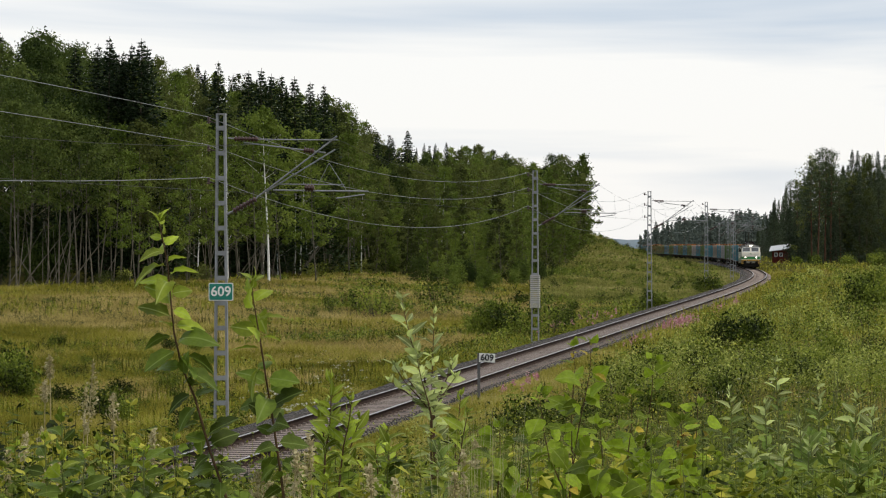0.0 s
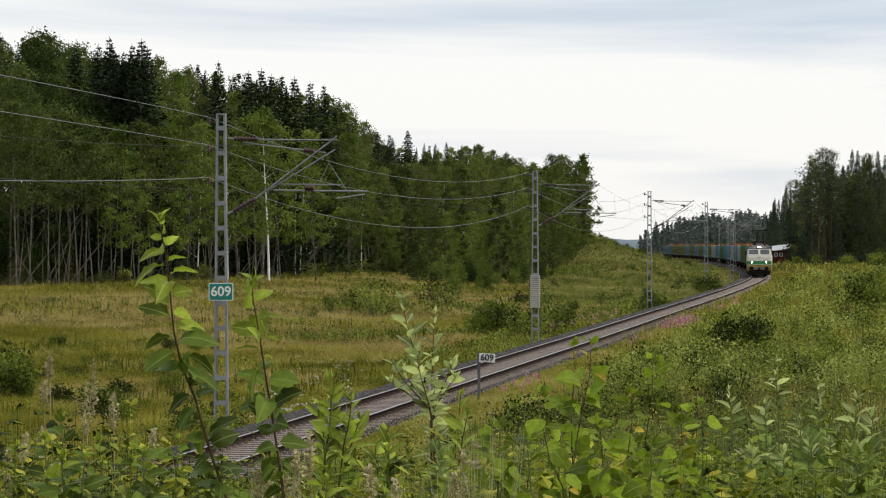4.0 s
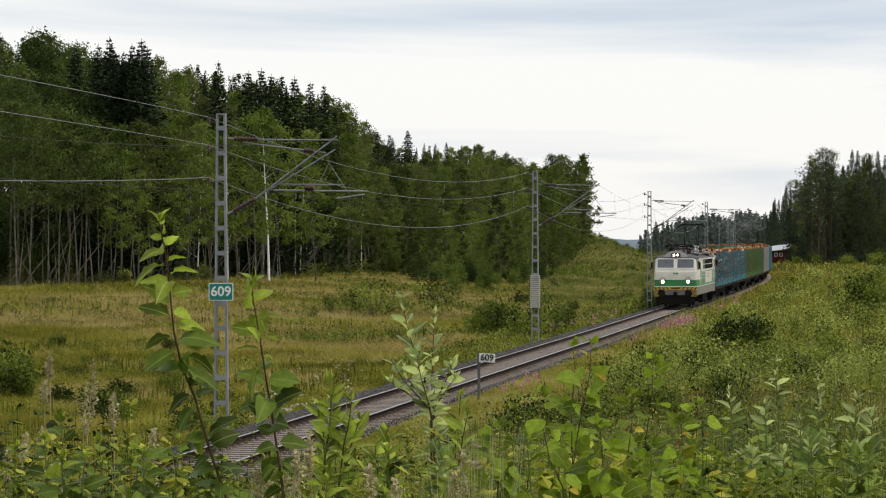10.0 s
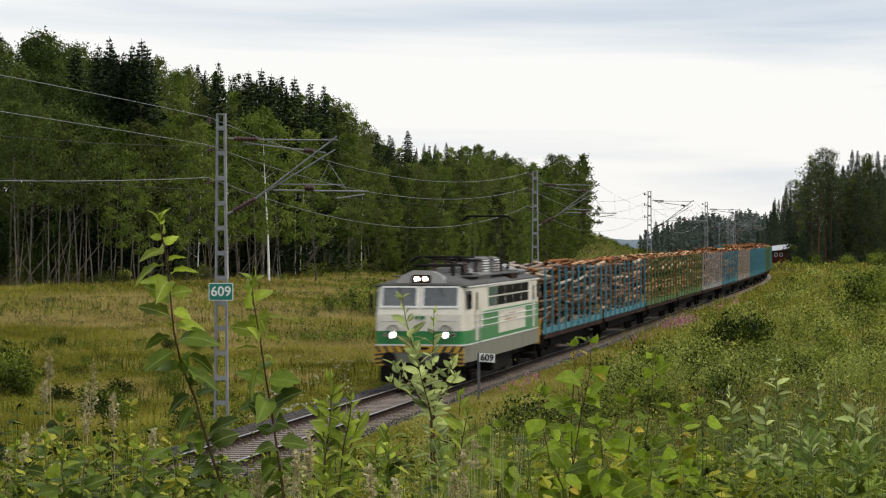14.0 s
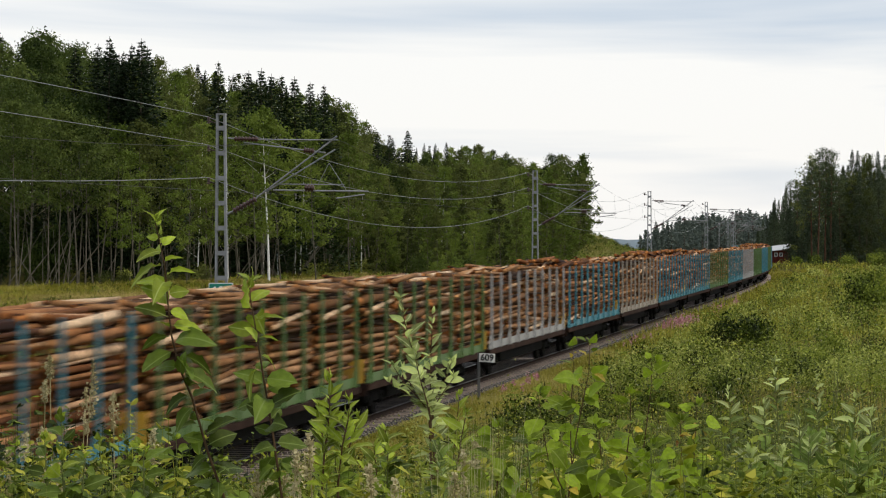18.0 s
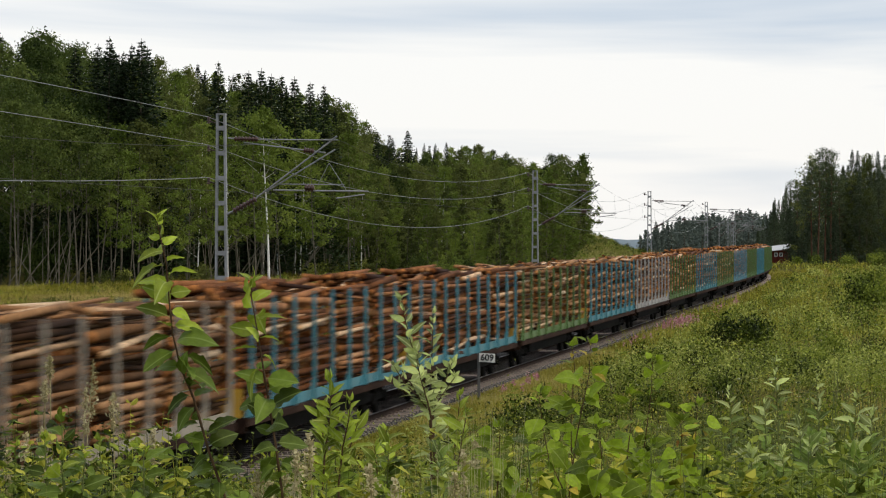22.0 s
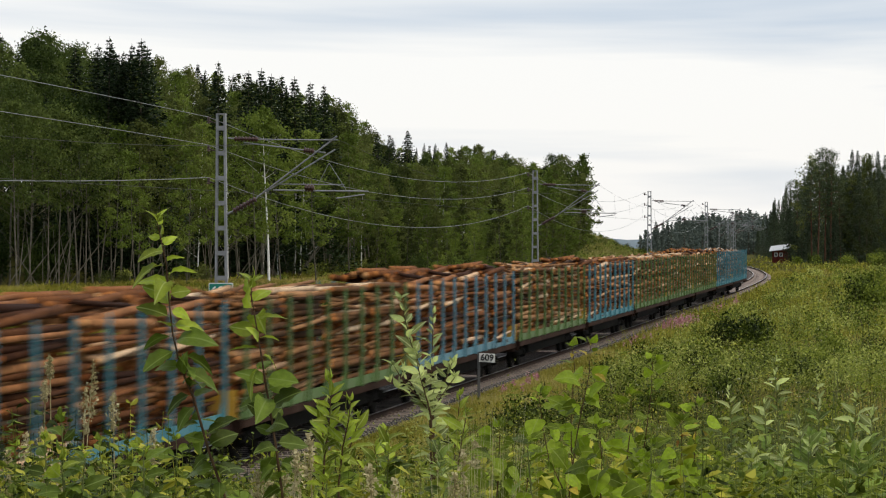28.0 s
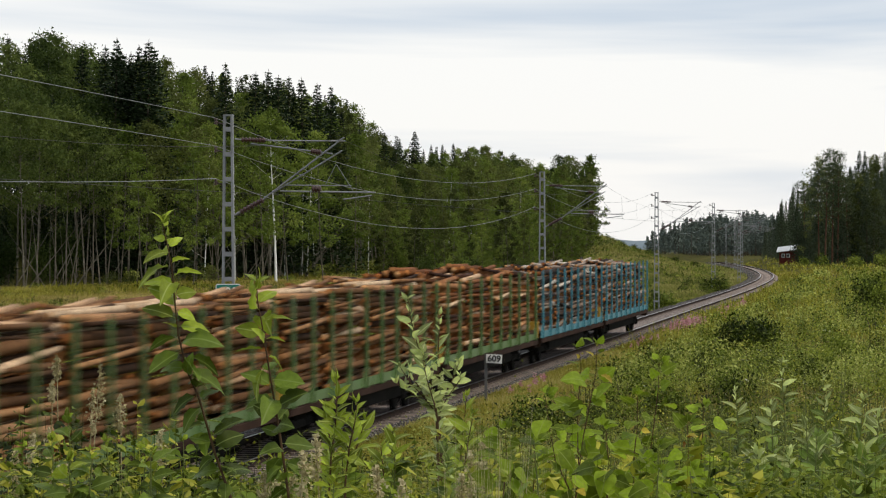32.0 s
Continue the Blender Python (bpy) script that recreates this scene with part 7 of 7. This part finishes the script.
def sapling(name, label, y, pts, leaves, kinds, size, seed, sway=0.0, stem=None, r=0.0036, angle=0.35, first=0.0, dense=1):
    """A stem through the given columns and rows, top first, with alternate leaves along its upper part."""
    rng = random.Random(seed)
    line, base = stem_curve(pts, y)
    plant = thing(name, Matrix.Translation(base), label, "sapling" if stem is None else "herb", "plants before the camera")
    line = [base] + line
    loc = [p - base for p in line]
    fine = [loc[0]]
    for a, b in zip(loc, loc[1:]):
        fine += [a.lerp(b, 0.5), b]
    ob = wire("stem", fine, r, stem or M_STEM, plant, seg=6, taper=0.72)
    top = loc[1:]
    lens = [0.0]
    for a, b in zip(top, top[1:]):
        lens.append(lens[-1] + (b - a).length)
    for i in range(leaves):
        t = min(1.0, first + (1 - first) * (i + 0.5 + rng.uniform(-0.4, 0.4)) / leaves)
        d = lens[-1] * t
        k = max(j for j in range(len(lens)) if lens[j] <= d)
        k = min(k, len(top) - 2)
        p = top[k].lerp(top[k + 1], (d - lens[k]) / max(1e-6, lens[k + 1] - lens[k]))
        side = 1 if i % 2 else -1
        up = (1 - t) * -0.25 + angle + rng.uniform(-0.3, 0.3)
        kind = kinds[min(len(kinds) - 1, int((1 - t) * len(kinds)))]
        if kind in ("yellow", "brown") and rng.random() < 0.55:
            kind = "aspen"
        ln = size * (0.6 if kind in ("yellow", "brown") else 1.0) * rng.uniform(0.6, 1.3) * (0.55 if t > 0.93 else 0.8 if t > 0.85 else 1.0)
        a = i * 2.4 + rng.uniform(-0.6, 0.6)
        droop = rng.choice((0.4, 0.2, -0.1, -0.5)) if kind in ("sallow", "fresh") else rng.uniform(-0.7, 0.5) if kind in ("aspen", "yellow", "brown") else rng.uniform(-0.3, 0.5)
        put_leaf(rng, plant, kind, p, (math.cos(a), math.sin(a) * 0.7, up + droop + (0.8 if t > 0.9 else 0)), ln, side * 0.2)
    for i in range(4):
        put_leaf(rng, plant, "fresh" if kinds[0] in ("fresh", "sallow") else kinds[-1] if kinds[0] in ("yellow", "brown") else kinds[0], top[-1], (rng.uniform(-0.8, 0.8), rng.uniform(-0.5, 0.3), rng.uniform(0.3, 1.2)), size * rng.uniform(0.3, 0.55))
    if sway:
        SWAYING.append((plant, base, y, sight(*pts[0], y).z - base.z, sway))
    return plant


sapling("sallow_sapling", "tall sallow sapling with broad glossy leaves", 6.2, [(281, 394), (288, 425), (297, 470), (303, 540), (308, 590), (322, 650), (345, 705), (372, 800), (400, 880)], 46, ["fresh", "fresh", "sallow", "sallow", "sallow"], 0.062, 1, 1.0)
sapling("sallow_sapling", "sallow sapling with broad leaves, lighter at the top", 6.0, [(446, 498), (448, 530), (455, 570), (463, 620), (474, 690), (484, 750), (494, 820), (502, 880)], 33, ["fresh", "fresh", "sallow", "sallow", "sallow"], 0.06, 2, 0.8)
sapling("willow_shoot", "slender grey-green willow shoot with narrow leaves", 8.6, [(712, 528), (717, 560), (728, 605), (745, 650), (760, 700), (768, 760), (775, 830), (778, 880)], 52, ["willow"], 0.053, 3, 0.5, angle=0.7)
sapling("willow_shoot", "slender grey-green willow shoot with narrow leaves", 8.7, [(768, 556), (767, 600), (765, 650), (764, 700), (768, 780), (775, 880)], 40, ["willow"], 0.05, 4, 0.5, angle=0.6)
sapling("willow_shoot", "side shoot of willow with narrow leaves", 8.5, [(712, 655), (722, 672), (742, 695), (760, 715), (770, 790)], 14, ["willow"], 0.055, 5, 0.3, angle=0.7)
for i, (y, pts, n, kinds, size) in enumerate(((8.6, [(698, 648), (716, 676), (744, 706), (762, 730)], 14, ["willow"], 0.052), (8.6, [(802, 640), (792, 668), (774, 702), (768, 730)], 14, ["willow"], 0.05),
                                              (8.4, [(738, 636), (746, 672), (758, 712), (764, 740)], 16, ["willow"], 0.05), (8.7, [(690, 676), (712, 690), (742, 712), (762, 735)], 10, ["willow"], 0.048),
                                              (8.5, [(806, 668), (790, 690), (770, 720), (766, 750)], 10, ["willow"], 0.046))):
    sapling("willow_shoot", "bushy side shoot of willow with pale leaves", y, pts, n, kinds, size, 300 + i, 0.4, angle=0.6)
for i, (y, pts, n) in enumerate(((7.2, [(584, 672), (586, 710), (584, 750), (576, 800), (572, 870)], 34), (7.3, [(566, 720), (572, 760), (574, 800), (572, 870)], 20), (7.2, [(622, 710), (618, 745), (608, 790), (600, 860)], 24),
                                 (7.4, [(636, 742), (628, 770), (614, 810), (604, 870)], 16), (8.0, [(684, 762), (688, 800), (690, 850), (692, 880)], 20), (9.0, [(815, 700), (812, 740), (806, 790), (804, 860)], 22),
                                 (7.8, [(828, 730), (820, 770), (812, 820), (806, 870)], 16), (7.6, [(664, 790), (668, 830), (672, 880)], 14))):
    sapling("willow_shoot", "bright green willow shoot with narrow leaves", y, pts, n, ["slim"], 0.05, 330 + i, 0.4, angle=0.9)
# aspen suckers with round leaves
for i, (y, pts, n, kinds) in enumerate(((6.6, [(1046, 612), (1044, 660), (1034, 710), (1022, 770), (1014, 830), (1008, 880)], 18, ["yellow", "aspen", "aspen", "aspen", "aspen"]),
                                       (6.8, [(1014, 618), (1018, 650), (1012, 720), (1012, 790), (1016, 880)], 14, ["yellow", "aspen", "aspen", "aspen"]),
                                       (6.5, [(955, 700), (962, 760), (972, 810), (990, 850), (1004, 882)], 12, ["brown", "aspen", "aspen", "aspen"]),
                                       (6.9, [(934, 785), (936, 830), (932, 882)], 10, ["aspen", "aspen"]),
                                       (7.1, [(1156, 640), (1154, 690), (1148, 740), (1140, 800), (1132, 880)], 15, ["aspen", "yellow", "aspen", "aspen"]),
                                       (6.7, [(1118, 700), (1118, 750), (1112, 800), (1108, 880)], 13, ["yellow", "aspen", "aspen"]),
                                       (6.3, [(884, 760), (886, 810), (880, 880)], 10, ["aspen"]),
                                       (6.4, [(1206, 750), (1208, 800), (1204, 880)], 12, ["brown", "aspen", "aspen"]),
                                       (6.5, [(1235, 720), (1232, 780), (1226, 880)], 12, ["yellow", "aspen", "aspen"]),
                                       (6.0, [(1062, 760), (1066, 810), (1064, 880)], 12, ["aspen"]))):
    sapling("aspen_sucker", "young aspen sucker with round yellow-green leaves", y, pts, int(n * 1.6), kinds, 0.046, 20 + i, 0.35, r=0.0024, angle=0.1)
for i, (y, pts, n) in enumerate(((11.0, [(1290, 690), (1294, 730), (1296, 780), (1296, 860)], 16), (11.5, [(1372, 640), (1374, 680), (1378, 740), (1380, 840)], 18), (11.0, [(1446, 668), (1448, 720), (1452, 790), (1454, 860)], 18),
                                 (9.5, [(1354, 715), (1356, 760), (1358, 850)], 14), (8.5, [(1516, 705), (1514, 750), (1506, 800), (1500, 870)], 18), (8.8, [(1416, 745), (1418, 790), (1420, 870)], 16),
                                 (8.2, [(1545, 730), (1542, 780), (1536, 860)], 16), (8.0, [(1470, 770), (1468, 820), (1464, 880)], 14), (8.5, [(1436, 780), (1438, 830), (1440, 880)], 14), (7.6, [(1330, 800), (1332, 850), (1334, 882)], 12),
                                 (8.0, [(1386, 800), (1388, 850), (1390, 882)], 12), (7.4, [(1520, 790), (1522, 840), (1526, 882)], 14))):
    sapling("willow_shoot", "grey-green willow shoot with pale narrow leaves", y, pts, int(n * 1.1), ["willow", "sage", "sage"], 0.05, 50 + i, 0.3, M_GREENSTEM, angle=0.75, first=0.3)


def low_growth():
    """Lower saplings and herbs that fill the ground before the camera."""
    rng = random.Random(90)
    for i in range(52):
        c = rng.uniform(-10, 1570)
        top = rng.uniform(770, 870) - (30 if c < 260 else 0)
        y = rng.uniform(5.4, 8.5)
        if c > 1270 and i % 3:
            continue
        if 780 < c < 1270:
            kinds, size, ang = (["aspen", "aspen"] if rng.random() < 0.85 else ["yellow", "aspen"]), 0.038, 0.1
        elif c < 700:
            kinds, size, ang = (["sallow", "sallow"] if rng.random() < 0.6 else ["fresh", "sallow"]), 0.042, 0.5
        else:
            kinds, size, ang = ["sage", "sage"], 0.046, 0.7
        w = rng.uniform(-12, 12)
        sapling("low_sapling", "low leafy sapling among tall grass", y, [(c, top), (c + w * 0.4, top + 45), (c + w, max(top + 95, 890))], rng.randrange(8, 12), kinds, size, 200 + i, 0.0, M_GREENSTEM, 0.003, ang)


low_growth()


def plume(c, top, y, length, lean, seed, label="tall grass with a cream seed plume"):
    rng = np.random.default_rng(seed)
    a, base = sight(c, top, y), None
    base = Vector((a.x + lean, y, gz(a.x, y) - 0.02))
    g = thing("plume_grass", Matrix.Translation(base), label, "grass", "plants before the camera")
    tip = a - base
    pts = [tip * t + Vector((lean * 0.5 * math.sin(math.pi * t), 0, 0)) for t in (0, 0.25, 0.5, 0.75, 1.0)]
    wire("stalk", pts, 0.0016, M_PLUME, g, seg=4)
    cs = [np.array(tip - Vector((0, 0, length * k / 24.0))) for k in range(24)]
    sp = [(0.002 + 0.006 * math.sin(math.pi * (k + 1) / 26),) * 2 + (0.004,) for k in range(24)]
    V, F = cloud(rng, np.array(cs), 9, np.array(sp), 0.0085)
    child("plume", mesh_np("plume", V, F, M_PLUME), g, label="feathery cream seed head")


for _i, (_c, _t, _y, _l, _n) in enumerate(((456, 838, 6.0, 0.10, 0.02), (524, 800, 5.8, 0.12, -0.02), (272, 760, 7.0, 0.12, 0.01), (546, 770, 6.4, 0.1, 0.03), (74, 760, 7.5, 0.16, -0.02), (45, 770, 7.8, 0.1, 0.02),
                                           (165, 642, 9.5, 0.18, -0.05), (152, 690, 9.0, 0.14, -0.03), (88, 632, 9.0, 0.07, 0.01), (80, 676, 8.9, 0.06, -0.01), (655, 825, 6.0, 0.1, 0.02), (820, 800, 6.8, 0.12, 0.02),
                                           (842, 780, 7.2, 0.12, -0.02), (200, 700, 8.0, 0.1, 0.01), (805, 840, 6.0, 0.12, 0.0), (700, 850, 6.2, 0.1, -0.02), (15, 800, 7.0, 0.12, 0.02), (475, 850, 6.4, 0.1, 0.0), (100, 815, 6.5, 0.1, 0.01), (505, 845, 6.3, 0.12, 0.015))):
    plume(_c, _t, _y, _l, _n, 500 + _i)


def willow_clump(seed, h, wide, leaf, stems=30, per=30, size=0.055):
    """A bush of fanned upright stems, each set with narrow leaves."""
    rng = np.random.default_rng(seed)
    V, F = [], []
    a, rr = rng.uniform(0, 2 * math.pi, stems), wide * np.sqrt(rng.random(stems))
    tops = np.stack([rr * np.cos(a), rr * np.sin(a), h * (1.05 - 0.45 * (rr / wide) ** 2) * rng.uniform(0.8, 1.05, stems)], -1)
    foot = tops * np.array((0.25, 0.25, 0)) - (0, 0, 0.1)
    for p, q in zip(foot, tops):
        limb(V, F, p, q, 0.006, 0.002, 4)
    n = stems * per
    t = rng.uniform(0.25, 1.0, (stems, per)).reshape(-1, 1)
    p = np.repeat(foot, per, 0) * (1 - t) + np.repeat(tops, per, 0) * t
    L = size * rng.uniform(0.6, 1.35, n) * (1.15 - 0.45 * t[:, 0])
    b, e = rng.uniform(0, 2 * math.pi, n), rng.uniform(-0.1, 1.1, n)
    d = np.stack([np.cos(b) * np.cos(e), np.sin(b) * np.cos(e), np.sin(e)], -1)
    s = np.stack([-np.sin(b), np.cos(b), rng.uniform(-0.4, 0.4, n)], -1)
    lv = np.stack([p, p + d * (L * 0.5)[:, None] + s * (L * 0.19)[:, None], p + d * L[:, None] - np.array((0, 0, 0.1)) * L[:, None], p + d * (L * 0.5)[:, None] - s * (L * 0.19)[:, None]], 1).reshape(-1, 3)
    bs = thing("willow_clump", Matrix.Translation((0, -3000, -60)), "leafy willow clump with narrow leaves on the near slope", "bush", "willow clumps on the slope")
    tagged(child("stem", mesh_np("stem", np.concatenate(V), np.array(F), M_GREENSTEM), bs), kind="stuff")
    tagged(child("leaves", mesh_np("leaves", lv, np.arange(4 * n).reshape(-1, 4), leaf), bs), kind="stuff")
    return bs


def willow_clumps():
    rng = random.Random(91)
    kinds = [willow_clump(460 + i, 1.3, 0.55 + 0.1 * i, (M_BUSH, M_SHRUB, M_BUSH, M_SHRUB)[i]) for i in range(4)]
    spots = []
    for i in range(190):
        c = rng.uniform(760, 1600) if i % 4 else rng.uniform(1150, 1600)
        y = rng.uniform(19, 42)
        low = float(np.interp(c, [760, 1000, 1250, 1600], [790, 720, 660, 610]))
        top = low + (880 - low) * rng.random() ** 0.8
        x = (c - 784) * y / F_LENS
        if float(lateral(x, y)) < 3.0:
            continue
        h = 4.36 + (432.6 - top) * y / F_LENS - gz(x, y)
        if h > 0.35:
            k = min(h, 1.9) / 1.3
            spots.append((rng.randrange(4), spot(x, y, k, rng.uniform(0, 6), 0.02)))
    placed(kinds, spots)


willow_clumps()


def near_grass():
    """Grass blades and small herbs close to the camera, joined."""
    rng = np.random.default_rng(95)
    n = 2600
    y = rng.uniform(5.5, 13, n)
    c = rng.uniform(-30, 1600, n)
    x = (c - 784) * y / F_LENS
    h = (EYE[2] - 0.088 * y - ground_z(x, y)) * rng.uniform(0.75, 1.0, n) + 0.02
    h = h + 0.16 * rng.random(n) ** 2
    V, F = blades(rng, x, y, h, 3, 0.03, 0.0024)
    tagged(new("near_grass", mesh_np("near_grass", V, F, M_GREENGRASS)), "tall green grass close before the camera", "grass", kind="stuff")
    # a pale tuft of dry grass
    n = 150
    y = rng.uniform(5.4, 6.2, n)
    x = (rng.normal(832, 26, n) - 784) * y / F_LENS
    h = EYE[2] + (432.6 - rng.uniform(720, 880, n)) * y / F_LENS - ground_z(x, y)
    V, F = blades(rng, x, y, np.maximum(h, 0.1), 3, 0.015, 0.002, (0.0, 0.12))
    tagged(new("dry_tuft", mesh_np("dry_tuft", V, F, M_PLUME)), "pale dry grass tuft close before the camera", "grass", kind="stuff")
    n = 2400
    y = rng.uniform(6, 17, n)
    c = rng.uniform(-30, 1600, n)
    x = (c - 784) * y / F_LENS
    h = (EYE[2] - 0.083 * y - ground_z(x, y)) * rng.uniform(0.6, 0.95, n) + 0.05
    V, F = leafy(rng, x, y, h, 22, 0.034, wide=0.28)
    tagged(new("near_herbs", mesh_np("near_herbs", V, F, M_BUSH)), "tall leafy herbs close before the camera", "herbs", kind="stuff")


def stemmed(rng, x, y, height, per, length, wide=0.3):
    """Upright stems with folded leaves, each of two halves that meet at the midrib."""
    n = len(x)
    z = ground_z(x, y)
    h = np.broadcast_to(height, n)
    lean = rng.normal(0, 0.10, (n, 2)) * np.minimum(h, 0.8)[:, None]
    t = 1.0 - 0.75 * rng.random((n, per)) ** 1.4 * np.minimum(1.0, 0.7 / h)[:, None]
    p = np.stack([x[:, None] + lean[:, :1] * t, y[:, None] + lean[:, 1:] * t, z[:, None] + h[:, None] * t], -1).reshape(-1, 3)
    m = n * per
    L = np.repeat(np.broadcast_to(length, n), per) * rng.uniform(0.5, 1.35, m)
    a, e = rng.uniform(0, 2 * math.pi, m), rng.uniform(-0.5, 0.9, m)
    d = np.stack([np.cos(a) * np.cos(e), np.sin(a) * np.cos(e), np.sin(e)], -1)
    s = np.stack([-np.sin(a), np.cos(a), rng.uniform(-0.5, 0.5, m)], -1)
    up = np.cross(s, d)
    W, fold = (L * wide)[:, None], rng.uniform(0.1, 0.6, m)[:, None]
    L = L[:, None]
    tip = p + d * L - np.array((0, 0, 1.0)) * L * rng.uniform(0.0, 0.35, (m, 1))
    halves = []
    for k in (-1, 1):
        q1 = p + d * L * 0.28 + (s * k + up * fold) * W
        q2 = p + d * L * 0.68 + (s * k + up * fold) * W * 0.85
        halves.append(np.stack([p, q1, q2, tip], 1))
    V = np.stack(halves, 1).reshape(-1, 3)
    sw = 0.0014
    sv = np.stack([np.stack([x - sw, y, z - 0.05], -1), np.stack([x + sw, y, z - 0.05], -1), np.stack([x + lean[:, 0] + sw * 0.4, y + lean[:, 1], z + h], -1), np.stack([x + lean[:, 0] - sw * 0.4, y + lean[:, 1], z + h], -1)], 1).reshape(-1, 3)
    V = np.concatenate([V, sv])
    return V, np.arange(len(V)).reshape(-1, 4)


def near_mass():
    """The leafy undergrowth between the saplings, joined."""
    rng = np.random.default_rng(97)
    for c0, c1, r0, r1, n, size, wide, mat, name, label in (
            (-30, 340, 680, 890, 330, 0.026, 0.30, M_BUSH, "nettle_growth", "dark leafy herbs between the saplings"),
            (-30, 330, 700, 890, 80, 0.034, 0.32, M_HERB, "broad_herbs", "bright broad-leaved herbs between the saplings"),
            (300, 780, 770, 890, 240, 0.026, 0.26, M_BUSH, "sallow_growth", "dark leafy growth at the foot of the saplings"),
            (320, 800, 780, 890, 80, 0.034, 0.22, M_HERB, "bright_growth", "bright leafy shoots at the foot of the saplings"),
            (770, 1600, 720, 890, 420, 0.026, 0.30, M_BUSH, "aspen_growth", "dark green leafy growth under the aspen suckers"),
            (1150, 1600, 700, 890, 170, 0.036, 0.24, M_BUSH, "willow_growth", "green narrow-leaved willow shoots before the camera"),
            (840, 1300, 710, 890, 110, 0.036, 0.42, M_HERB, "pale_herbs", "pale round-leaved herbs before the camera")):
        y = rng.uniform(6.0, 10.5, n)
        x = (rng.uniform(c0, c1, n) - 784) * y / F_LENS
        row = r0 + (r1 - r0) * rng.random(n) ** 0.36
        h = np.maximum(EYE[2] + (432.6 - row) * y / F_LENS - ground_z(x, y), 0.1)
        V, F = stemmed(rng, x, y, h, 22, size, wide)
        tagged(new(name, mesh_np(name, V, F, mat)), label, "herbs", kind="stuff")


near_grass()
near_mass()

# sideways play of the sapling tops in the wind, second by second, in thousandths of the view
SWAY = [0, -1, 0, 0, 0, 1, 5, 5, -3, 2, 0, 0, 0, -1, 0, 1, 2, 12, -6, -7, -6, -1, -3, -3, -3, -7, -5, -3, -3, -4, -1, -3, -6]


def sway():
    for plant, base, y, high, k in SWAYING:
        walk(plant, [(float(t), Matrix.Translation(base) @ Matrix.Rotation(k * v * y / F_LENS / high, 4, "Y")) for t, v in enumerate(SWAY)])


motions()
